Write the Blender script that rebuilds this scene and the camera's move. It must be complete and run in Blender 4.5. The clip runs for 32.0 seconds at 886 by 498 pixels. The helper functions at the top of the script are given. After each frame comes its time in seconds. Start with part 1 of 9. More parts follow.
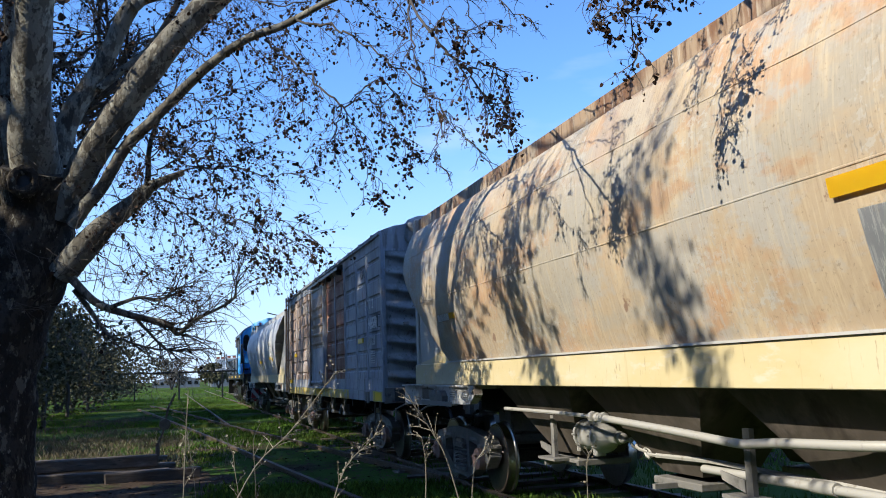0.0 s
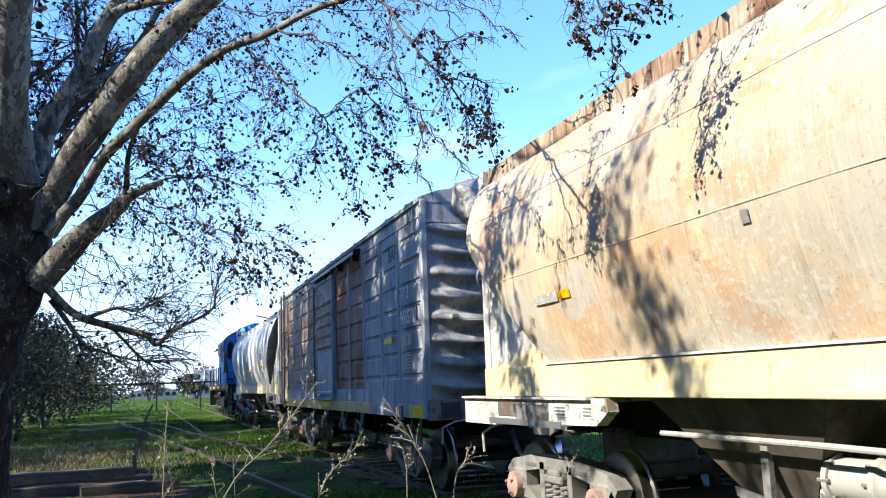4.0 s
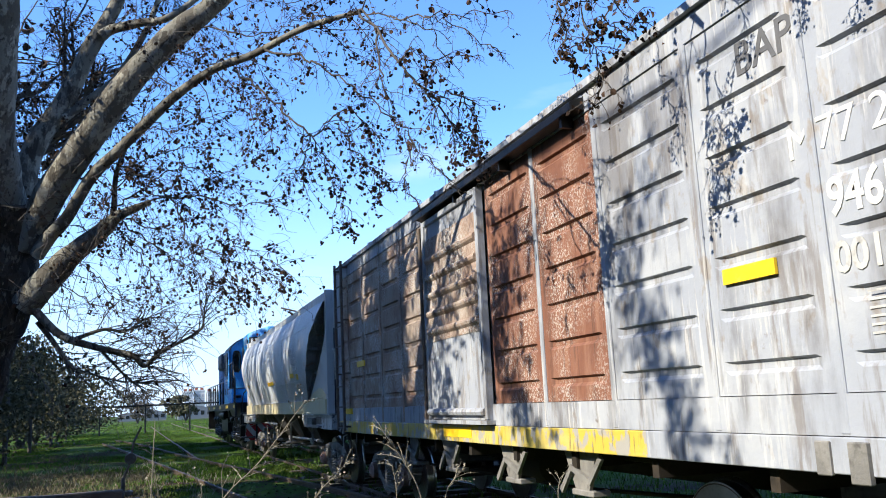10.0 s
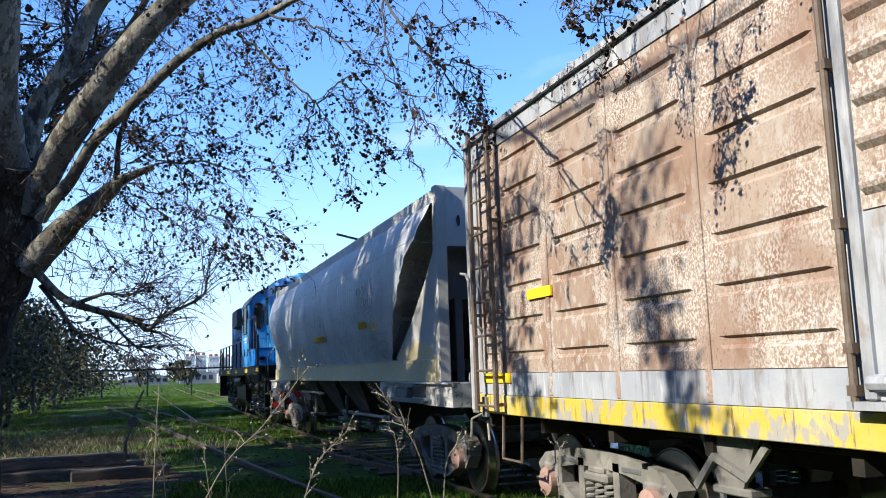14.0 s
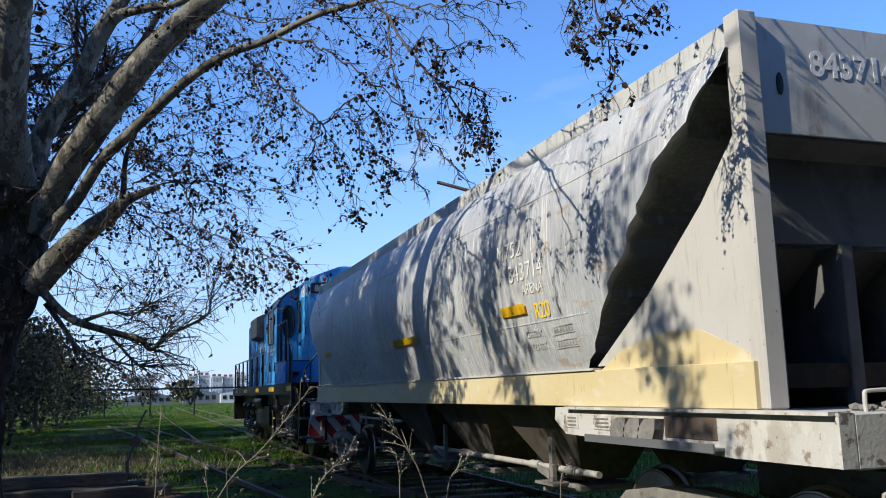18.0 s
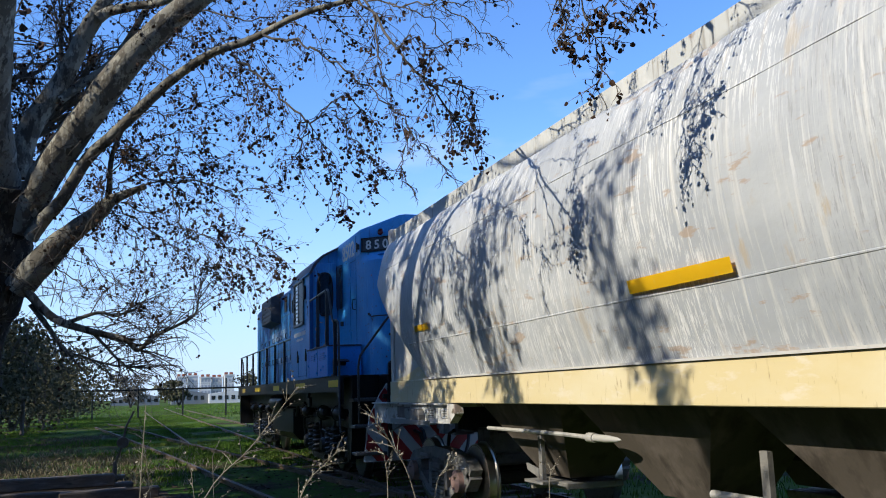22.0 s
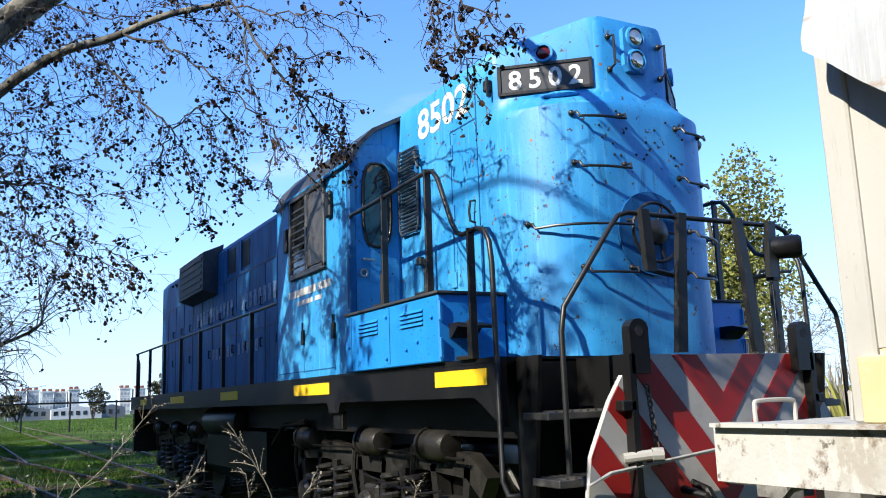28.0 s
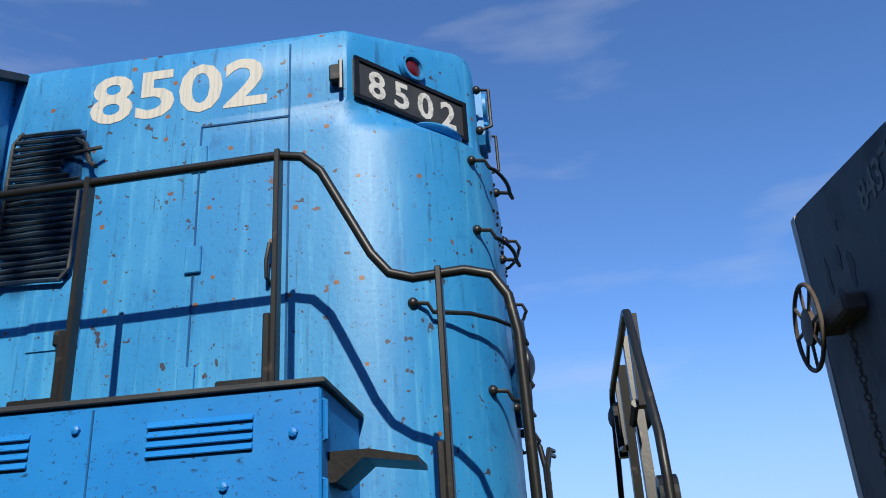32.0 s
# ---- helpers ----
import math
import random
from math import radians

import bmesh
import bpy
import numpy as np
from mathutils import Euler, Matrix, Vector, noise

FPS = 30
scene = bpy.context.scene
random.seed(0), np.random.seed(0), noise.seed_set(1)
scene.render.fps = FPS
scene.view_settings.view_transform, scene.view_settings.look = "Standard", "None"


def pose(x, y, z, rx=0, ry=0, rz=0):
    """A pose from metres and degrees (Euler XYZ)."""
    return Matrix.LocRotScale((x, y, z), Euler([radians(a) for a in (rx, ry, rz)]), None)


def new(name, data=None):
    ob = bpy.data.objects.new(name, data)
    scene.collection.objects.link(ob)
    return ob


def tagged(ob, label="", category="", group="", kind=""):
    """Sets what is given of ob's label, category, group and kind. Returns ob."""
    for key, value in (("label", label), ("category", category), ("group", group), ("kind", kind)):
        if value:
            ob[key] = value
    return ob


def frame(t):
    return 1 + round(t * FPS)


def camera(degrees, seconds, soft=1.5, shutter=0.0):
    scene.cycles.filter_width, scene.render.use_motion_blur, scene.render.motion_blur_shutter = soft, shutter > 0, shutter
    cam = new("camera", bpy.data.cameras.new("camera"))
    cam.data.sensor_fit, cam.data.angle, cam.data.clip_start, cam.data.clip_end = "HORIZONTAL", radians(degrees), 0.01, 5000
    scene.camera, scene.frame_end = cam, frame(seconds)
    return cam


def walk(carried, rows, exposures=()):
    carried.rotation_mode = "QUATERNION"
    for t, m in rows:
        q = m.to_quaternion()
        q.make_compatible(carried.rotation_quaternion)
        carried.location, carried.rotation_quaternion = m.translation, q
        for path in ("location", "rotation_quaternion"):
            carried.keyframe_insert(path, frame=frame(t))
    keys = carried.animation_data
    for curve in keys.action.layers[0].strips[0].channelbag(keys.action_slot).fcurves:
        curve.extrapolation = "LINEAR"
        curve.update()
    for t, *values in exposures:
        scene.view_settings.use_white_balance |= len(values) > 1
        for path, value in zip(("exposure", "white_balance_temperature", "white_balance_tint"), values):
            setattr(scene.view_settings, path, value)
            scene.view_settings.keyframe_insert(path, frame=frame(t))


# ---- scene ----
cam = camera(54.58, 32.0, 1.0)

# seconds, x, y, z, tilt, roll, turn of the hand-held camera beside the line
PATH = [
    (0, -0.005, -0.001, 1.496, 98.18, 1.93, -16.90),
    (0.5, -0.012, 0.005, 1.496, 99.26, 2.14, -17.22),
    (1, -0.008, -0.001, 1.493, 99.96, 2.02, -17.22),
    (1.5, -0.008, -0.001, 1.494, 99.25, 2.11, -17.34),
    (2, -0.010, -0.001, 1.496, 99.05, 2.00, -17.69),
    (2.5, -0.011, -0.007, 1.494, 98.96, 1.91, -17.95),
    (3, -0.014, -0.003, 1.493, 98.92, 2.01, -18.20),
    (3.5, -0.013, -0.004, 1.497, 98.81, 2.03, -18.18),
    (5.5, -0.001, 0.001, 1.496, 98.87, 2.11, -18.51),
    (6, -0.004, -0.003, 1.491, 98.89, 2.16, -18.60),
    (6.5, -0.007, -0.001, 1.492, 98.98, 2.41, -18.75),
    (7, -0.004, 0.001, 1.491, 99.36, 2.46, -18.87),
    (7.5, -0.001, -0.004, 1.490, 99.51, 2.49, -18.89),
    (8, -0.003, -0.001, 1.491, 99.64, 2.55, -18.76),
    (8.5, -0.003, 0.001, 1.495, 99.87, 2.63, -18.83),
    (9, 0.001, 0.002, 1.494, 100.03, 2.65, -18.85),
    (9.5, -0.001, -0.005, 1.494, 100.06, 2.76, -18.84),
    (10, -0.006, -0.008, 1.490, 100.00, 2.72, -18.82),
    (10.5, -0.007, -0.005, 1.491, 100.25, 2.67, -18.75),
    (11, -0.008, -0.005, 1.493, 100.61, 2.83, -18.57),
    (11.5, -0.006, -0.007, 1.492, 100.63, 2.72, -18.36),
    (12, -0.005, -0.009, 1.492, 100.48, 2.61, -18.25),
    (12.5, -0.003, -0.005, 1.493, 100.34, 2.49, -18.21),
    (13, -0.004, -0.002, 1.493, 99.07, 2.21, -18.37),
    (13.5, -0.006, -0.002, 1.489, 98.05, 1.88, -18.51),
    (14, -0.011, -0.002, 1.489, 97.96, 1.86, -18.81),
    (14.5, -0.007, -0.004, 1.491, 98.22, 1.73, -18.83),
    (16.5, -0.012, -0.003, 1.490, 99.21, 1.10, -19.29),
    (17, -0.013, -0.004, 1.490, 99.39, 1.28, -18.86),
    (17.5, -0.009, -0.009, 1.489, 99.40, 1.37, -18.67),
    (18, -0.010, -0.009, 1.487, 99.39, 1.41, -18.57),
    (18.5, -0.007, -0.007, 1.491, 99.51, 1.28, -18.46),
    (19, -0.004, -0.006, 1.489, 99.28, 1.42, -18.20),
    (19.5, -0.003, -0.004, 1.489, 99.26, 1.31, -18.29),
    (20, -0.003, -0.000, 1.485, 99.17, 1.47, -18.60),
    (20.5, -0.001, 0.005, 1.493, 99.22, 1.39, -18.85),
    (21, 0.002, 0.005, 1.494, 99.32, 1.41, -19.03),
    (21.5, -0.001, 0.005, 1.493, 99.25, 1.69, -19.13),
    (22, -0.000, 0.005, 1.489, 99.29, 1.80, -19.27),
    (22.5, 0.000, 0.007, 1.488, 99.14, 1.89, -19.54),
    (23, 0.002, 0.008, 1.488, 99.20, 1.75, -19.67),
    (23.5, 0.003, 0.005, 1.488, 98.99, 1.78, -19.70),
    (24, 0.004, 0.004, 1.488, 99.04, 1.80, -19.81),
    (24.5, 0.002, 0.004, 1.490, 99.15, 1.79, -19.91),
    (26.5, -0.011, -0.006, 1.479, 99.25, 2.02, -21.42),
    (27, -0.017, 0.008, 1.479, 99.73, 2.06, -23.37),
    (27.5, -0.023, 0.039, 1.507, 99.72, 2.32, -25.42),
    (28, -0.014, 0.024, 1.498, 99.92, 1.97, -28.41),
    (28.5, 0.014, 0.005, 1.499, 100.45, 1.75, -31.49),
    (29, 0.005, 0.005, 1.513, 102.34, 1.59, -37.37),
    (29.5, 0.055, -0.005, 1.487, 105.32, 1.49, -44.82),
    (30, 0.031, -0.010, 1.459, 108.87, 1.22, -52.93),
    (30.5, 0.010, 0.012, 1.473, 109.89, 1.53, -60.44),
    (31, 0.070, -0.000, 1.480, 110.51, 1.79, -68.10),
    (31.5, 0.039, -0.003, 1.482, 111.40, 2.43, -74.80),
    (32, 0.082, -0.000, 1.460, 113.68, 3.35, -81.91),
]

# seconds and metres that the train has rolled
TRAVEL = [
    (0, -0.477), (0.5, -0.072), (1, 0.320), (1.5, 0.716), (2, 1.120),
    (2.5, 1.551), (3, 2.012), (3.5, 2.496), (5.5, 4.739), (6, 5.376),
    (6.5, 6.043), (7, 6.759), (7.5, 7.480), (8, 8.215), (8.5, 8.994),
    (9, 9.758), (9.5, 10.550), (10, 11.386), (10.5, 12.230), (11, 13.078),
    (11.5, 13.968), (12, 14.819), (12.5, 15.582), (13, 16.409), (13.5, 17.212),
    (14, 18.000), (14.5, 18.695), (16.5, 21.588), (17, 22.259), (17.5, 22.962),
    (18, 23.675), (18.5, 24.408), (19, 25.176), (19.5, 25.940), (20, 26.712),
    (20.5, 27.495), (21, 28.282), (21.5, 29.104), (22, 29.945), (22.5, 30.788),
    (23, 31.614), (23.5, 32.408), (24, 33.173), (24.5, 33.915), (26.5, 36.812),
    (27, 37.538), (27.5, 38.234), (28, 38.930), (28.5, 39.611), (29, 40.264),
    (29.5, 40.875), (30, 41.492), (30.5, 42.129), (31, 42.710), (31.5, 43.269),
    (32, 43.828),
]


def rolled(t):
    """Metres rolled at t seconds: a smooth curve through TRAVEL."""
    ts, ss = [a for a, b in TRAVEL], [b for a, b in TRAVEL]
    i = min(max(int(np.searchsorted(ts, t)) - 1, 0), len(ts) - 2)

    def slope(k):
        a, b = max(k - 1, 0), min(k + 1, len(ts) - 1)
        return (ss[b] - ss[a]) / (ts[b] - ts[a])
    h = ts[i + 1] - ts[i]
    u = min(max((t - ts[i]) / h, 0), 1)
    return ((2 * u**3 - 3 * u**2 + 1) * ss[i] + (u**3 - 2 * u**2 + u) * h * slope(i)
            + (3 * u**2 - 2 * u**3) * ss[i + 1] + (u**3 - u**2) * h * slope(i + 1))


EXPOSURES = [(0, 0.7), (1.0, 0.65), (2.0, 0.72), (3.0, 1.4),
             (5.5, 1.4), (6.5, 1.1), (7.5, 0.85), (9, 0.9), (10, 1.02), (12, 0.95), (14, 0.95),
             (17, 0.6), (18, 0.45), (19, 0.52), (22, 0.55), (24.5, 0.7), (26.5, 1.1), (27.5, 1.0),
             (28.5, 0.75), (29.5, 0.3), (30, 0.05), (30.5, 0.0), (32, -0.1)]
walk(cam, [(t, pose(*p)) for t, *p in PATH], EXPOSURES)

# ---- light ----
SUN = Vector((0.54, 0.11, -0.39)).normalized()
ELEV, AZIM = math.asin(-SUN.z), math.atan2(-SUN.x, -SUN.y)
world = bpy.data.worlds.new("world")
scene.world = world
world.use_nodes = True
wn, wl = world.node_tree.nodes, world.node_tree.links
sky = wn.new("ShaderNodeTexSky")
sky.sky_type, sky.sun_disc = "NISHITA", False
sky.sun_elevation, sky.sun_rotation = ELEV, AZIM
sky.air_density, sky.dust_density, sky.ozone_density = 1.0, 0.15, 2.0
sky.altitude = 300
wn["Background"].inputs["Strength"].default_value = 0.15
# thin high cloud towards the horizon
geo = wn.new("ShaderNodeTexCoord")
cmap = wn.new("ShaderNodeMapping")
cmap.inputs["Scale"].default_value = (1.2, 1.2, 5.0)
cnoise = wn.new("ShaderNodeTexNoise")
cnoise.inputs["Scale"].default_value, cnoise.inputs["Detail"].default_value = 2.2, 6.0
cramp = wn.new("ShaderNodeValToRGB")
cramp.color_ramp.elements[0].position, cramp.color_ramp.elements[1].position = 0.56, 0.78
cramp.color_ramp.elements[1].color = (0.4, 0.4, 0.4, 1)
cmix = wn.new("ShaderNodeMixRGB")
cmix.inputs[2].default_value = (4.6, 4.9, 5.6, 1)
wl.new(geo.outputs["Generated"], cmap.inputs["Vector"])
wl.new(cmap.outputs["Vector"], cnoise.inputs["Vector"])
wl.new(cnoise.outputs["Fac"], cramp.inputs["Fac"])
wl.new(cramp.outputs["Color"], cmix.inputs[0])
tint = wn.new("ShaderNodeMixRGB")
tint.blend_type = "MULTIPLY"
tint.inputs[0].default_value, tint.inputs[2].default_value = 1.0, (0.63, 0.91, 1.3, 1)
wl.new(sky.outputs["Color"], tint.inputs[1])
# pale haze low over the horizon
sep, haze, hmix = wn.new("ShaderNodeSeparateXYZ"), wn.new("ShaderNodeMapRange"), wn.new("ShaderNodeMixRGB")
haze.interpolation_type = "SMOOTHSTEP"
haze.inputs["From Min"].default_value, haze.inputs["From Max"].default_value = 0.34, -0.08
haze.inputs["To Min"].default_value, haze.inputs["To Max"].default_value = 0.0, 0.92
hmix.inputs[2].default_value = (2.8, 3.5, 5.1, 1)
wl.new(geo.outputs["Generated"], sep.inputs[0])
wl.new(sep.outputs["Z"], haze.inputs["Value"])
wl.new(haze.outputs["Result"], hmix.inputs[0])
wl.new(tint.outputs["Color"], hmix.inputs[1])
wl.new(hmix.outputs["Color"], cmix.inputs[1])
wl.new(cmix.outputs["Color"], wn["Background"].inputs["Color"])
sun = new("sun", bpy.data.lights.new("sun", "SUN"))
sun.data.energy, sun.data.angle, sun.data.color = 5.0, radians(0.53), (1.0, 0.94, 0.80)
sun.matrix_world = Matrix.Translation((-20, -5, 20)) @ SUN.to_track_quat("-Z", "Y").to_matrix().to_4x4()

# ---- materials ----


def surf(name, base, rough=0.6, metal=0.0, layers=(), bump=None, spec=0.5, vary=0.0, island=0.0, spots=None):
    """A procedural surface. layers: (colour, scale xyz, detail, from, to, amount) of noise laid over the base, an optional last number gathers it in patches; bump: (scale, metres)."""
    m = bpy.data.materials.new(name)
    m.use_nodes = True
    n, l = m.node_tree.nodes, m.node_tree.links
    b = n["Principled BSDF"]
    b.inputs["Roughness"].default_value, b.inputs["Metallic"].default_value = rough, metal
    b.inputs["Specular IOR Level"].default_value = spec
    tc = n.new("ShaderNodeTexCoord")
    rgb = n.new("ShaderNodeRGB")
    rgb.outputs[0].default_value = (*base, 1)
    out = rgb.outputs[0]
    for i, (col, sc, det, lo, hi, amt, *patch_size) in enumerate(layers):
        mp = n.new("ShaderNodeMapping")
        mp.inputs["Scale"].default_value = sc
        mp.inputs["Location"].default_value = (3.1 * i, 1.7 * i, 5.3 * i)
        t = n.new("ShaderNodeTexNoise")
        t.inputs["Scale"].default_value, t.inputs["Detail"].default_value = 1.0, det
        t.inputs["Roughness"].default_value = 0.62
        r = n.new("ShaderNodeMapRange")
        r.inputs["From Min"].default_value, r.inputs["From Max"].default_value, r.inputs["To Max"].default_value = lo, hi, amt
        mx = n.new("ShaderNodeMixRGB")
        mx.inputs[2].default_value = (*col, 1)
        l.new(tc.outputs["Object"], mp.inputs["Vector"])
        l.new(mp.outputs["Vector"], t.inputs["Vector"])
        l.new(t.outputs["Fac"], r.inputs["Value"])
        fac = r.outputs["Result"]
        if patch_size:
            big, br, mul = n.new("ShaderNodeTexNoise"), n.new("ShaderNodeMapRange"), n.new("ShaderNodeMath")
            big.inputs["Scale"].default_value, big.inputs["Detail"].default_value = patch_size[0], 4.0
            br.inputs["From Min"].default_value, br.inputs["From Max"].default_value = 0.44, 0.58
            mul.operation = "MULTIPLY"
            l.new(tc.outputs["Object"], big.inputs["Vector"])
            l.new(big.outputs["Fac"], br.inputs["Value"])
            l.new(fac, mul.inputs[0])
            l.new(br.outputs["Result"], mul.inputs[1])
            fac = mul.outputs[0]
        l.new(fac, mx.inputs[0])
        l.new(out, mx.inputs[1])
        out = mx.outputs[0]
    if spots:
        # round chips: cells per metre, radius in cells, share kept, colour
        vo, near, keep, both, mx = n.new("ShaderNodeTexVoronoi"), n.new("ShaderNodeMath"), n.new("ShaderNodeMath"), n.new("ShaderNodeMath"), n.new("ShaderNodeMixRGB")
        sep = n.new("ShaderNodeSeparateColor")
        vo.inputs["Scale"].default_value = spots[0]
        near.operation, keep.operation, both.operation = "LESS_THAN", "LESS_THAN", "MULTIPLY"
        near.inputs[1].default_value, keep.inputs[1].default_value = spots[1], spots[2]
        mx.inputs[2].default_value = (*spots[3], 1)
        l.new(tc.outputs["Object"], vo.inputs["Vector"])
        l.new(vo.outputs["Distance"], near.inputs[0])
        l.new(vo.outputs["Color"], sep.inputs[0])
        l.new(sep.outputs[0], keep.inputs[0])
        l.new(near.outputs[0], both.inputs[0])
        l.new(keep.outputs[0], both.inputs[1])
        l.new(both.outputs[0], mx.inputs[0])
        l.new(out, mx.inputs[1])
        out = mx.outputs[0]
    for node, key, amount in (("ShaderNodeObjectInfo", "Random", vary), ("ShaderNodeNewGeometry", "Random Per Island", island)):
        if amount:
            oi, hv, mr = n.new(node), n.new("ShaderNodeHueSaturation"), n.new("ShaderNodeMapRange")
            mr.inputs["To Min"].default_value, mr.inputs["To Max"].default_value = 1 - amount, 1 + amount
            l.new(oi.outputs[key], mr.inputs["Value"])
            l.new(mr.outputs["Result"], hv.inputs["Value"])
            l.new(out, hv.inputs["Color"])
            out = hv.outputs[0]
    l.new(out, b.inputs["Base Color"])
    if bump:
        t, bp = n.new("ShaderNodeTexNoise"), n.new("ShaderNodeBump")
        t.inputs["Scale"].default_value, t.inputs["Detail"].default_value = bump[0], 5.0
        bp.inputs["Distance"].default_value, bp.inputs["Strength"].default_value = bump[1], 0.7
        l.new(tc.outputs["Object"], t.inputs["Vector"])
        l.new(t.outputs["Fac"], bp.inputs["Height"])
        l.new(bp.outputs["Normal"], b.inputs["Normal"])
    return m


RUST, DARKRUST, DUST = (0.152, 0.068, 0.032), (0.072, 0.036, 0.024), (0.4, 0.376, 0.336)
M_TAN = surf("weathered_tan_paint", (0.37, 0.288, 0.195), 0.55, 0, [
    ((0.3, 0.28, 0.235), (0.5, 0.4, 0.9), 7, 0.50, 0.56, 0.75), ((0.4, 0.225, 0.12), (0.8, 0.6, 1.0), 7, 0.53, 0.6, 0.7), ((0.48, 0.38, 0.25), (3, 4, 1.2), 6, 0.52, 0.64, 0.6), ((0.33, 0.31, 0.27), (16, 22, 8), 7, 0.54, 0.6, 0.6, 0.6),
    ((0.33, 0.315, 0.285), (1.3, 0.9, 1.7), 8, 0.50, 0.55, 0.8, 0.35), ((0.34, 0.19, 0.10), (2.4, 1.5, 2.8), 8, 0.57, 0.63, 0.6), (RUST, (1.5, 9, 0.8), 7, 0.62, 0.74, 0.6), ((0.2, 0.15, 0.1), (34, 34, 34), 4, 0.6, 0.68, 0.6), ((0.5, 0.41, 0.28), (14, 42, 1.4), 5, 0.52, 0.62, 0.3), ((0.18, 0.12, 0.07), (14, 50, 2.0), 6, 0.56, 0.7, 0.35), ((0.4, 0.38, 0.34), (22, 16, 22), 8, 0.55, 0.58, 0.55, 0.9), ((0.2, 0.17, 0.14), (18, 60, 9), 8, 0.58, 0.61, 0.55, 0.8), ((0.15, 0.075, 0.05), (4, 4, 4), 6, 0.67, 0.71, 0.7)], (30, 0.002), spec=0.3)
M_GREYTANK = surf("weathered_grey_paint", (0.305, 0.318, 0.332), 0.5, 0, [
    ((0.44, 0.447, 0.452), (0.6, 0.4, 1.0), 5, 0.45, 0.65, 0.6), ((0.539, 0.522, 0.49), (4, 14, 0.7), 6, 0.54, 0.68, 0.6),
    ((0.245, 0.253, 0.262), (1.1, 0.8, 0.5), 4, 0.55, 0.7, 0.5), ((0.367, 0.302, 0.212), (2, 11, 0.6), 6, 0.62, 0.76, 0.5), (RUST, (1.2, 1.6, 1.2), 7, 0.7, 0.8, 0.7), ((0.62, 0.61, 0.59), (14, 40, 1.1), 7, 0.56, 0.60, 0.75, 0.8), ((0.17, 0.17, 0.175), (14, 38, 1.2), 6, 0.55, 0.7, 0.4, 0.5), ((0.68, 0.675, 0.66), (26, 60, 3.5), 8, 0.54, 0.57, 0.5, 0.55), ((0.2, 0.2, 0.205), (30, 70, 5), 8, 0.57, 0.61, 0.5, 0.7), ((0.3, 0.2, 0.12), (3, 2.2, 9), 7, 0.6, 0.65, 0.6), ((0.36, 0.27, 0.15), (3, 5, 2), 7, 0.6, 0.68, 0.6, 0.45)], (30, 0.002), spec=0.35)
M_CREAM = surf("faded_cream_yellow_paint", (0.5, 0.41, 0.225), 0.5, 0, [
    ((0.54, 0.475, 0.32), (0.7, 0.7, 1.5), 5, 0.45, 0.65, 0.7), ((0.286, 0.19, 0.0884), (3, 10, 1.2), 6, 0.62, 0.76, 0.6), ((0.2, 0.13, 0.07), (9, 22, 6), 6, 0.62, 0.7, 0.6), ((0.56, 0.5, 0.4), (3, 3, 9), 6, 0.56, 0.66, 0.6)], (25, 0.001))
M_CREAMTAN = surf("rust_edged_coaming_paint", (0.30, 0.215, 0.14), 0.65, 0, [
    ((0.422, 0.374, 0.299), (2, 2.2, 2), 6, 0.52, 0.62, 0.7), (RUST, (2, 2.6, 1.2), 7, 0.46, 0.58, 0.85), ((0.09, 0.045, 0.025), (8, 26, 1.6), 6, 0.52, 0.66, 0.8), ((0.42, 0.36, 0.28), (8, 14, 2.5), 6, 0.56, 0.66, 0.7)], (25, 0.002))
M_PLATE = surf("pale_grey_end_plate_paint", (0.408, 0.394, 0.367), 0.55, 0, [
    ((0.34, 0.326, 0.292), (1.2, 1.2, 1.2), 5, 0.5, 0.7, 0.6), (RUST, (18, 18, 18), 3, 0.7, 0.76, 0.7), ((0.286, 0.245, 0.19), (6, 6, 1), 5, 0.6, 0.75, 0.4), ((0.25, 0.23, 0.2), (10, 30, 3), 6, 0.58, 0.68, 0.4)], (30, 0.002), spec=0.3)
M_BEAM = surf("chipped_pale_beam_paint", (0.42, 0.41, 0.385), 0.65, 0, [
    ((0.3, 0.27, 0.225), (2.2, 2.2, 2.2), 6, 0.5, 0.62, 0.75), ((0.16, 0.11, 0.075), (5, 5, 5), 7, 0.57, 0.62, 0.8), ((0.07, 0.05, 0.035), (11, 11, 11), 6, 0.62, 0.67, 0.8), ((0.5, 0.49, 0.46), (4, 7, 3), 7, 0.56, 0.6, 0.6)], (40, 0.004), spec=0.3)
M_UNDER = surf("grimy_brown_underframe", (0.024, 0.02, 0.016), 0.85, 0, [((0.07, 0.05, 0.033), (2, 2, 2), 5, 0.5, 0.72, 0.7), ((0.01, 0.01, 0.01), (5, 5, 5), 4, 0.5, 0.7, 0.6)], (20, 0.004), 0.2)
M_BOGIE = surf("dusty_grey_cast_steel", (0.14, 0.133, 0.122), 0.75, 0.0, [((0.238, 0.224, 0.203), (4, 4, 4), 5, 0.48, 0.68, 0.8), ((0.042, 0.0385, 0.035), (9, 9, 9), 5, 0.55, 0.7, 0.7)], (45, 0.005))
M_GREASE = surf("greasy_dark_truck_steel", (0.0165, 0.0152, 0.0139), 0.4, 0.1, [((0.0429, 0.038, 0.033), (4, 4, 4), 5, 0.48, 0.7, 0.7), ((0.0066, 0.0066, 0.0066), (9, 9, 9), 5, 0.55, 0.7, 0.7)], (45, 0.005), spec=0.5)
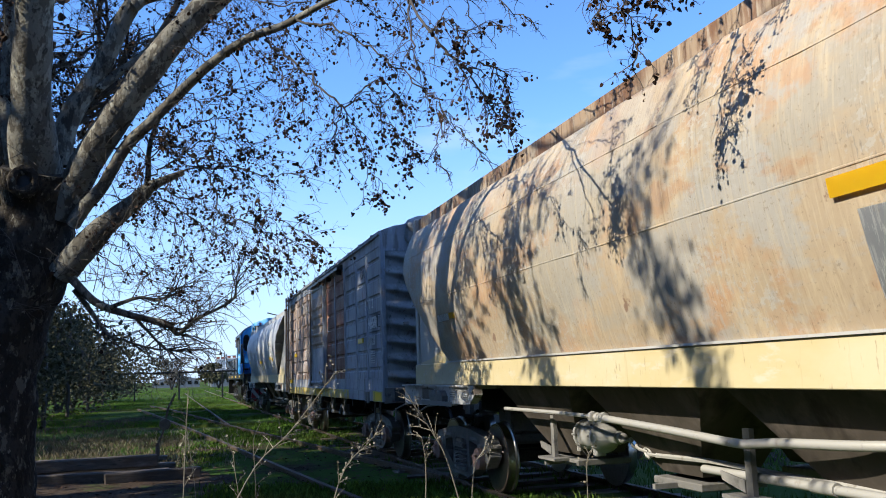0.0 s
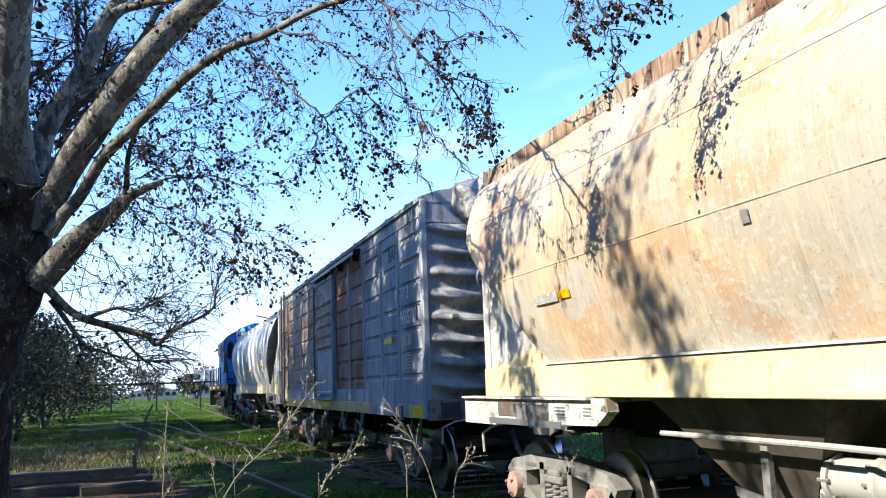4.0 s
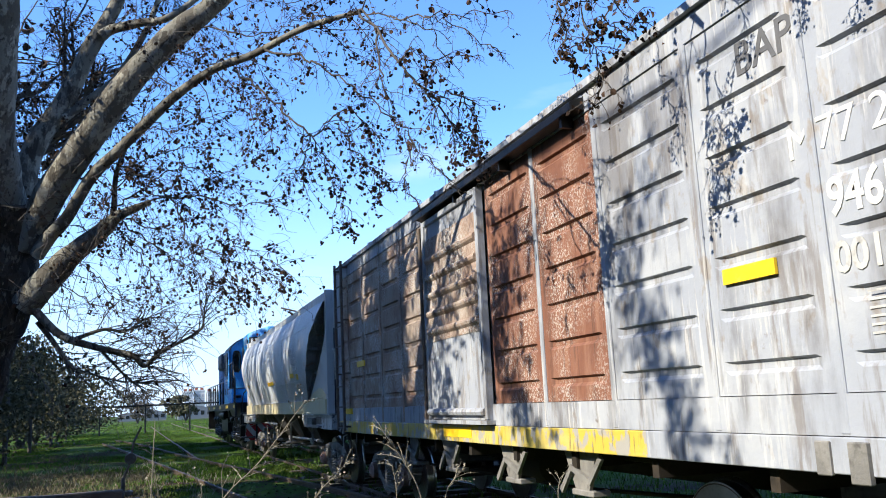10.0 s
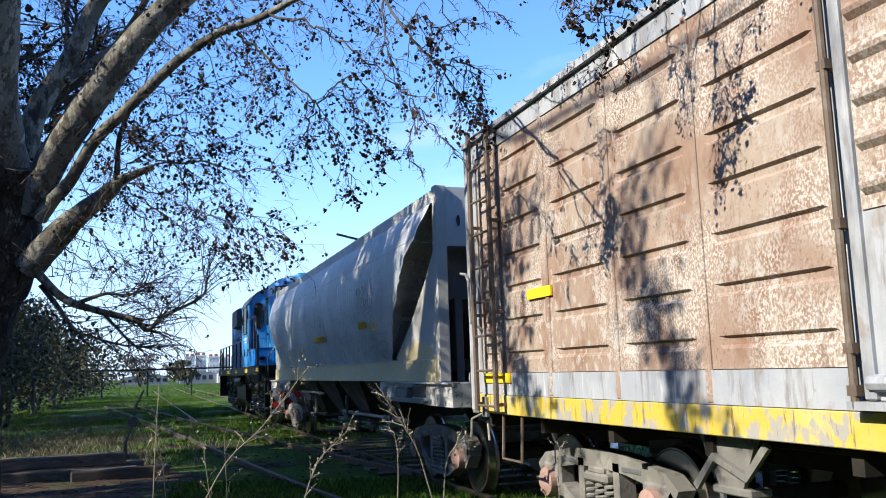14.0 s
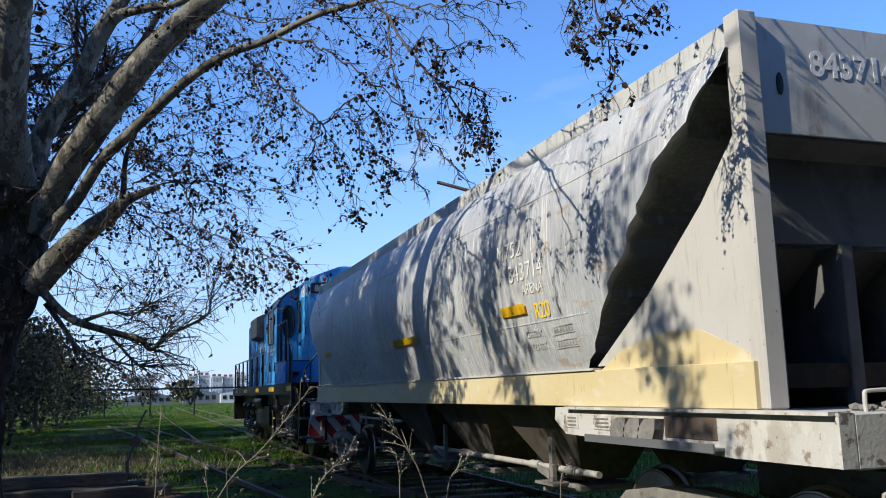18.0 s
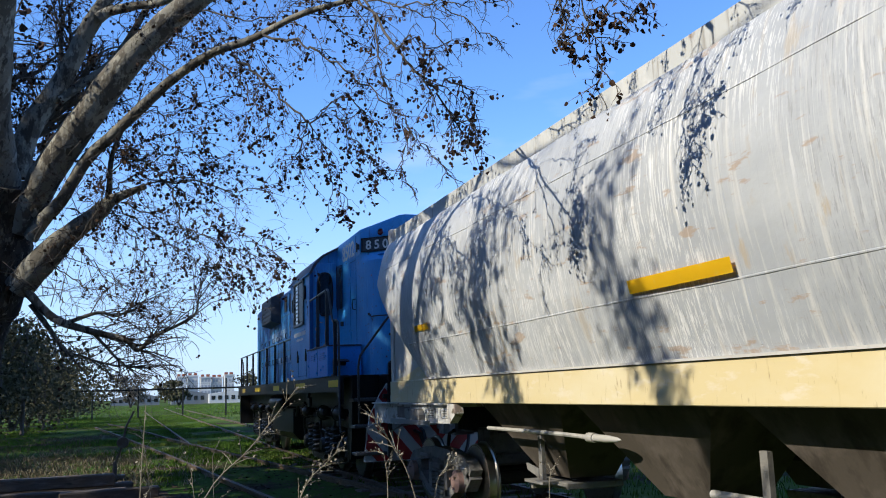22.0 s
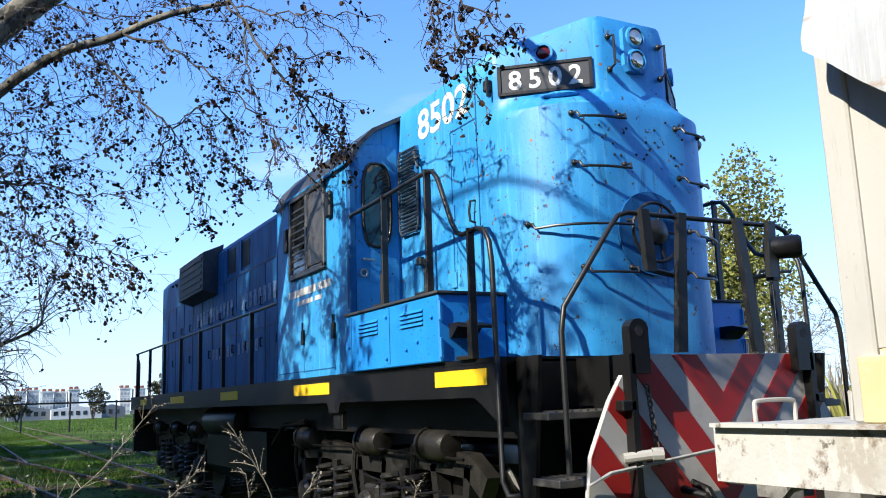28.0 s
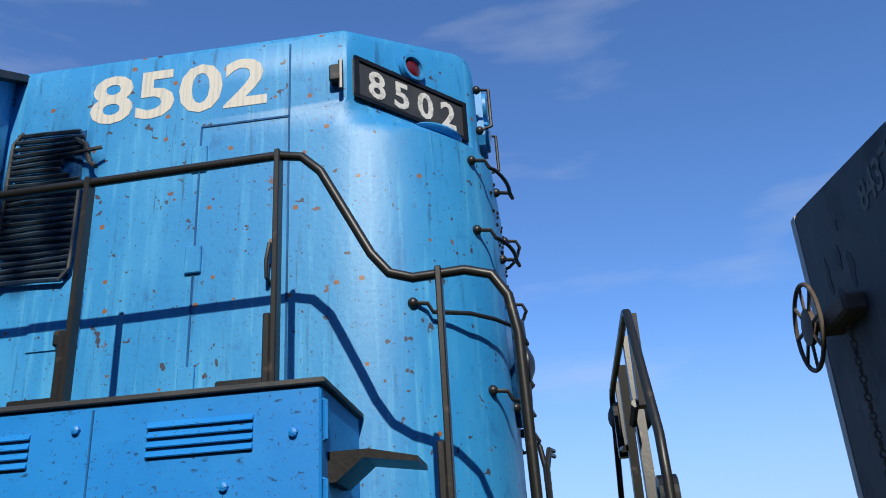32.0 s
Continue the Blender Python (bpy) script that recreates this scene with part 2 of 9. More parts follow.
M_WHEEL = surf("brown_wheel_steel", (0.116, 0.0816, 0.0578), 0.65, 0.2, [((0.177, 0.136, 0.102), (5, 5, 5), 4, 0.45, 0.7, 0.7)], (30, 0.002))
M_TREAD = surf("bright_worn_tread_steel", (0.44, 0.432, 0.416), 0.28, 1.0, [((0.28, 0.264, 0.24), (20, 20, 20), 3, 0.5, 0.7, 0.5)])
M_PIPE = surf("pale_painted_pipe", (0.34, 0.326, 0.299), 0.55, 0.1, [((0.136, 0.109, 0.0816), (9, 9, 9), 5, 0.56, 0.7, 0.7)], (60, 0.001))
M_BCGREY = surf("chalky_grey_boxcar_paint", (0.285, 0.3, 0.332), 0.7, 0, [
    ((0.37, 0.378, 0.392), (1.0, 1.0, 1.6), 5, 0.45, 0.62, 0.7), ((0.232, 0.19, 0.148), (6, 6, 4), 7, 0.59, 0.66, 0.65), ((0.19, 0.2, 0.225), (3, 4, 1.1), 7, 0.54, 0.66, 0.5),
    ((0.106, 0.0598, 0.0387), (5, 5, 5), 7, 0.67, 0.72, 0.7), ((0.47, 0.465, 0.45), (9, 16, 2.4), 8, 0.55, 0.6, 0.5, 0.7), ((0.13, 0.105, 0.088), (7, 9, 1.3), 8, 0.54, 0.64, 0.6), ((0.085, 0.074, 0.07), (2.2, 1.5, 0.45), 6, 0.54, 0.64, 0.6), ((0.5, 0.49, 0.47), (10, 20, 0.9), 7, 0.59, 0.63, 0.6, 0.6)], (30, 0.003), spec=0.22)
M_BCTAN = surf("faded_brown_speckled_boxcar_paint", (0.265, 0.185, 0.142), 0.75, 0, [
    ((0.34, 0.28, 0.225), (1.4, 1.4, 1.0), 5, 0.46, 0.6, 0.7), ((0.2, 0.115, 0.08), (2.2, 2.2, 1.6), 5, 0.5, 0.62, 0.8), ((0.46, 0.435, 0.40), (58, 58, 46), 8, 0.49, 0.53, 0.85, 1.3), ((0.42, 0.4, 0.37), (12, 14, 9), 8, 0.54, 0.6, 0.6, 0.8),
    ((0.12, 0.07, 0.05), (6, 9, 1.6), 7, 0.58, 0.68, 0.5), ((0.15, 0.085, 0.06), (40, 40, 30), 6, 0.56, 0.62, 0.6, 1.7)], (30, 0.003), spec=0.15)
M_BCRED = surf("red_brown_boxcar_paint", (0.2, 0.088, 0.056), 0.7, 0, [
    ((0.13, 0.058, 0.04), (1.4, 1.4, 1.4), 4, 0.45, 0.65, 0.8), ((0.46, 0.43, 0.39), (58, 58, 46), 8, 0.52, 0.56, 0.85, 1.5), ((0.28, 0.15, 0.1), (5, 9, 1.2), 5, 0.5, 0.66, 0.6), ((0.06, 0.035, 0.028), (9, 18, 1.2), 6, 0.55, 0.68, 0.7)], (30, 0.003), spec=0.2)
M_BCEND = surf("sooty_grey_boxcar_end", (0.27, 0.27, 0.265), 0.65, 0, [
    ((0.4, 0.39, 0.37), (1.6, 1, 1.6), 6, 0.48, 0.62, 0.7), ((0.08, 0.07, 0.065), (3, 3, 1.4), 6, 0.5, 0.68, 0.75), ((0.16, 0.1, 0.07), (12, 12, 6), 7, 0.6, 0.66, 0.7), ((0.05, 0.045, 0.04), (30, 30, 12), 5, 0.6, 0.68, 0.6)], (30, 0.004), 0.25)
M_BCYEL = surf("chipped_yellow_sill_paint", (0.49, 0.36, 0.0544), 0.5, 0, [
    ((0.51, 0.422, 0.17), (1.2, 1.2, 3), 5, 0.45, 0.65, 0.8), ((0.306, 0.292, 0.272), (5, 6, 4), 8, 0.51, 0.55, 0.95), ((0.1, 0.08, 0.06), (10, 22, 3), 7, 0.58, 0.64, 0.7), ((0.204, 0.136, 0.068), (7, 7, 3), 6, 0.66, 0.74, 0.7)], (30, 0.002))
M_STOCK = surf("rust_flaked_headstock_paint", (0.2, 0.185, 0.165), 0.75, 0, [((0.12, 0.07, 0.045), (4, 4, 4), 7, 0.48, 0.58, 0.85), ((0.05, 0.04, 0.035), (9, 9, 9), 6, 0.56, 0.66, 0.7), ((0.36, 0.33, 0.29), (6, 6, 6), 7, 0.6, 0.66, 0.6)], (30, 0.004), 0.2)
M_CAP = surf("faded_pink_brown_axle_cap", (0.3, 0.19, 0.16), 0.7, 0, [((0.16, 0.12, 0.1), (9, 9, 9), 5, 0.5, 0.66, 0.8)], (40, 0.002), 0.2)
M_CHUTE = surf("dusty_brown_chute_steel", (0.07, 0.058, 0.047), 0.8, 0, [((0.12, 0.1, 0.085), (2.5, 2.5, 2.5), 6, 0.5, 0.64, 0.7), ((0.03, 0.024, 0.019), (5, 5, 2), 6, 0.52, 0.66, 0.7)], (25, 0.003), 0.2)
M_RETRO = surf("yellow_reflective_tape", (0.807, 0.51, 0.017), 0.35, 0, [((0.722, 0.561, 0.17), (14, 14, 14), 4, 0.6, 0.75, 0.5)])
M_WHITE = surf("worn_white_stencil_paint", (0.62, 0.61, 0.58), 0.55, 0, [((0.36, 0.355, 0.34), (34, 34, 34), 5, 0.52, 0.6, 0.75), ((0.4, 0.39, 0.37), (9, 22, 4), 6, 0.56, 0.64, 0.7)])
M_DIGIT = surf("worn_cream_numerals", (0.6, 0.57, 0.5), 0.55, 0, [((0.42, 0.43, 0.42), (20, 60, 2), 5, 0.5, 0.6, 0.7), ((0.1, 0.22, 0.36), (40, 40, 40), 4, 0.64, 0.68, 0.7)])
M_HOODMARK = surf("worn_off_hood_lettering", (0.2, 0.27, 0.36), 0.6, 0, [((0.03, 0.12, 0.28), (14, 20, 14), 6, 0.48, 0.56, 0.9)])
M_FADED = surf("faded_stencil_paint", (0.425, 0.416, 0.391), 0.6, 0, [((0.26, 0.248, 0.231), (16, 16, 16), 6, 0.5, 0.65, 0.8)])
M_RUSTBAR = surf("rusty_steel_bar", (0.109, 0.0782, 0.0578), 0.7, 0.2, [((0.19, 0.163, 0.136), (9, 9, 9), 5, 0.5, 0.7, 0.7)], (60, 0.001))
M_TARP = surf("dirty_white_tarpaulin", (0.27, 0.268, 0.265), 0.6, 0, [((0.2, 0.19, 0.18), (3, 3, 3), 6, 0.5, 0.68, 0.8), ((0.5, 0.49, 0.48), (8, 8, 8), 5, 0.56, 0.64, 0.6)], (14, 0.03), 0.25)
M_BLUE = surf("sun_faded_blue_loco_paint", (0.022, 0.24, 0.55), 0.46, 0, [
    ((0.055, 0.315, 0.61), (1.6, 1.6, 1.0), 5, 0.42, 0.66, 0.75), ((0.1, 0.42, 0.7), (7, 9, 0.8), 6, 0.56, 0.72, 0.45), ((0.012, 0.12, 0.35), (9, 9, 5), 7, 0.6, 0.7, 0.5), ((0.12, 0.45, 0.7), (14, 24, 1.6), 6, 0.56, 0.68, 0.4),
    ((0.012, 0.06, 0.15), (14, 30, 2.0), 6, 0.6, 0.72, 0.6), ((0.05, 0.03, 0.025), (17, 17, 17), 2, 0.68, 0.70, 0.9), ((0.16, 0.07, 0.04), (9, 9, 9), 3, 0.71, 0.73, 0.9), ((0.04, 0.05, 0.07), (60, 60, 60), 2, 0.66, 0.71, 0.8)], (40, 0.0015), spots=(9.0, 0.12, 0.22, (0.22, 0.10, 0.05)))
M_DEEPBLUE = surf("deep_blue_locker_paint", (0.008, 0.205, 0.6), 0.45, 0, [((0.018, 0.25, 0.66), (2, 2, 2), 5, 0.45, 0.65, 0.7), ((0.006, 0.04, 0.12), (26, 18, 42), 6, 0.62, 0.67, 0.85), ((0.04, 0.035, 0.035), (70, 70, 70), 2, 0.65, 0.7, 0.8)], (40, 0.001))
# same paint as M_BLUE, coloured darker for the hood's shade and dirt
M_HOODBLUE = surf("shade_darkened_dirty_blue", (0.01, 0.09, 0.25), 0.55, 0, [((0.02, 0.14, 0.34), (2, 2, 1.4), 5, 0.45, 0.65, 0.7), ((0.00595, 0.0198, 0.0555), (6, 8, 0.8), 6, 0.58, 0.74, 0.7), ((0.00384, 0.0128, 0.032), (9, 16, 1.2), 6, 0.52, 0.68, 0.8)], (40, 0.0015), spec=0.2)
# the slats' blue reflections are put into this grille colour
M_GALVBLUE = surf("reflection_blue_worn_grille", (0.07, 0.11, 0.16), 0.4, 0.3, [((0.03, 0.035, 0.04), (9, 9, 40), 5, 0.46, 0.62, 0.8)], (40, 0.001))
M_ROOFDARK = surf("sooty_dark_roof", (0.0306, 0.034, 0.0408), 0.6, 0, [((0.0816, 0.0748, 0.068), (4, 4, 4), 5, 0.5, 0.7, 0.6)], (30, 0.003))
M_BLACK = surf("grimy_black_frame_paint", (0.00522, 0.00502, 0.00515), 0.42, 0, [((0.0173, 0.0152, 0.0134), (3, 5, 1.2), 6, 0.5, 0.72, 0.7), ((0.0346, 0.0304, 0.0267), (14, 14, 14), 5, 0.66, 0.74, 0.5)], (40, 0.002), spec=0.4)
M_RAILBLACK = surf("worn_black_handrail", (0.016, 0.016, 0.016), 0.4, 0.1, [((0.096, 0.072, 0.056), (12, 12, 12), 5, 0.62, 0.72, 0.7)], (60, 0.0008))
M_SAFERED = surf("chevron_red_paint", (0.34, 0.014, 0.014), 0.45, 0, [((0.163, 0.0272, 0.0218), (4, 4, 4), 5, 0.5, 0.7, 0.6), ((0.0653, 0.0326, 0.0272), (16, 16, 16), 5, 0.64, 0.72, 0.7)], (40, 0.001))
M_SAFEWHITE = surf("chevron_white_paint", (0.449, 0.435, 0.415), 0.45, 0, [((0.306, 0.286, 0.258), (4, 4, 4), 5, 0.5, 0.7, 0.6), ((0.0952, 0.0612, 0.0476), (18, 18, 18), 5, 0.66, 0.73, 0.7)], (40, 0.001))
# near black for the shade inside holes and slots, and for paint blotches
M_DARK = surf("near_black_shade_and_blotch", (0.012, 0.012, 0.013), 0.7)
# dark colour that stands for shade on end panels and headstock recesses
M_SHADE = surf("shade_painted_dark", (0.045, 0.044, 0.0425), 0.75, 0, [((0.025, 0.0225, 0.02), (3, 3, 3), 5, 0.45, 0.7, 0.7)])
# dark grey for shaded hopper ends; also the dark boxcar lettering
M_STAND = surf("shade_dark_grey_and_stencil_paint", (0.1, 0.1, 0.105), 0.7, 0, [((0.045, 0.045, 0.05), (2, 2, 2), 5, 0.5, 0.65, 0.7), ((0.15, 0.145, 0.14), (9, 9, 3), 6, 0.56, 0.68, 0.5)], (30, 0.003), 0.2)
M_GLASS = surf("dark_window_glass", (0.015, 0.018, 0.02), 0.06, 0, (), None, 0.8)
M_LENS = surf("clear_lamp_lens", (0.55, 0.52, 0.47), 0.12, 0.85, [((0.3, 0.27, 0.22), (25, 25, 25), 3, 0.5, 0.7, 0.6)])
M_REDLENS = surf("dark_red_lamp_lens", (0.109, 0.00816, 0.0109), 0.12)
M_ALU = surf("dull_window_frame_metal", (0.122, 0.116, 0.109), 0.45, 0.6, [((0.0544, 0.0544, 0.0544), (9, 9, 9), 4, 0.5, 0.7, 0.7)])
M_RAIL = surf("rail_steel", (0.109, 0.0748, 0.0544), 0.55, 0.4, [((0.163, 0.116, 0.0816), (6, 6, 6), 4, 0.45, 0.7, 0.7)], (30, 0.002))
M_TIMBER = surf("old_grey_brown_timber", (0.078, 0.06, 0.045), 0.85, 0, [((0.132, 0.108, 0.084), (3, 14, 14), 6, 0.5, 0.66, 0.8), ((0.03, 0.024, 0.018), (4, 25, 25), 6, 0.58, 0.7, 0.8)], (35, 0.006), vary=0.25)
M_SOIL = surf("dark_earth_with_grass", (0.026, 0.02, 0.014), 1.0, 0, [
    ((0.06, 0.046, 0.032), (1.5, 1.5, 1.5), 6, 0.45, 0.65, 0.7), ((0.042, 0.085, 0.014), (0.3, 0.3, 0.3), 6, 0.40, 0.5, 0.92), ((0.085, 0.12, 0.028), (0.2, 0.12, 0.2), 5, 0.52, 0.6, 0.6), ((0.07, 0.055, 0.035), (30, 30, 30), 4, 0.62, 0.7, 0.6)], (25, 0.03), 0.05)
M_EARTH = surf("dark_bare_earth", (0.051, 0.0374, 0.0272), 1.0, 0, [
    ((0.0935, 0.068, 0.0476), (1.2, 1.2, 1.2), 6, 0.45, 0.65, 0.8), ((0.0238, 0.017, 0.0136), (2.5, 2.5, 2.5), 6, 0.5, 0.64, 0.7), ((0.17, 0.128, 0.085), (26, 26, 26), 5, 0.6, 0.68, 0.6), ((0.0425, 0.0765, 0.017), (0.8, 0.8, 0.8), 6, 0.56, 0.64, 0.7)], (18, 0.05), 0.05)
M_GRASS = surf("short_winter_grass", (0.065, 0.125, 0.018), 0.9, 0, [((0.12, 0.14, 0.035), (0.25, 0.25, 0.25), 4, 0.5, 0.65, 0.6)], None, 0.08, 0, 0.5)
M_DRY = surf("bleached_dry_stalk", (0.23, 0.205, 0.155), 0.8, 0, (), None, 0.2, 0, 0.3)
M_WEED = surf("grey_brown_weeds", (0.115, 0.095, 0.06), 0.85, 0, (), None, 0.2, 0, 0.4)
M_BARK = surf("mottled_plane_bark", (0.165, 0.156, 0.13), 0.9, 0, [
    ((0.085, 0.075, 0.06), (5.5, 5.5, 2.6), 5, 0.49, 0.52, 0.9), ((0.27, 0.258, 0.212), (6, 6, 3.2), 4, 0.56, 0.6, 0.85), ((0.1, 0.085, 0.065), (20, 20, 10), 4, 0.57, 0.61, 0.85), ((0.04, 0.034, 0.027), (9, 9, 4), 4, 0.60, 0.63, 0.85)], (30, 0.02), 0.2)
M_OLDBARK = surf("dark_scaly_trunk_bark", (0.05, 0.042, 0.033), 0.95, 0, [
    ((0.025, 0.02, 0.016), (7, 7, 3), 5, 0.47, 0.52, 0.9), ((0.13, 0.118, 0.092), (9, 9, 5), 4, 0.58, 0.62, 0.85), ((0.018, 0.015, 0.012), (22, 22, 9), 5, 0.55, 0.62, 0.8), ((0.2, 0.185, 0.15), (16, 16, 8), 4, 0.64, 0.67, 0.8)], (26, 0.04), 0.15)
M_TWIG = surf("grey_brown_twigs", (0.0585, 0.0473, 0.0382), 0.85, 0, [((0.09, 0.081, 0.0675), (8, 8, 8), 4, 0.5, 0.7, 0.6)])
M_LEAF = surf("dead_brown_leaves", (0.043, 0.025, 0.016), 0.85, 0, (), None, 0.15, 0, 0.75)
M_FOLIAGE = surf("dark_olive_foliage", (0.07, 0.066, 0.034), 0.75, 0, [((0.14, 0.128, 0.075), (0.5, 0.5, 0.5), 3, 0.48, 0.66, 0.7)], None, 0.25, 0, 0.5)
M_EUCA = surf("yellow_green_foliage", (0.17, 0.17, 0.04), 0.75, 0, (), None, 0.25, 0, 0.5)
M_BARE = surf("bare_branch_haze", (0.16, 0.136, 0.112), 0.9, 0, (), None, 0.2, 0, 0.3)
M_CONC = surf("pale_render_wall", (0.528, 0.52, 0.504), 0.8, 0, [((0.4, 0.384, 0.36), (0.1, 0.1, 0.3), 5, 0.5, 0.7, 0.5)])
M_ROOFRED = surf("red_roof", (0.204, 0.068, 0.0408), 0.8)
M_COAM = surf("streaked_pale_grey_coaming", (0.4, 0.4, 0.38), 0.6, 0, [((0.2, 0.18, 0.15), (8, 20, 1.6), 6, 0.54, 0.66, 0.7), (RUST, (3, 3.5, 3), 6, 0.62, 0.72, 0.7), ((0.5, 0.49, 0.46), (2, 2.2, 2), 5, 0.52, 0.62, 0.6)], (25, 0.002))
M_PANE = surf("far_window_pane", (0.3, 0.31, 0.34), 0.3)
M_HEAD = surf("worn_railhead", (0.075, 0.06, 0.048), 0.7, 0.0, (), None, 0.2)
M_GALV = surf("grey_galvanised_metal", (0.204, 0.211, 0.218), 0.5, 0.6)

# ---- mesh helpers ----
XC = 4.66          # centre line of the main track
GZ = -0.10         # ground below the rail tops


def part(name, bm, material, parent=None, label="", smooth=False):
    me = bpy.data.meshes.new(name)
    bmesh.ops.recalc_face_normals(bm, faces=bm.faces)
    if smooth:
        for f in bm.faces:
            f.smooth = True
    bm.to_mesh(me)
    bm.free()
    me.materials.append(material)
    if smooth:
        me.set_sharp_from_angle(angle=radians(40))
    ob = new(name, me)
    if parent is not None:
        ob.parent = parent
    return tagged(ob, label)


def thing(name, x, y, z, label, category, group="", kind=""):
    ob = new(name)
    ob.matrix_basis = pose(x, y, z)
    return tagged(ob, label, category, group, kind)


def box(bm, x0, x1, y0, y1, z0, z1, bev=0.0):
    r = bmesh.ops.create_cube(bm, size=1)
    vs = r["verts"]
    bmesh.ops.transform(bm, verts=vs, matrix=Matrix.Translation(((x0 + x1) / 2, (y0 + y1) / 2, (z0 + z1) / 2)) @ Matrix.Diagonal((abs(x1 - x0), abs(y1 - y0), abs(z1 - z0), 1)))
    if bev:
        es = list({e for v in vs for e in v.link_edges})
        bmesh.ops.bevel(bm, geom=es, offset=bev, segments=1, affect="EDGES")
    return vs


def tube(bm, pts, r, seg=8, r1=None, caps=True):
    """A round bar along pts; its radius runs from r to r1."""
    pts = [Vector(p) for p in pts]
    n = len(pts)
    r1 = r if r1 is None else r1
    up = None
    rings = []
    for i, p in enumerate(pts):
        d = (pts[min(i + 1, n - 1)] - pts[max(i - 1, 0)]).normalized()
        if up is None:
            up = d.orthogonal().normalized()
        up = (up - d * up.dot(d))
        up = up.normalized() if up.length > 1e-6 else d.orthogonal().normalized()
        side = d.cross(up)
        rr = r + (r1 - r) * i / max(n - 1, 1)
        rings.append([bm.verts.new(p + (up * math.cos(a) + side * math.sin(a)) * rr) for a in (2 * math.pi * k / seg for k in range(seg))])
    for a, b in zip(rings, rings[1:]):
        for k in range(seg):
            bm.faces.new((a[k], a[(k + 1) % seg], b[(k + 1) % seg], b[k]))
    if caps and seg > 2:
        bm.faces.new(rings[0][::-1])
        bm.faces.new(rings[-1])


def prism(bm, outline, axis, a, b):
    """Extrudes a flat outline along an axis from a to b. Outline points are the two other coordinates in x, y, z order."""
    def at(p, v):
        return {"x": (v, p[0], p[1]), "y": (p[0], v, p[1]), "z": (p[0], p[1], v)}[axis]
    A = [bm.verts.new(at(p, a)) for p in outline]
    B = [bm.verts.new(at(p, b)) for p in outline]
    n = len(outline)
    fs = [bm.faces.new(A[::-1]), bm.faces.new(B)]
    for i in range(n):
        fs.append(bm.faces.new((A[i], A[(i + 1) % n], B[(i + 1) % n], B[i])))
    return A + B


def ribbon(bm, pts, w, x0, x1):
    """A bar of width w that follows pts in the y-z plane, between x0 and x1."""
    pts = [Vector(p) for p in pts]
    L, R = [], []
    for i, p in enumerate(pts):
        d = (pts[min(i + 1, len(pts) - 1)] - pts[max(i - 1, 0)]).normalized()
        nrm = Vector((-d.y, d.x))
        L.append(p + nrm * w / 2)
        R.append(p - nrm * w / 2)
    rows = [[bm.verts.new((x, *q)) for q in s] for x in (x0, x1) for s in (L, R)]
    l0, r0, l1, r1 = rows
    for i in range(len(pts) - 1):
        for a, b in ((l0, r0), (r0, r1), (r1, l1), (l1, l0)):
            bm.faces.new((a[i], b[i], b[i + 1], a[i + 1]))
    for i in (0, -1):
        bm.faces.new((l0[i], r0[i], r1[i], l1[i]))


def lathe(bm, profile, m, seg=32):
    """Spins (radius, height) round the local x axis, placed by the matrix m."""
    rings = [[bm.verts.new(m @ Vector((h, r * math.cos(a), r * math.sin(a)))) for a in (2 * math.pi * k / seg for k in range(seg))] for r, h in profile]
    for a, b in zip(rings, rings[1:]):
        for k in range(seg):
            bm.faces.new((a[k], a[(k + 1) % seg], b[(k + 1) % seg], b[k]))
    for ring, r in ((rings[0], profile[0][0]), (rings[-1], profile[-1][0])):
        if r > 1e-4:
            bm.faces.new(ring)


def ring(bm, centre, axis, R, r, seg=28, sub=6):
    """A torus."""
    m = Matrix.Translation(centre) @ Vector(axis).to_track_quat("Z", "Y").to_matrix().to_4x4()
    vs = [[bm.verts.new(m @ Vector(((R + r * math.cos(b)) * math.cos(a), (R + r * math.cos(b)) * math.sin(a), r * math.sin(b))))
           for b in (2 * math.pi * j / sub for j in range(sub))] for a in (2 * math.pi * i / seg for i in range(seg))]
    for i in range(seg):
        for j in range(sub):
            bm.faces.new((vs[i][j], vs[(i + 1) % seg][j], vs[(i + 1) % seg][(j + 1) % sub], vs[i][(j + 1) % sub]))


def coil(bm, x, y, z0, z1, R, r, turns):
    n = turns * 14
    tube(bm, [(x + R * math.cos(2 * math.pi * i / 14), y + R * math.sin(2 * math.pi * i / 14), z0 + (z1 - z0) * i / n) for i in range(n + 1)], r, 6)


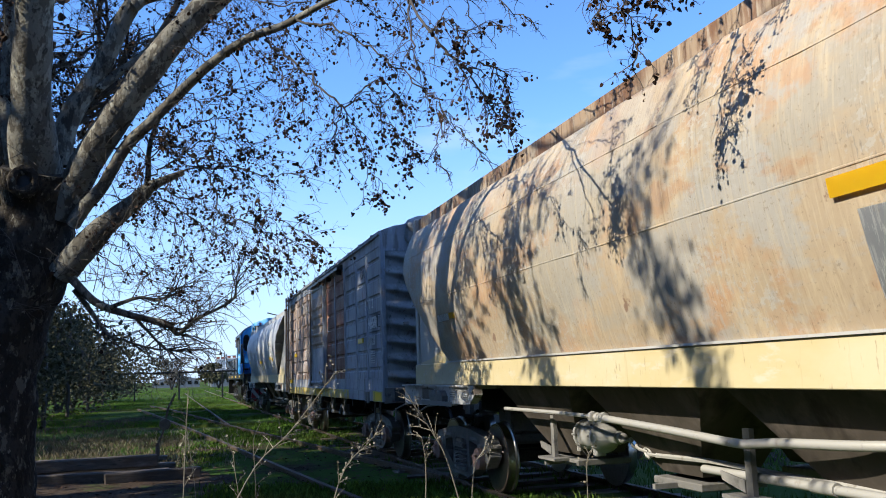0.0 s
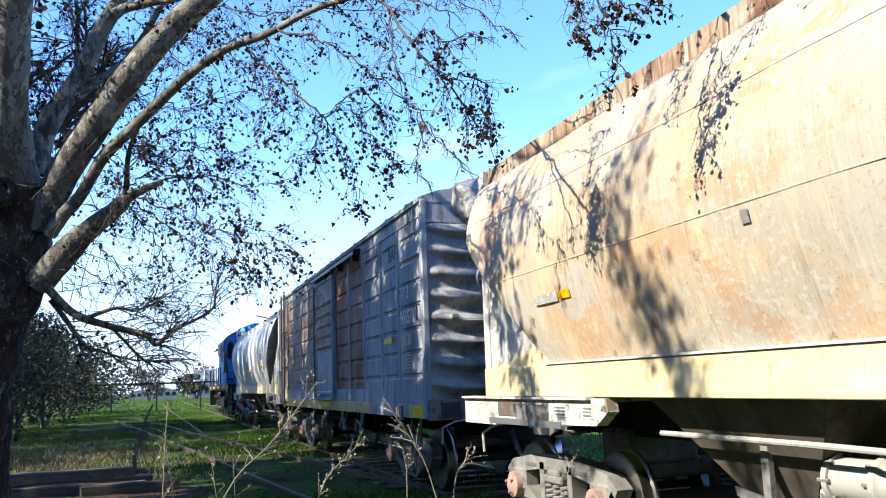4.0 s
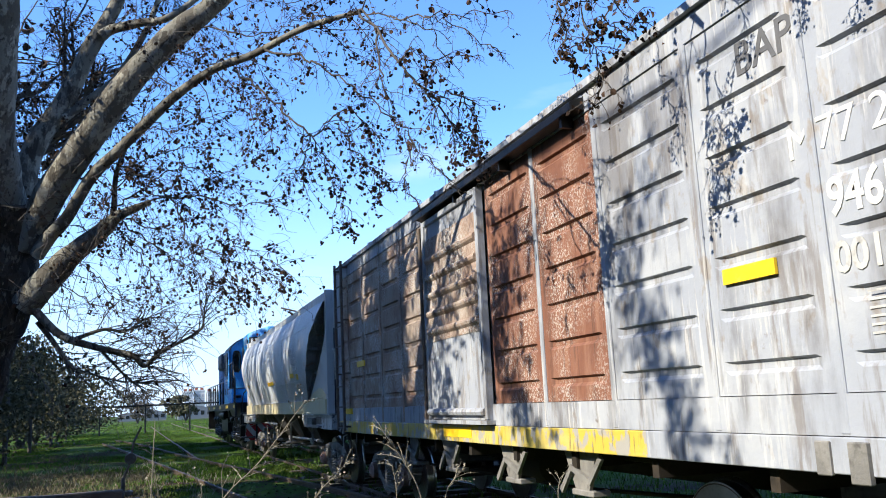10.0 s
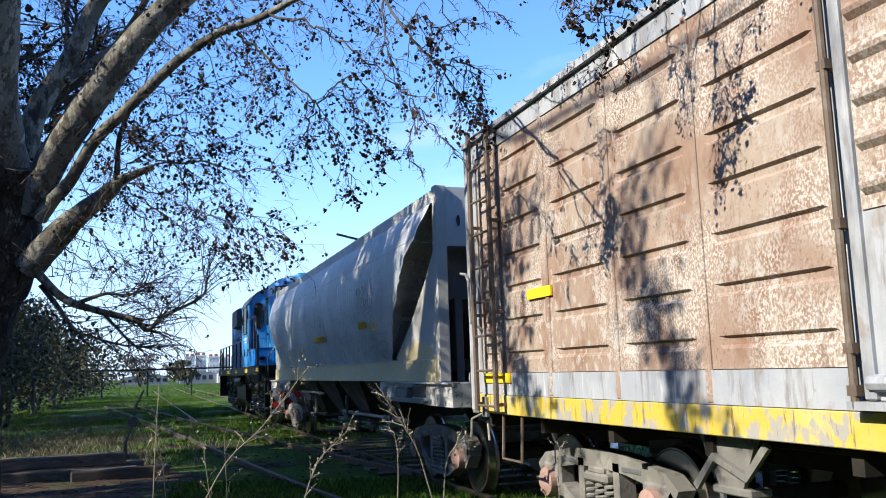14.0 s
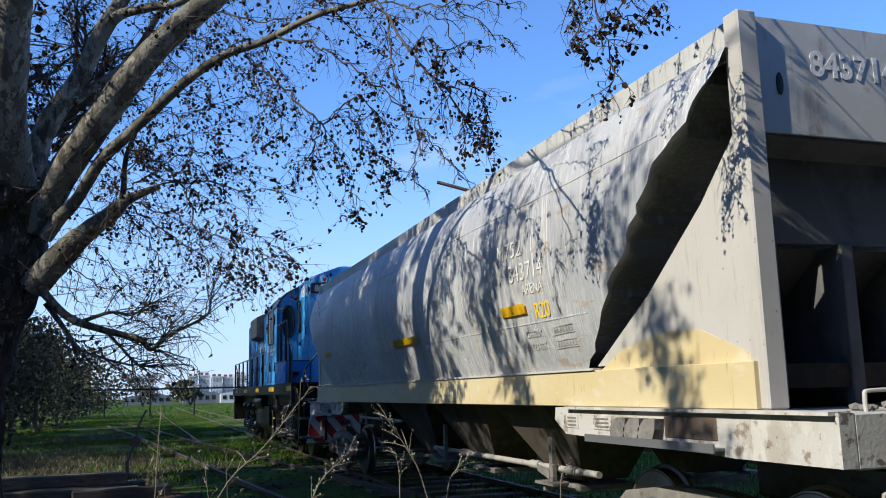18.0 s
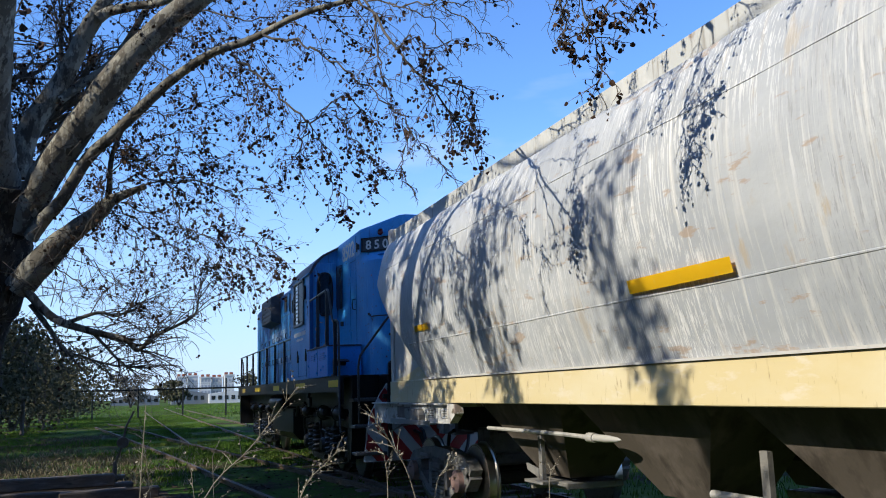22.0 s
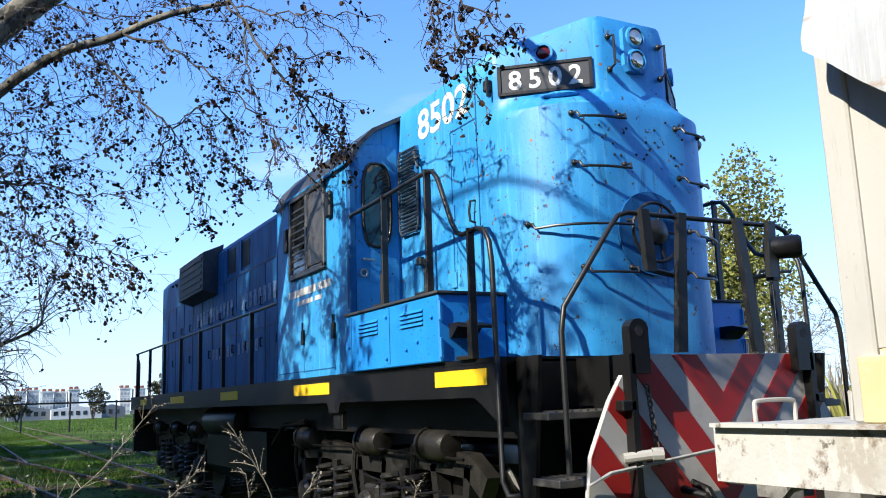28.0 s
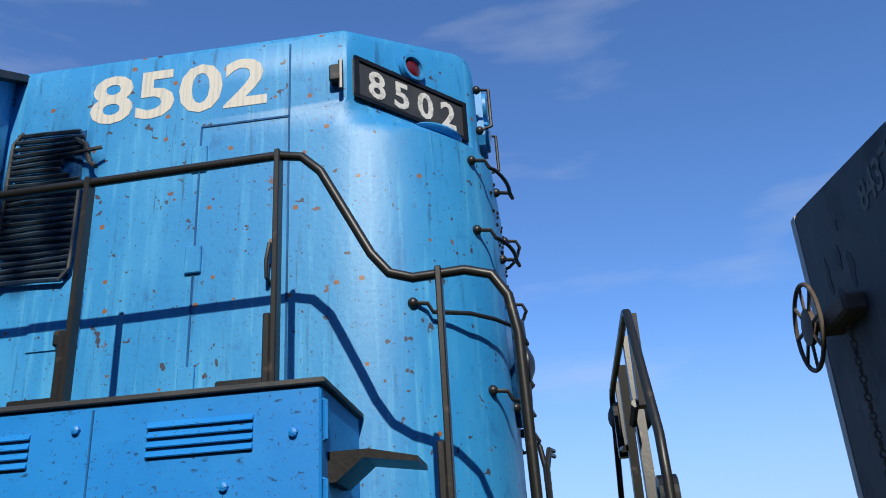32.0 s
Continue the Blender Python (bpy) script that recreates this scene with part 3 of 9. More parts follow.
def writing(name, text, size, m, material, parent, label="", squeeze=1.0, depth=0.002, bold=0.022):
    """Raised flat lettering at the pose m, its baseline along the local x axis."""
    cu = bpy.data.curves.new(name, "FONT")
    cu.body, cu.size, cu.extrude, cu.resolution_u = text, size, depth, 3
    cu.offset = bold * size
    tmp = bpy.data.objects.new(name, cu)
    scene.collection.objects.link(tmp)
    me = bpy.data.meshes.new_from_object(tmp.evaluated_get(bpy.context.evaluated_depsgraph_get()))
    bpy.data.objects.remove(tmp)
    bpy.data.curves.remove(cu)
    me.transform(m @ Matrix.Diagonal((squeeze, 1, 1, 1)))
    me.materials.clear()
    me.materials.append(material)
    # one part for each character: faces that hang together, joined where they overlap along the line
    along = (m.to_3x3() @ Vector((1, 0, 0))).normalized()
    bm = bmesh.new()
    bm.from_mesh(me)
    left, runs = set(bm.faces), []
    while left:
        stack, isle = [left.pop()], []
        while stack:
            f = stack.pop()
            isle.append(f)
            for v in f.verts:
                for g in v.link_faces:
                    if g in left:
                        left.remove(g)
                        stack.append(g)
        q = [v.co.dot(along) for f in isle for v in f.verts]
        runs.append([min(q), max(q), isle])
    runs.sort(key=lambda r: r[0])
    merged = []
    for r in runs:
        if merged and r[0] < merged[-1][1] - 0.01 * size:
            merged[-1][1] = max(merged[-1][1], r[1])
            merged[-1][2] += r[2]
        else:
            merged.append(r)
    obs = []
    for lo, hi, isle in merged:
        index, vs, fs = {}, [], []
        for f in isle:
            for v in f.verts:
                if v not in index:
                    index[v] = len(vs)
                    vs.append(v.co.copy())
            fs.append([index[v] for v in f.verts])
        one = bpy.data.meshes.new(name)
        one.from_pydata(vs, [], fs)
        one.materials.append(material)
        ob = new(name, one)
        ob.parent = parent
        obs.append(tagged(ob, label))
    bm.free()
    bpy.data.meshes.remove(me)
    return obs


def on_side(x, y, z):
    """Pose of writing on a wall that faces -x, reading towards -y."""
    return Matrix.Translation((x, y, z)) @ Matrix(((0, 0, -1, 0), (-1, 0, 0, 0), (0, 1, 0, 0), (0, 0, 0, 1)))


def on_front(x, y, z, turn=0):
    """Pose of writing on a wall that faces -y, turned about z."""
    return Matrix.Translation((x, y, z)) @ Matrix.Rotation(radians(turn), 4, "Z") @ Matrix.Rotation(radians(90), 4, "X")


WHEELS = []        # wheelsets that turn as the train rolls: object, radius, place
ROLLERS = []       # things that roll along the track: object, y at no travel


def wheelset(parent, y, r, label="", axle_r=0.07):
    bm = bmesh.new()
    tube(bm, [(-0.98, 0, 0), (0.98, 0, 0)], axle_r, 12)
    ob = part("wheelset", bm, M_UNDER, parent, label)
    for s in (-1, 1):
        bm = bmesh.new()
        f = Matrix.Diagonal((s, 1, 1, 1))
        lathe(bm, [(0.10, 0.90), (0.12, 0.88), (0.13, 0.80), (r * 0.45, 0.80), (r * 0.8, 0.835), (r * 0.84, 0.868), (r - 0.012, 0.868), (r - 0.012, 0.74), (r * 0.82, 0.74), (r * 0.5, 0.76), (0.13, 0.72), (0.10, 0.7)], f, 40)
        for k in range(3):
            a = 2 * math.pi * k / 3
            tube(bm, [(s * 0.83, 0.6 * r * math.cos(a), 0.6 * r * math.sin(a)), (s * 0.842, 0.6 * r * math.cos(a), 0.6 * r * math.sin(a))], 0.022, 8)
        part("wheel", bm, M_WHEEL, ob, "", True)
        bm = bmesh.new()
        lathe(bm, [(r - 0.045, 0.8705), (r - 0.004, 0.866), (r, 0.85), (r + 0.001, 0.775), (r + 0.028, 0.762), (r + 0.026, 0.738), (r - 0.045, 0.737)], f, 48)
        part("tyre", bm, M_TREAD, ob, "bright worn wheel tread", True)
    ob.matrix_basis = pose(0, y, r)
    WHEELS.append((ob, r, y))
    return ob


def spoked_wheel(bm, c, R, axis="y", spokes=8, r=0.018):
    """A hand wheel facing along y."""
    c = Vector(c)
    ring(bm, c, (0, 1, 0) if axis == "y" else (1, 0, 0), R, r, 32, 8)
    u, v = (Vector((1, 0, 0)), Vector((0, 0, 1))) if axis == "y" else (Vector((0, 1, 0)), Vector((0, 0, 1)))
    for k in range(spokes):
        a = 2 * math.pi * k / spokes
        tube(bm, [c + (u * math.cos(a) + v * math.sin(a)) * R * 0.3, c + (u * math.cos(a) + v * math.sin(a)) * R], r * 0.8, 6)
    d = Vector((0, 1, 0)) if axis == "y" else Vector((1, 0, 0))
    m = Matrix.Translation(c) @ d.to_track_quat("X", "Z").to_matrix().to_4x4()
    lathe(bm, [(0.02, -0.05), (R * 0.18, -0.045), (R * 0.42, -0.02), (R * 0.44, 0.01), (R * 0.2, 0.02), (0.03, 0.02)], m, 20)


def chain(bm, a, b, links, r=0.007, l=0.035):
    a, b = Vector(a), Vector(b)
    d = (b - a) / links
    for k in range(links):
        p = a + d * (k + 0.5)
        w = Vector((1, 0, 0)) if k % 2 else Vector((0, 1, 0))
        h = d.normalized() * l * 0.7
        pts = [p - h + w * 0.0, p - h * 0.5 + w * 0.016, p + h * 0.5 + w * 0.016, p + h, p + h * 0.5 - w * 0.016, p - h * 0.5 - w * 0.016, p - h]
        tube(bm, pts, r, 5)

def smooth_path(pts, n=6):
    """Catmull-Rom points through pts."""
    P = [Vector(p) for p in pts]
    P = [P[0] * 2 - P[1]] + P + [P[-1] * 2 - P[-2]]
    out = []
    for i in range(1, len(P) - 2):
        a, b, c, d = P[i - 1:i + 3]
        for k in range(n):
            t = k / n
            out.append(0.5 * ((2 * b) + (c - a) * t + (2 * a - 5 * b + 4 * c - d) * t * t + (3 * b - a - 3 * c + d) * t**3))
    out.append(P[-2])
    return out


# ---- ground and tracks ----
random.seed(4)


def ground_h(x, y):
    """Gentle unevenness of the ground."""
    far = min(1, max(0, (abs(y) - 30) / 60))
    return GZ + 0.05 * noise.noise((x * 0.35, y * 0.25, 0)) * (1 - far) + 0.02 * noise.noise((x * 1.3, y * 1.1, 4)) * (1 - far)


bm = bmesh.new()
xs = [-3000, -800, -200, -80, -40, -25, -16, -11] + [-8 + 0.5 * i for i in range(41)] + [14, 18, 25, 40, 80, 200, 800, 3000]
ys = [-3000, -600, -150, -60, -30, -18, -10, -5] + [-2 + 0.5 * i for i in range(65)] + [31 + 1.5 * i for i in range(30)] + [80, 90, 110, 150, 220, 400, 900, 3000]
g = [[bm.verts.new((x, y, ground_h(x, y))) for y in ys] for x in xs]
for a, b in zip(g, g[1:]):
    for j in range(len(ys) - 1):
        bm.faces.new((a[j], b[j], b[j + 1], a[j + 1]))
ground = tagged(part("ground", bm, M_SOIL, None, "", True), "dark earth yard ground with patchy short grass", "ground", kind="structure")


# bare earth under the near tree, a thin ragged layer over the ground
bm = bmesh.new()
g = {}
for i in range(34):
    for j in range(70):
        x, y = -9 + 0.35 * i, -5 + 0.34 * j
        edge = 2.3 - 0.10 * max(0, y - 6) + 0.7 * noise.noise((y * 0.7, 1.0, 5.0))
        top = 16.6 + 3.0 * min(1, max(0, -0.4 * (x + 0.6))) + 1.2 * noise.noise((x * 0.6, 2.0, 9.0))
        if -7.5 + 1.2 * noise.noise((y * 0.5, 3.0, 2.0)) < x < edge and -2.5 + 1.8 * noise.noise((x * 0.5, 7.0, 4.0)) < y < top:
            g[i, j] = bm.verts.new((x, y, ground_h(x, y) + 0.012 + 0.02 * noise.noise((x * 2.1, y * 2.3, 1.0))))
for i, j in list(g):
    q = [(i, j), (i + 1, j), (i + 1, j + 1), (i, j + 1)]
    if all(p in g for p in q):
        bm.faces.new([g[p] for p in q])
for v in [v for v in bm.verts if not v.link_faces]:
    bm.verts.remove(v)
for v in [v for v in bm.verts if any(e.is_boundary for e in v.link_edges)]:
    v.co += Vector((0.3 * noise.noise((v.co.x * 3, v.co.y * 3, 1)), 0.3 * noise.noise((v.co.x * 3, v.co.y * 3, 7)), -0.06))
tagged(part("ground_bare_earth", bm, M_EARTH, None, "", True), "dark trodden bare earth under the tree", "ground", kind="structure")


def rail_line(pts, name="rail", label="worn steel rail half sunk in grass"):
    """A rail along plan points (x, y)."""
    pts = [Vector(p) for p in pts]
    bm = bmesh.new()
    prof = [(-0.06, -0.15), (0.06, -0.15), (0.06, -0.135), (0.012, -0.12), (0.012, -0.04), (0.034, -0.03), (0.034, 0.0), (-0.034, 0.0), (-0.034, -0.03), (-0.012, -0.04), (-0.012, -0.12), (-0.06, -0.135)]
    rows = []
    for i, p in enumerate(pts):
        d = (pts[min(i + 1, len(pts) - 1)] - pts[max(i - 1, 0)]).normalized()
        s = Vector((d.y, -d.x))
        rows.append([bm.verts.new((p.x + s.x * u, p.y + s.y * u, z)) for u, z in prof])
    n = len(prof)
    for a, b in zip(rows, rows[1:]):
        for j in range(n):
            bm.faces.new((a[j], a[(j + 1) % n], b[(j + 1) % n], b[j]))
    for f in bm.faces:
        if f.calc_center_median().z > -0.002:
            f.material_index = 1
    ob = part(name, bm, M_RAIL)
    ob.data.materials.append(M_HEAD)
    return tagged(ob, label, "rail", "track rails")


def curve(pts, n=40):
    """A smooth curve through plan points, by y."""
    pts = sorted(pts, key=lambda p: p[1])
    ys_, xs_ = [p[1] for p in pts], [p[0] for p in pts]
    out = []
    for i in range(n + 1):
        y = ys_[0] + (ys_[-1] - ys_[0]) * i / n
        k = min(max(int(np.searchsorted(ys_, y)) - 1, 0), len(ys_) - 2)
        def sl(q):
            a, b = max(q - 1, 0), min(q + 1, len(ys_) - 1)
            return (xs_[b] - xs_[a]) / (ys_[b] - ys_[a])
        h = ys_[k + 1] - ys_[k]
        u = (y - ys_[k]) / h
        x = (2 * u**3 - 3 * u**2 + 1) * xs_[k] + (u**3 - 2 * u**2 + u) * h * sl(k) + (3 * u**2 - 2 * u**3) * xs_[k + 1] + (u**3 - u**2) * h * sl(k + 1)
        out.append((x, y))
    return out


for s in (-1, 1):
    rail_line([(XC + s * 0.872, y) for y in range(-60, 141, 4)])
rail_line(curve([(3.72, 2.0), (2.75, 6.5), (2.02, 11.9), (0.85, 24), (-0.77, 40), (-2.3, 54)]))
rail_line(curve([(3.74, 12.5), (2.70, 21.2), (1.48, 31.4), (-0.2, 48), (-1.8, 60)]))
rail_line(curve([(1.62, 30.6), (1.45, 45), (1.1, 75), (0.7, 118)]))

# ---- the train: bogies ----


def bogie(parent, yc, wb, r, label):
    """A three-piece freight bogie under a wagon."""
    for s in (-1, 1):
        x0, x1 = s * 0.90, s * 1.05
        bm = bmesh.new()
        h = wb / 2
        ribbon(bm, [(yc - h - 0.26, 0.50), (yc - h - 0.12, 0.60), (yc - h * 0.5, 0.68), (yc, 0.70), (yc + h * 0.5, 0.68), (yc + h + 0.12, 0.60), (yc + h + 0.26, 0.50)], 0.15, x0, x1)
        ribbon(bm, [(yc - h - 0.24, 0.50), (yc - h - 0.1, 0.36), (yc - h + 0.2, 0.36), (yc - 0.34, 0.20), (yc + 0.34, 0.20), (yc + h - 0.2, 0.36), (yc + h + 0.1, 0.36), (yc + h + 0.24, 0.50)], 0.12, x0, x1)
        for u in (-0.30, 0.30):
            ribbon(bm, [(yc + u, 0.18), (yc + u, 0.68)], 0.10, x0, x1)
        for u in (-h, h):
            box(bm, x0 - s * 0.01, x1 + s * 0.02, yc + u - 0.17, yc + u + 0.17, 0.36, 0.60, 0.03)
        frame_ob = part("side_frame", bm, M_BOGIE, parent, label)
        for u in (-h, h):
            bm = bmesh.new()
            lathe(bm, [(0.02, s * 1.17), (0.07, s * 1.165), (0.10, s * 1.14), (0.13, s * 1.13), (0.135, s * 1.05), (0.135, s * 1.0)], Matrix.Translation((0, yc + u, r)), 18)
            for k in range(3):
                a = 2 * math.pi * k / 3 + 0.4
                tube(bm, [(s * 1.12, yc + u + 0.075 * math.cos(a), r + 0.075 * math.sin(a)), (s * 1.18, yc + u + 0.075 * math.cos(a), r + 0.075 * math.sin(a))], 0.016, 6)
            part("axle_cap", bm, M_CAP, frame_ob, "faded pink-brown axle cap", True)
        for u in (-0.16, 0.0, 0.16):
            bm = bmesh.new()
            coil(bm, s * 1.0, yc + u, 0.25, 0.50, 0.062, 0.017, 5)
            part("coil_spring", bm, M_BOGIE, frame_ob)
        bm = bmesh.new()
        box(bm, s * 0.96, s * 1.09, yc - 0.2, yc + 0.2, 0.5, 0.58, 0.02)
        box(bm, s * 0.98, s * 1.08, yc - 0.13, yc + 0.13, 0.57, 0.63, 0.015)
        part("bolster_end", bm, M_BOGIE, frame_ob, "cast bolster end over the springs")
        bm = bmesh.new()
        box(bm, s * 0.96, s * 1.08, yc - 0.24, yc + 0.24, 0.2, 0.255, 0.012)
        part("spring_plank", bm, M_BOGIE, frame_ob)
        for u in (-h * 0.62, h * 0.62):
            bm = bmesh.new()
            box(bm, s * 1.045, s * 1.058, yc + u - 0.14, yc + u + 0.14, 0.645 - 0.02, 0.685 - 0.02, 0.005)
            part("cast_mark", bm, M_GALV, frame_ob, "raised foundry lettering bar")
    bm = bmesh.new()
    box(bm, -1.04, 1.04, yc - 0.19, yc + 0.19, 0.50, 0.66, 0.03)
    box(bm, -0.4, 0.4, yc - 0.25, yc + 0.25, 0.66, 0.98, 0.03)
    part("bolster", bm, M_BOGIE, parent)
    for u in (-1, 1):
        bm = bmesh.new()
        tube(bm, [(-0.8, yc + u * 0.36, 0.36), (0.8, yc + u * 0.36, 0.36)], 0.04, 8)
        for s in (-1, 1):
            box(bm, s * 0.70, s * 0.84, yc + u * (wb / 2 - r - 0.07), yc + u * (wb / 2 - r + 0.0), 0.30, 0.56, 0.02)
            tube(bm, [(s * 0.76, yc + u * 0.36, 0.36), (s * 0.76, yc + u * (wb / 2 - r), 0.44)], 0.025, 6)
        part("brake_beam", bm, M_UNDER, parent)
        wheelset(parent, yc + u * wb / 2, r)


def coupler(parent, y, d, z=0.95):
    """A knuckle coupler that stands out in the direction d of y, with its lifting bar and air hose."""
    bm = bmesh.new()
    box(bm, -0.08, 0.08, min(y, y + d * 0.45), max(y, y + d * 0.45), z - 0.09, z + 0.09, 0.02)
    prism(bm, [(-0.17, y + d * 0.40), (0.12, y + d * 0.38), (0.17, y + d * 0.50), (0.1, y + d * 0.62), (-0.02, y + d * 0.58), (-0.05, y + d * 0.66), (-0.17, y + d * 0.64)], "z", z - 0.14, z + 0.14)
    part("coupler", bm, M_BOGIE, parent)
    bm = bmesh.new()
    tube(bm, [(-1.25, y + d * 0.02, z - 0.22), (-1.25, y + d * 0.05, z - 0.02), (-1.1, y + d * 0.08, z + 0.05), (-0.1, y + d * 0.12, z + 0.16)], 0.014, 6)
    part("uncoupling_lever", bm, M_PIPE, parent)
    bm = bmesh.new()
    tube(bm, [(-0.35, y - d * 0.05, z - 0.05), (-0.35, y + d * 0.15, z - 0.1), (-0.33, y + d * 0.3, z - 0.35), (-0.28, y + d * 0.45, z - 0.52), (-0.2, y + d * 0.6, z - 0.5)], 0.028, 8)
    part("air_hose", bm, M_BLACK, parent, "black rubber air hose")


# ---- covered hopper wagons ----
HL = 13.55         # between end posts


def shell_profile():
    """Half of the barrel-sided shell: distance from the centre line, height."""
    pts = [(1.395, 1.60)]
    for i in range(33):
        u = i / 32
        z = 1.64 + (3.50 - 1.64) * u
        b = math.sin(math.pi * min(1, u * 0.94 + 0.03)) ** 0.75
        pts.append((1.385 + 0.235 * b * (0.75 + 0.5 * u), z))
    return pts


def start_y(z, wob=0.0):
    return max(0.03, (3.40 - z) / (3.40 - 1.66) * 1.95 + wob) if z < 3.4 else 0.03


def end_y(z):
    return HL - (max(0.03, (2.95 - z) / (2.95 - 1.64) * 1.5) if z < 2.95 else 0.03)


def shell(seed, dent):
    bm = bmesh.new()
    prof = shell_profile()
    ny = 60
    grid = {}
    for s in (-1, 1):
        for i, (x, z) in enumerate(prof):
            for j in range(ny + 1):
                u = j / ny
                wob = 0.10 * noise.noise((z * 2.3, seed, 0)) + 0.09 * noise.noise((z * 6, seed, 3)) + 0.05 * noise.noise((z * 15, seed, 6))
                a, b = start_y(z, wob), end_y(z) + 0.04 * noise.noise((z * 4, seed, 7))
                y = a + (b - a) * u
                d = dent * noise.noise((y * 0.7, z * 0.9, seed + s)) + dent * 0.5 * noise.noise((y * 2.1, z * 2.0, seed + 5 * s))
                grid[s, i, j] = bm.verts.new((s * (x + d * min(1, 6 * u * (1 - u) * 4)), y, z))
        for i in range(len(prof) - 1):
            for j in range(ny):
                bm.faces.new((grid[s, i, j], grid[s, i + 1, j], grid[s, i + 1, j + 1], grid[s, i, j + 1]))
    n = len(prof) - 1
    for i in range(n):
        bm.faces.new((grid[-1, i, ny], grid[1, i, ny], grid[1, i + 1, ny], grid[-1, i + 1, ny]))
    # the lip overhangs the flat end plate
    inner = {}
    for s in (-1, 1):
        for i, (x, z) in enumerate(prof):
            inner[s, i] = bm.verts.new((s * min(x, 1.365), grid[s, i, 0].co.y + 0.30, z))
        for i in range(n):
            bm.faces.new((grid[s, i, 0], grid[s, i + 1, 0], inner[s, i + 1], inner[s, i]))
    for i in range(n):
        bm.faces.new((inner[-1, i], inner[1, i], inner[1, i + 1], inner[-1, i + 1]))
    for j in range(ny):
        bm.faces.new((grid[-1, n, j], grid[1, n, j], grid[1, n, j + 1], grid[-1, n, j + 1]))
        bm.faces.new((grid[-1, 0, j], grid[-1, 0, j + 1], grid[1, 0, j + 1], grid[1, 0, j]))
    return bm


def shell_x(z):
    """Distance of the shell from the centre line at height z."""
    p = shell_profile()
    for (xa, za), (xb, zb) in zip(p, p[1:]):
        if za <= z <= zb:
            return xa + (xb - xa) * (z - za) / (zb - za)
    return p[-1][0]


def patch(name, parent, y0, y1, z0, z1, material, label="", off=0.006, slant=0.0):
    """A painted or taped patch that follows the curve of the shell on the side towards -x."""
    bm = bmesh.new()
    rows = []
    for i in range(5):
        z = z0 + (z1 - z0) * i / 4
        rows.append([bm.verts.new((-shell_x(z + slant * k / 6) - off - 0.012, y0 + (y1 - y0) * k / 6, z + slant * k / 6)) for k in range(7)])
    for a, b in zip(rows, rows[1:]):
        for k in range(6):
            bm.faces.new((a[k], a[k + 1], b[k + 1], b[k]))
    r = bmesh.ops.solidify(bm, geom=bm.faces[:], thickness=0.004)
    return part(name, bm, material, parent, label)


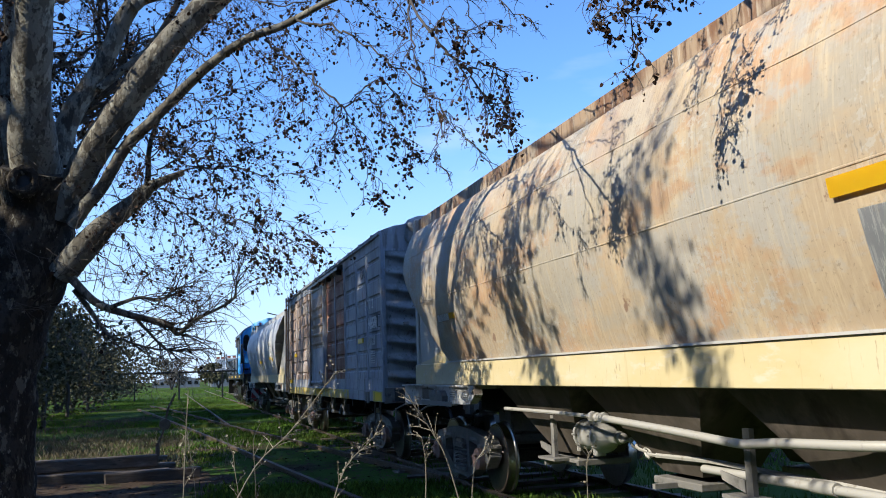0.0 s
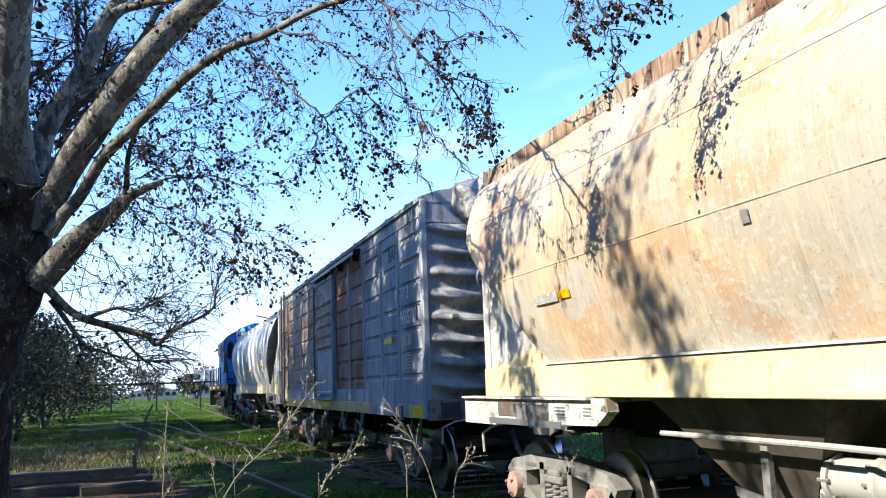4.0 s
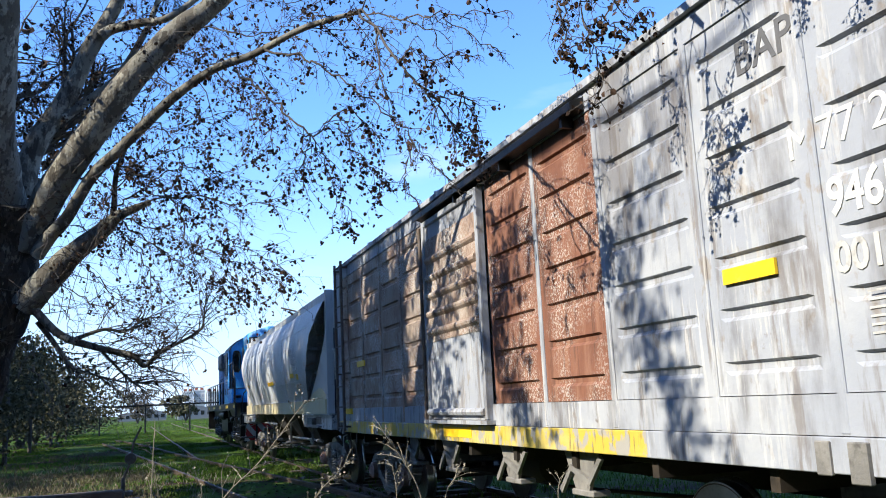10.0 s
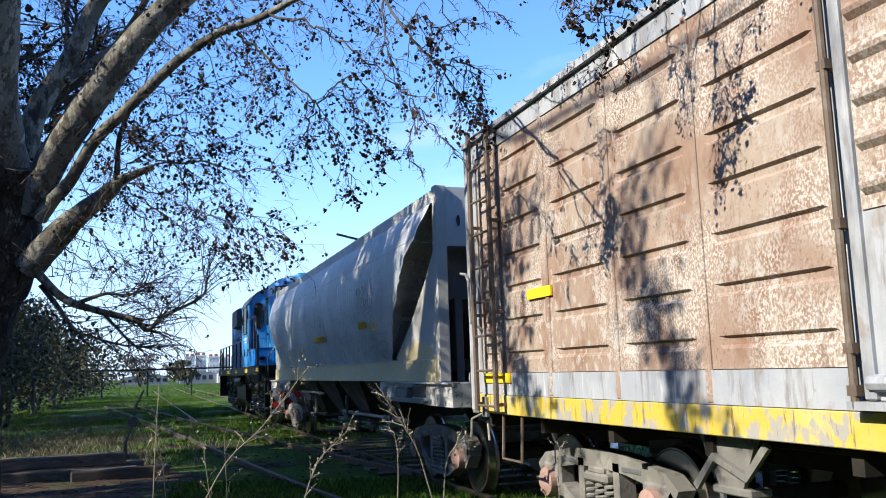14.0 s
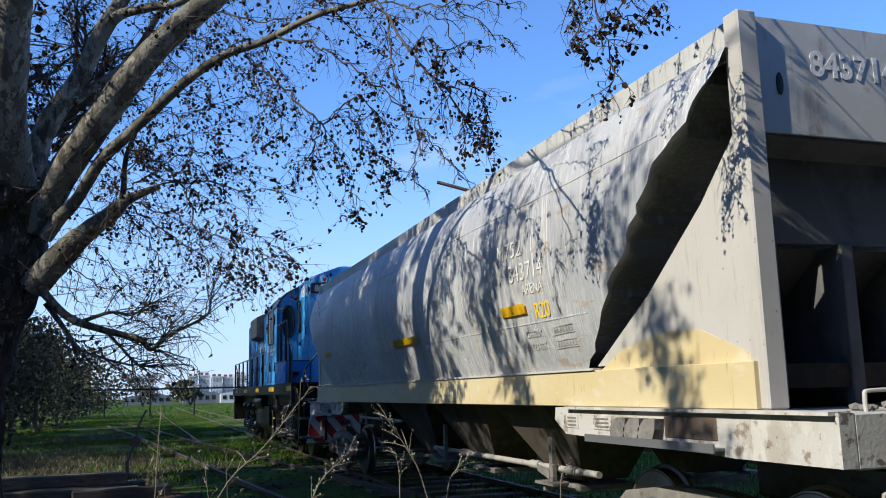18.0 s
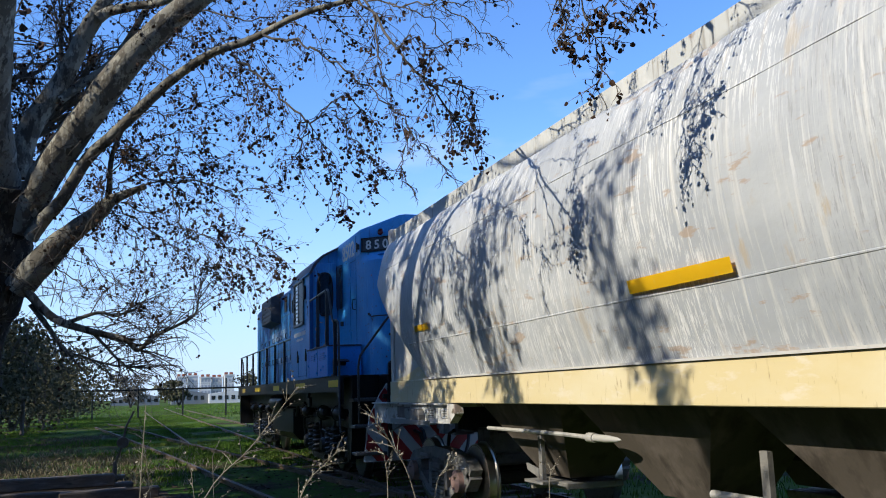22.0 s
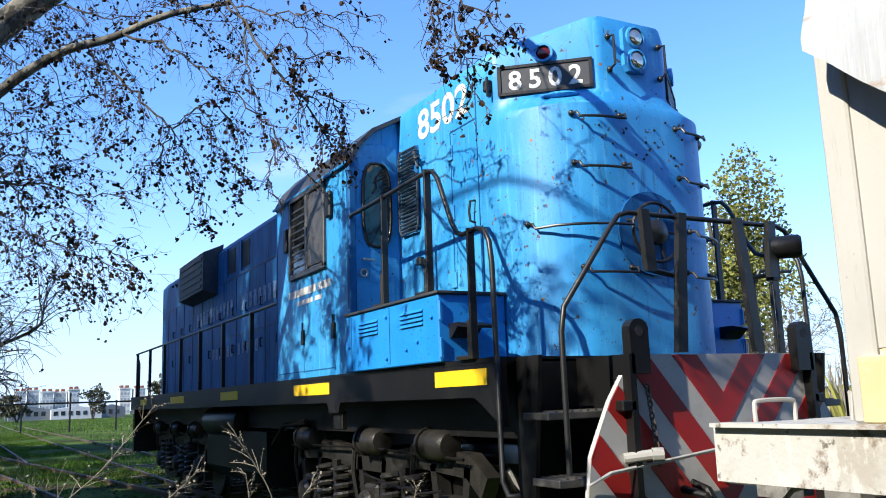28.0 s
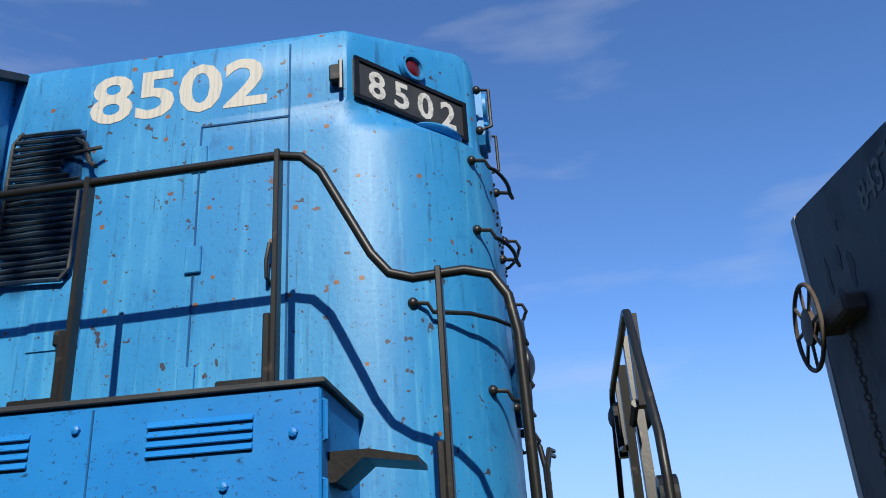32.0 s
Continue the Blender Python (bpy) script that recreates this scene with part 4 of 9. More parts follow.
def hopper(y0, shell_mat, coam_mat, seed, label, dent):
    w = thing("hopper_wagon", XC, y0, 0, label, "freight wagon", "rolling train")
    ROLLERS.append((w, y0))
    part("tank_shell", shell(seed, dent), shell_mat, w, "", True)
    # seams: long ones and hoops, as thin lap joints
    for z in ((2.42, 3.1) if seed == 11 else (2.05, 3.1)):
        bm = bmesh.new()
        a, b = start_y(z) + 0.25, end_y(z) - 0.15
        for s in (-1, 1):
            x = shell_x(z)
            n = 40
            vs = [[bm.verts.new((s * (shell_x(z + dz) + off + dent * noise.noise((y * 0.7, (z + dz) * 0.9, seed + s)) + dent * 0.5 * noise.noise((y * 2.1, (z + dz) * 2.0, seed + 5 * s))), y, z + dz))
                   for dz, off in ((-0.008, -0.003), (-0.006, 0.004), (0.002, 0.004), (0.008, -0.003))] for y in (a + (b - a) * k / n for k in range(n + 1))]
            for p, q in zip(vs, vs[1:]):
                for k in range(3):
                    bm.faces.new((p[k], p[k + 1], q[k + 1], q[k]))
        part("seam", bm, shell_mat, w)
    for yy in (2.6, 4.35, 6.1, 7.85, 9.6, 11.2):
        for s in (-1, 1):
            bm = bmesh.new()
            vs = []
            for i in range(18):
                z = 1.68 + (3.47 - 1.68) * i / 17
                d = dent * noise.noise((yy * 0.7, z * 0.9, seed + s)) + dent * 0.5 * noise.noise((yy * 2.1, z * 2.0, seed + 5 * s))
                vs.append([bm.verts.new((s * (shell_x(z) + d + off), yy + dy, z)) for dy, off in ((-0.014, -0.003), (-0.01, 0.003), (0.01, 0.003), (0.014, -0.003))])
            for p, q in zip(vs, vs[1:]):
                for k in range(3):
                    bm.faces.new((p[k], p[k + 1], q[k + 1], q[k]))
            part("hoop_seam", bm, shell_mat, w)
    for s in (-1, 1):
        bm = bmesh.new()
        box(bm, s * 1.33, s * 1.36, -0.02, HL + 0.02, 3.46, 3.70)
        part("roof_coaming", bm, coam_mat, w, "rust-streaked upright roof edge")
        bm = bmesh.new()
        box(bm, s * 1.385, s * 1.445, 0.0, HL, 1.34, 1.615, 0.006)
        part("side_sill", bm, M_CREAM, w, "faded cream-yellow sill band")
        bm = bmesh.new()
        box(bm, s * 1.38, s * 1.462, 1.85, HL - 1.5, 1.615, 1.632)
        part("sill_lip", bm, M_PLATE, w)
        for name, pts in (("end_plate", [(0.0, 1.645), (1.9, 1.645), (1.12, 2.12), (0.45, 2.62), (0.03, 3.02), (0.0, 3.02)]),
                          ("end_plate", [(HL, 1.645), (HL - 1.55, 1.645), (HL - 0.8, 2.3), (HL - 0.04, 3.0), (HL, 3.0)])):
            bm = bmesh.new()
            prism(bm, pts, "x", s * 1.372, s * 1.388)
            part(name, bm, M_PLATE, w, "flat pale end plate below the slope")
        for yy in (0.0, HL):
            bm = bmesh.new()
            box(bm, s * 1.27, s * 1.41, yy - 0.07, yy + 0.07, 1.34, 3.71, 0.01)
            part("end_post", bm, M_PLATE, w)
            d = -1 if yy == 0 else 1
            reach = 0.82 if d > 0 and seed != 11 else 0.62
            bm = bmesh.new()
            prism(bm, [(yy + d * reach, 1.06), (yy + d * reach, 1.33), (yy - d * 2.54, 1.33), (yy - d * 2.56, 1.23), (yy - d * 2.37, 1.12), (yy - d * 1.5, 1.10), (yy - d * 0.2, 1.06)], "x", s * 1.36, s * 1.455)
            box(bm, s * 1.36, s * 1.50, min(yy + d * (reach - 0.02), yy - d * 2.3), max(yy + d * (reach - 0.02), yy - d * 2.3), 1.318, 1.338)
            eb = part("end_beam", bm, M_BEAM, w, "dusty pale steel end beam")
            if s < 0 and seed != 11:
                bm = bmesh.new()
                tube(bm, smooth_path([(x, yy + d * (reach - 0.06), z) for x, z in ((-1.22, 1.32), (-1.22, 1.41), (-1.19, 1.435), (-0.96, 1.435), (-0.93, 1.41), (-0.93, 1.32))], 3), 0.012, 8)
                part("corner_grab_iron", bm, M_PLATE, eb, "", True)
            for k in range(3):
                q = yy - d * (0.98 + 0.19 * k)
                bm = bmesh.new()
                prism(bm, [(q, 1.11), (q - d * 0.15, 1.11), (q - d * 0.16, 1.2), (q - d * 0.07, 1.27), (q + d * 0.06, 1.27), (q + d * 0.05, 1.2)], "x", s * 1.44, s * 1.53)
                part("gusset", bm, M_BOGIE, eb, "angled grey gusset")
            bm = bmesh.new()
            box(bm, s * 1.45, s * 1.53, min(yy - d * 0.3, yy - d * 1.9), max(yy - d * 0.3, yy - d * 1.9), 1.095, 1.115, 0.004)
            box(bm, s * 1.525, s * 1.535, min(yy - d * 0.3, yy - d * 1.9), max(yy - d * 0.3, yy - d * 1.9), 1.085, 1.14)
            part("step_plate", bm, M_GALV, eb, "worn diamond step plate")
            bm = bmesh.new()
            box(bm, s * 1.45, s * 1.462, min(yy - d * 0.36, yy - d * 0.92), max(yy - d * 0.36, yy - d * 0.92), 1.15, 1.29, 0.006)
            part("rusty_panel", bm, M_RUSTBAR, eb, "rust-brown panel in the beam")
            for q, hw in ((2.24, 0.1), (1.75, 0.14)):
                bm = bmesh.new()
                box(bm, s * 1.45, s * 1.462, yy - d * q - hw, yy - d * q + hw, 1.17, 1.28, 0.004)
                pl = part("builders_plate", bm, M_BEAM, eb, "cast plate with worn relief")
                for k in range(3):
                    bm = bmesh.new()
                    box(bm, s * 1.46, s * 1.466, yy - d * q - hw * 0.7, yy - d * q + hw * 0.7, 1.19 + 0.028 * k, 1.202 + 0.028 * k)
                    part("relief_bar", bm, M_BOGIE, pl)
            up = [(1.85, 1.61), (1.5, 1.76), (0.9, 1.85), (0.55, 1.83), (0.075, 1.66)] if d < 0 else [(1.52, 1.61), (1.38, 1.74), (1.1, 1.78), (0.6, 1.68), (0.075, 1.64)]
            bm = bmesh.new()
            prism(bm, [(yy - d * 0.075, 1.61)] + [(yy - d * q, z) for q, z in up], "x", s * 1.386, s * 1.393)
            part("sill_paint", bm, M_CREAM, w, "cream-yellow paint carried up the end plate")
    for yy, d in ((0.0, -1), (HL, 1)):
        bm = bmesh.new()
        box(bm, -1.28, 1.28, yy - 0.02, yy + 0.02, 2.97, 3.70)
        # the trailing panel's unlit face gets its shade as a dark colour
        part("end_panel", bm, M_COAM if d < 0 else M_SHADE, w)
        # recess shade is put into the dark colour of wall, slope and stiffeners
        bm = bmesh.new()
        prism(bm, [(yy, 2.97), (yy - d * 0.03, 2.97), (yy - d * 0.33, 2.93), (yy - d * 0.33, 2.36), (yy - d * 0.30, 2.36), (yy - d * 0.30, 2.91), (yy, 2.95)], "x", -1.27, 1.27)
        part("end_wall", bm, M_STAND, w, "recessed end wall with its shade painted dark")
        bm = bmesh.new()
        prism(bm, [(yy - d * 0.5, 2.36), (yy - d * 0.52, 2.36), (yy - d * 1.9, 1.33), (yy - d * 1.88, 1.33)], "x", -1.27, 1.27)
        part("end_slope", bm, M_STAND, w, "sloped end sheet with its shade painted dark")
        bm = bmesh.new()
        reach = 0.82 if d > 0 and seed != 11 else 0.62
        box(bm, -1.36, 1.36, min(yy + d * (reach - 0.12), yy + d * reach), max(yy + d * (reach - 0.12), yy + d * reach), 1.05, 1.33, 0.01)
        box(bm, -1.36, 1.36, min(yy + d * (reach - 0.12), yy - d * 2.0), max(yy + d * (reach - 0.12), yy - d * 2.0), 1.28, 1.325)
        part("end_platform", bm, M_BEAM, w)
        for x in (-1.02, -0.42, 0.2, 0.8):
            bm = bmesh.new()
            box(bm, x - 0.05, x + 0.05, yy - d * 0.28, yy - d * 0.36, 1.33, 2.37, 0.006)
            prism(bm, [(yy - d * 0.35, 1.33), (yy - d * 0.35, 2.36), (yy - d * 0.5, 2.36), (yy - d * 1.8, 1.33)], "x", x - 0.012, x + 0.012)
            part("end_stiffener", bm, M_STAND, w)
        bm = bmesh.new()
        lathe(bm, [(0.005, 0), (0.03, 0.0), (0.03, 0.01), (0.005, 0.012)], Matrix.Translation((-1.1, yy + d * 0.02, 3.28)) @ Vector((0, d, 0)).to_track_quat("X", "Z").to_matrix().to_4x4() @ Matrix.Diagonal((1, 0.8, 2.4, 1)), 10)
        part("stain", bm, M_DARK, w, "black paint blotch")
        rub = random.Random(int(y0 * 7 + d))
        for k in range(26):
            bm = bmesh.new()
            bmesh.ops.create_icosphere(bm, subdivisions=1, radius=rub.uniform(0.02, 0.06), matrix=Matrix.Translation((rub.uniform(-1.2, 1.2), yy + d * rub.uniform(0.0, 0.45), 1.345)) @ Matrix.Diagonal((1, 1, 0.6, 1)))
            part("rubble", bm, M_BOGIE, w, "loose stone on the platform")
        for x in (-0.9,):
            bm = bmesh.new()
            tube(bm, [(x, yy + d * 0.45, 1.33), (x, yy + d * 0.45, 1.46), (x + 0.35, yy + d * 0.45, 1.46), (x + 0.35, yy + d * 0.45, 1.33)], 0.014, 8)
            part("grab_iron", bm, M_PIPE, w)
        coupler(w, yy + d * 0.6, d)
    # brake bulkhead on the trailing platform, with its far post and hand wheel
    # the bulkhead's shade is put into its dark grey colour
    bm = bmesh.new()
    prism(bm, [(-0.42, 1.33), (1.42, 1.33), (1.42, 4.0), (1.3, 4.02), (-0.42, 3.74)], "y", HL + 0.58, HL + 0.64)
    st = part("brake_stand", bm, M_STAND, w, "upright brake bulkhead with stains, its unlit face painted dark")
    bm = bmesh.new()
    prism(bm, [(1.36, HL + 0.645), (1.46, HL + 0.645), (1.50, HL + 0.40), (1.44, HL + 0.40)], "z", 1.33, 4.03)
    part("bulkhead_post", bm, M_PLATE, st, "pale flanged post")
    bm = bmesh.new()
    spoked_wheel(bm, (0.92, HL + 0.86, 3.06), 0.275, "y", 8, 0.015)
    part("hand_brake_wheel", bm, M_RUSTBAR, st, "rusty spoked hand brake wheel", True)
    bm = bmesh.new()
    tube(bm, [(0.92, HL + 0.64, 3.06), (0.92, HL + 0.86, 3.06)], 0.035, 8)
    box(bm, 0.45, 0.98, HL + 0.63, HL + 0.78, 3.0, 3.12, 0.02)
    part("wheel_bracket", bm, M_RUSTBAR, st)
    bm = bmesh.new()
    chain(bm, (0.62, HL + 0.72, 2.98), (0.6, HL + 0.72, 1.9), 20)
    part("brake_chain", bm, M_RUSTBAR, st)
    for q, zz, hw, hh in ((0.98, 3.38, 0.04, 0.13), (0.72, 3.44, 0.035, 0.08), (0.55, 3.30, 0.05, 0.12), (0.86, 3.22, 0.06, 0.05), (0.62, 3.62, 0.02, 0.04)):
        bm = bmesh.new()
        prism(bm, [(q + hw * math.cos(k * 0.628) * (1 + 0.3 * math.sin(3 * k + q * 9)), zz + hh * math.sin(k * 0.628) * (1 + 0.3 * math.cos(2 * k + q * 7))) for k in range(10)], "y", HL + 0.638, HL + 0.643)
        part("stain", bm, M_DARK, st, "black paint blotch")
    writing("stencil", "84371", 0.26, pose(0.16, HL + 0.643, 3.48, 90, 0, 180), M_BOGIE, st, "faded wagon number")
    # roof deck, hatches, loose bar
    bm = bmesh.new()
    box(bm, -1.33, 1.33, 0.02, HL - 0.02, 3.5, 3.53)
    part("roof_deck", bm, coam_mat, w)
    for k in range(4):
        bm = bmesh.new()
        lathe(bm, [(0.02, 3.72), (0.30, 3.70), (0.34, 3.66), (0.34, 3.53)], Matrix.Translation((0, 2.4 + 2.9 * k, 0)) @ Matrix(((0, 1, 0, 0), (0, 0, 1, 0), (1, 0, 0, 0), (0, 0, 0, 1))), 20)
        part("roof_hatch", bm, coam_mat, w)
    bm = bmesh.new()
    tube(bm, [(-0.85, 5.5, 3.52), (-0.92, 5.52, 3.82), (-1.05, 5.55, 3.91), (-1.42, 5.62, 4.01)], 0.022, 8)
    part("roof_bar", bm, M_RUSTBAR, w, "loose rusty bar on the roof edge")
    # bottom: centre sill, hoppers and their gates
    bm = bmesh.new()
    box(bm, -0.3, 0.3, -0.5, HL + 0.5, 0.92, 1.3)
    part("centre_sill", bm, M_UNDER, w)
    bm = bmesh.new()
    box(bm, -1.36, 1.36, 0.3, HL - 0.3, 1.45, 1.6)
    part("floor", bm, M_UNDER, w)
    for k, yc in enumerate((3.55, 5.65, 7.75, 9.85)):
        for s in (-1, 1):
            bm = bmesh.new()
            top = [(s * 0.25, yc - 1.05), (s * 1.34, yc - 1.05), (s * 1.34, yc + 1.05), (s * 0.25, yc + 1.05)]
            bot = [(s * 0.38, yc - 0.28), (s * 0.86, yc - 0.28), (s * 0.86, yc + 0.28), (s * 0.38, yc + 0.28)]
            T = [bm.verts.new((*p, 1.5)) for p in top]
            B = [bm.verts.new((*p, 0.64)) for p in bot]
            bm.faces.new(T)
            bm.faces.new(B[::-1])
            for i in range(4):
                bm.faces.new((T[i], B[i], B[(i + 1) % 4], T[(i + 1) % 4]))
            chute = part("discharge_chute", bm, M_CHUTE, w, "dusty brown sloped chute")
            bm = bmesh.new()
            box(bm, s * 0.33, s * 0.92, yc - 0.34, yc + 0.34, 0.54, 0.60, 0.008)
            box(bm, s * 0.9, s * 1.12, yc - 0.02, yc + 0.02, 0.54, 0.58)
            part("slide_gate", bm, M_BOGIE, chute)
    for s in (-1, 1):
        for yc in (3.47, 6.6, 9.73):
            bm = bmesh.new()
            box(bm, s * 1.04, s * 1.08, yc - 0.035, yc + 0.035, 0.62, 1.06)
            box(bm, s * 1.0, s * 1.16, yc - 0.2, yc + 0.2, 0.60, 0.625)
            prism(bm, [(yc + 0.05, 0.64), (yc + 0.30, 0.70), (yc + 0.32, 0.76), (yc + 0.05, 0.72)], "x", s * 1.06, s * 1.08)
            part("gate_hanger", bm, M_BOGIE, w)
        bm = bmesh.new()
        tube(bm, [(s * 0.99, 2.7, 0.74), (s * 0.99, 7.25, 0.735)], 0.03, 10)
        for q in (3.1, 3.9, 5.9):
            tube(bm, [(s * 0.99, q, 0.74), (s * 0.99, q + 0.2, 0.74)], 0.042, 10)
        part("operating_shaft", bm, M_PIPE, w, "pale operating shaft", True)
    bm = bmesh.new()
    tube(bm, smooth_path([(-1.22, 10.65, 1.080), (-1.22, 9.25, 1.080), (-1.22, 8.43, 1.070)], 5), 0.019, 8)
    bp = part("brake_pipe", bm, M_PIPE, w, "pale brake pipe", True)
    if seed == 11:
        bm = bmesh.new()
        tube(bm, smooth_path([(-1.22, 8.43, 1.070), (-1.22, 7.29, 1.020), (-1.22, 6.53, 0.980), (-1.22, 6.31, 0.990), (-1.22, 6.05, 1.010), (-1.15, 5.45, 1.030), (-0.95, 5.05, 1.050)], 5), 0.03, 10)
        part("pipe_run", bm, M_PIPE, bp, "", True)
        bm = bmesh.new()
        for q, rr in ((8.33, 0.046), (8.43, 0.04), (8.53, 0.048)):
            lathe(bm, [(0.02, -0.03), (rr, -0.025), (rr, 0.025), (0.02, 0.03)], Matrix.Translation((-1.22, q, 1.070)) @ Matrix.Rotation(radians(90), 4, "Z"), 8)
        part("pipe_union", bm, M_PIPE, bp, "threaded pipe union")
        bm = bmesh.new()
        lathe(bm, [(0.02, -0.3), (0.05, -0.29), (0.11, -0.27), (0.125, -0.25), (0.145, -0.25), (0.145, -0.21), (0.125, -0.21), (0.13, 0.1), (0.152, 0.1), (0.152, 0.14), (0.12, 0.16), (0.075, 0.28), (0.06, 0.3), (0.06, 0.4), (0.045, 0.41), (0.045, 0.48), (0.02, 0.49)], Matrix.Translation((-0.93, 9.02, 0.87)) @ Matrix.Rotation(radians(-90), 4, "Z"), 24)
        bc = part("brake_cylinder", bm, M_PIPE, w, "grey brake cylinder", True)
        for k in range(8):
            a_ = 2 * math.pi * k / 8
            for h in (8.93, 9.26):
                bm = bmesh.new()
                tube(bm, [(-0.93 + 0.137 * math.cos(a_), h - 0.05, 0.87 + 0.137 * math.sin(a_)), (-0.93 + 0.137 * math.cos(a_), h + 0.035, 0.87 + 0.137 * math.sin(a_))], 0.012, 6)
                part("bolt", bm, M_BOGIE, bc)
        bm = bmesh.new()
        box(bm, -0.98, -0.88, 8.98, 9.06, 0.68, 0.76, 0.01)
        tube(bm, [(-0.95, 9.4, 0.7), (-0.95, 9.4, 0.78), (-0.95, 8.9, 0.74)], 0.022, 6)
        part("cylinder_bracket", bm, M_PIPE, bc)
        bm = bmesh.new()
        for k, (ya, yb, za, zb) in enumerate(((8.52, 8.36, 0.87, 0.86), (8.4, 8.24, 0.865, 0.83), (8.27, 8.13, 0.845, 0.79), (8.16, 8.05, 0.80, 0.77), (8.08, 7.95, 0.785, 0.77))):
            o = Vector((0.0, 0.0, 0.035)) if k % 2 else Vector((0.035, 0, 0))
            A, Bp = Vector((-0.95, ya, za)), Vector((-0.95, yb, zb))
            tube(bm, [A, A.lerp(Bp, 0.3) + o, A.lerp(Bp, 0.7) + o, Bp, A.lerp(Bp, 0.7) - o, A.lerp(Bp, 0.3) - o, A], 0.014, 6)
        part("linkage", bm, M_PIPE, bc, "heavy pale chain linkage")
        bm = bmesh.new()
        tube(bm, [(-0.95, 7.97, 0.77), (-0.95, 7.2, 0.79), (-0.95, 6.3, 0.77), (-0.9, 5.2, 0.74)], 0.02, 6)
        part("brake_rod", bm, M_PIPE, w)
    else:
        bm = bmesh.new()
        lathe(bm, [(0.006, -0.3), (0.02, -0.24), (0.03, -0.1), (0.03, 0.1), (0.04, 0.1), (0.04, 0.2), (0.024, 0.22), (0.02, 0.3)], Matrix.Translation((-1.22, 8.31, 1.070)) @ Matrix.Rotation(radians(90), 4, "Z"), 12)
        part("pipe_end", bm, M_PIPE, bp, "pointed pipe end with union", True)
    bogie(w, 1.15, 1.75, 0.42, "dusty grey cast side frame")
    bogie(w, HL - 0.72, 1.75, 0.42, "dusty grey cast side frame")
    return w


hopper_tan = hopper(-2.11, M_TAN, M_CREAMTAN, 11, "tan-painted covered hopper wagon with rust streaks and cream sill", 0.03)
hopper_grey = hopper(27.75, M_GREYTANK, M_COAM, 23, "grey covered hopper wagon with chalky streaks and cream sill", 0.03)
patch("reflective_tape", hopper_tan, 4.30, 5.05, 2.28, 2.38, M_RETRO, "yellow reflective tape")
patch("paint_patch", hopper_tan, 3.7, 4.9, 1.72, 2.2, M_GREYTANK, "grey overpainted patch", 0.002)
patch("reflective_tape", hopper_tan, 11.27, 11.47, 2.13, 2.20, M_RETRO, "yellow reflective tape")
patch("paint_patch", hopper_tan, 11.5, 11.95, 2.12, 2.20, M_WHITE, "pale peeled tape mark", 0.002)
patch("data_plate", hopper_tan, 9.0, 9.07, 2.30, 2.38, M_PIPE, "small riveted plate")
patch("reflective_tape", hopper_grey, 2.81, 3.34, 2.14, 2.23, M_RETRO, "yellow reflective tape")
patch("reflective_tape", hopper_grey, 6.12, 7.2, 2.08, 2.17, M_RETRO, "yellow reflective tape")
patch("reflective_tape", hopper_grey, 11.45, 11.95, 2.17, 2.24, M_RETRO, "yellow reflective tape")


def on_shell(name, text, size, y, z, material, label, squeeze=1.0):
    """Lettering bent on to the shell's curve, on the side towards -x."""
    for ob in writing(name, text, size, on_side(0, y, z), material, hopper_grey, label, squeeze, bold=0.0):
        for v in ob.data.vertices:
            d = 0.03 * noise.noise((v.co.y * 0.7, v.co.z * 0.9, 22)) + 0.015 * noise.noise((v.co.y * 2.1, v.co.z * 2.0, 18))
            v.co.x += -shell_x(v.co.z) - d - 0.006


on_shell("stencil", "M752  11", 0.21, 3.29, 2.65, M_WHITE, "white stencilled letters", 1.12)
on_shell("stencil", "843714", 0.22, 3.06, 2.43, M_WHITE, "white stencilled wagon number", 1.05)
on_shell("stencil", "ARENA", 0.125, 2.83, 2.30, M_WHITE, "white stencilled word", 1.05)
on_shell("stencil", "R20", 0.19, 2.66, 2.08, M_RETRO, "yellow stencilled letters", 1.0)
on_shell("stencil", "C56600K", 0.085, 2.94, 1.93, M_FADED, "faded stencilled load figure")
on_shell("stencil", "T23400K", 0.085, 2.90, 1.82, M_FADED, "faded stencilled load figure")
for zz in (1.81, 1.925):
    for z0 in (zz, zz + 0.062):
        patch("stencil_line", hopper_grey, 2.02, 2.42, z0, z0 + 0.008, M_WHITE, "", -0.004)
    for k in range(7):
        patch("stencil_bar", hopper_grey, 2.05 + 0.052 * k, 2.08 + 0.052 * k, zz + 0.018, zz + 0.052, M_WHITE, "", -0.004)
writing("stencil", "843714", 0.23, on_front(-0.86, -0.024, 3.36), M_WHITE, hopper_grey, "faded wagon number")

# ---- boxcar ----
BL = 12.92


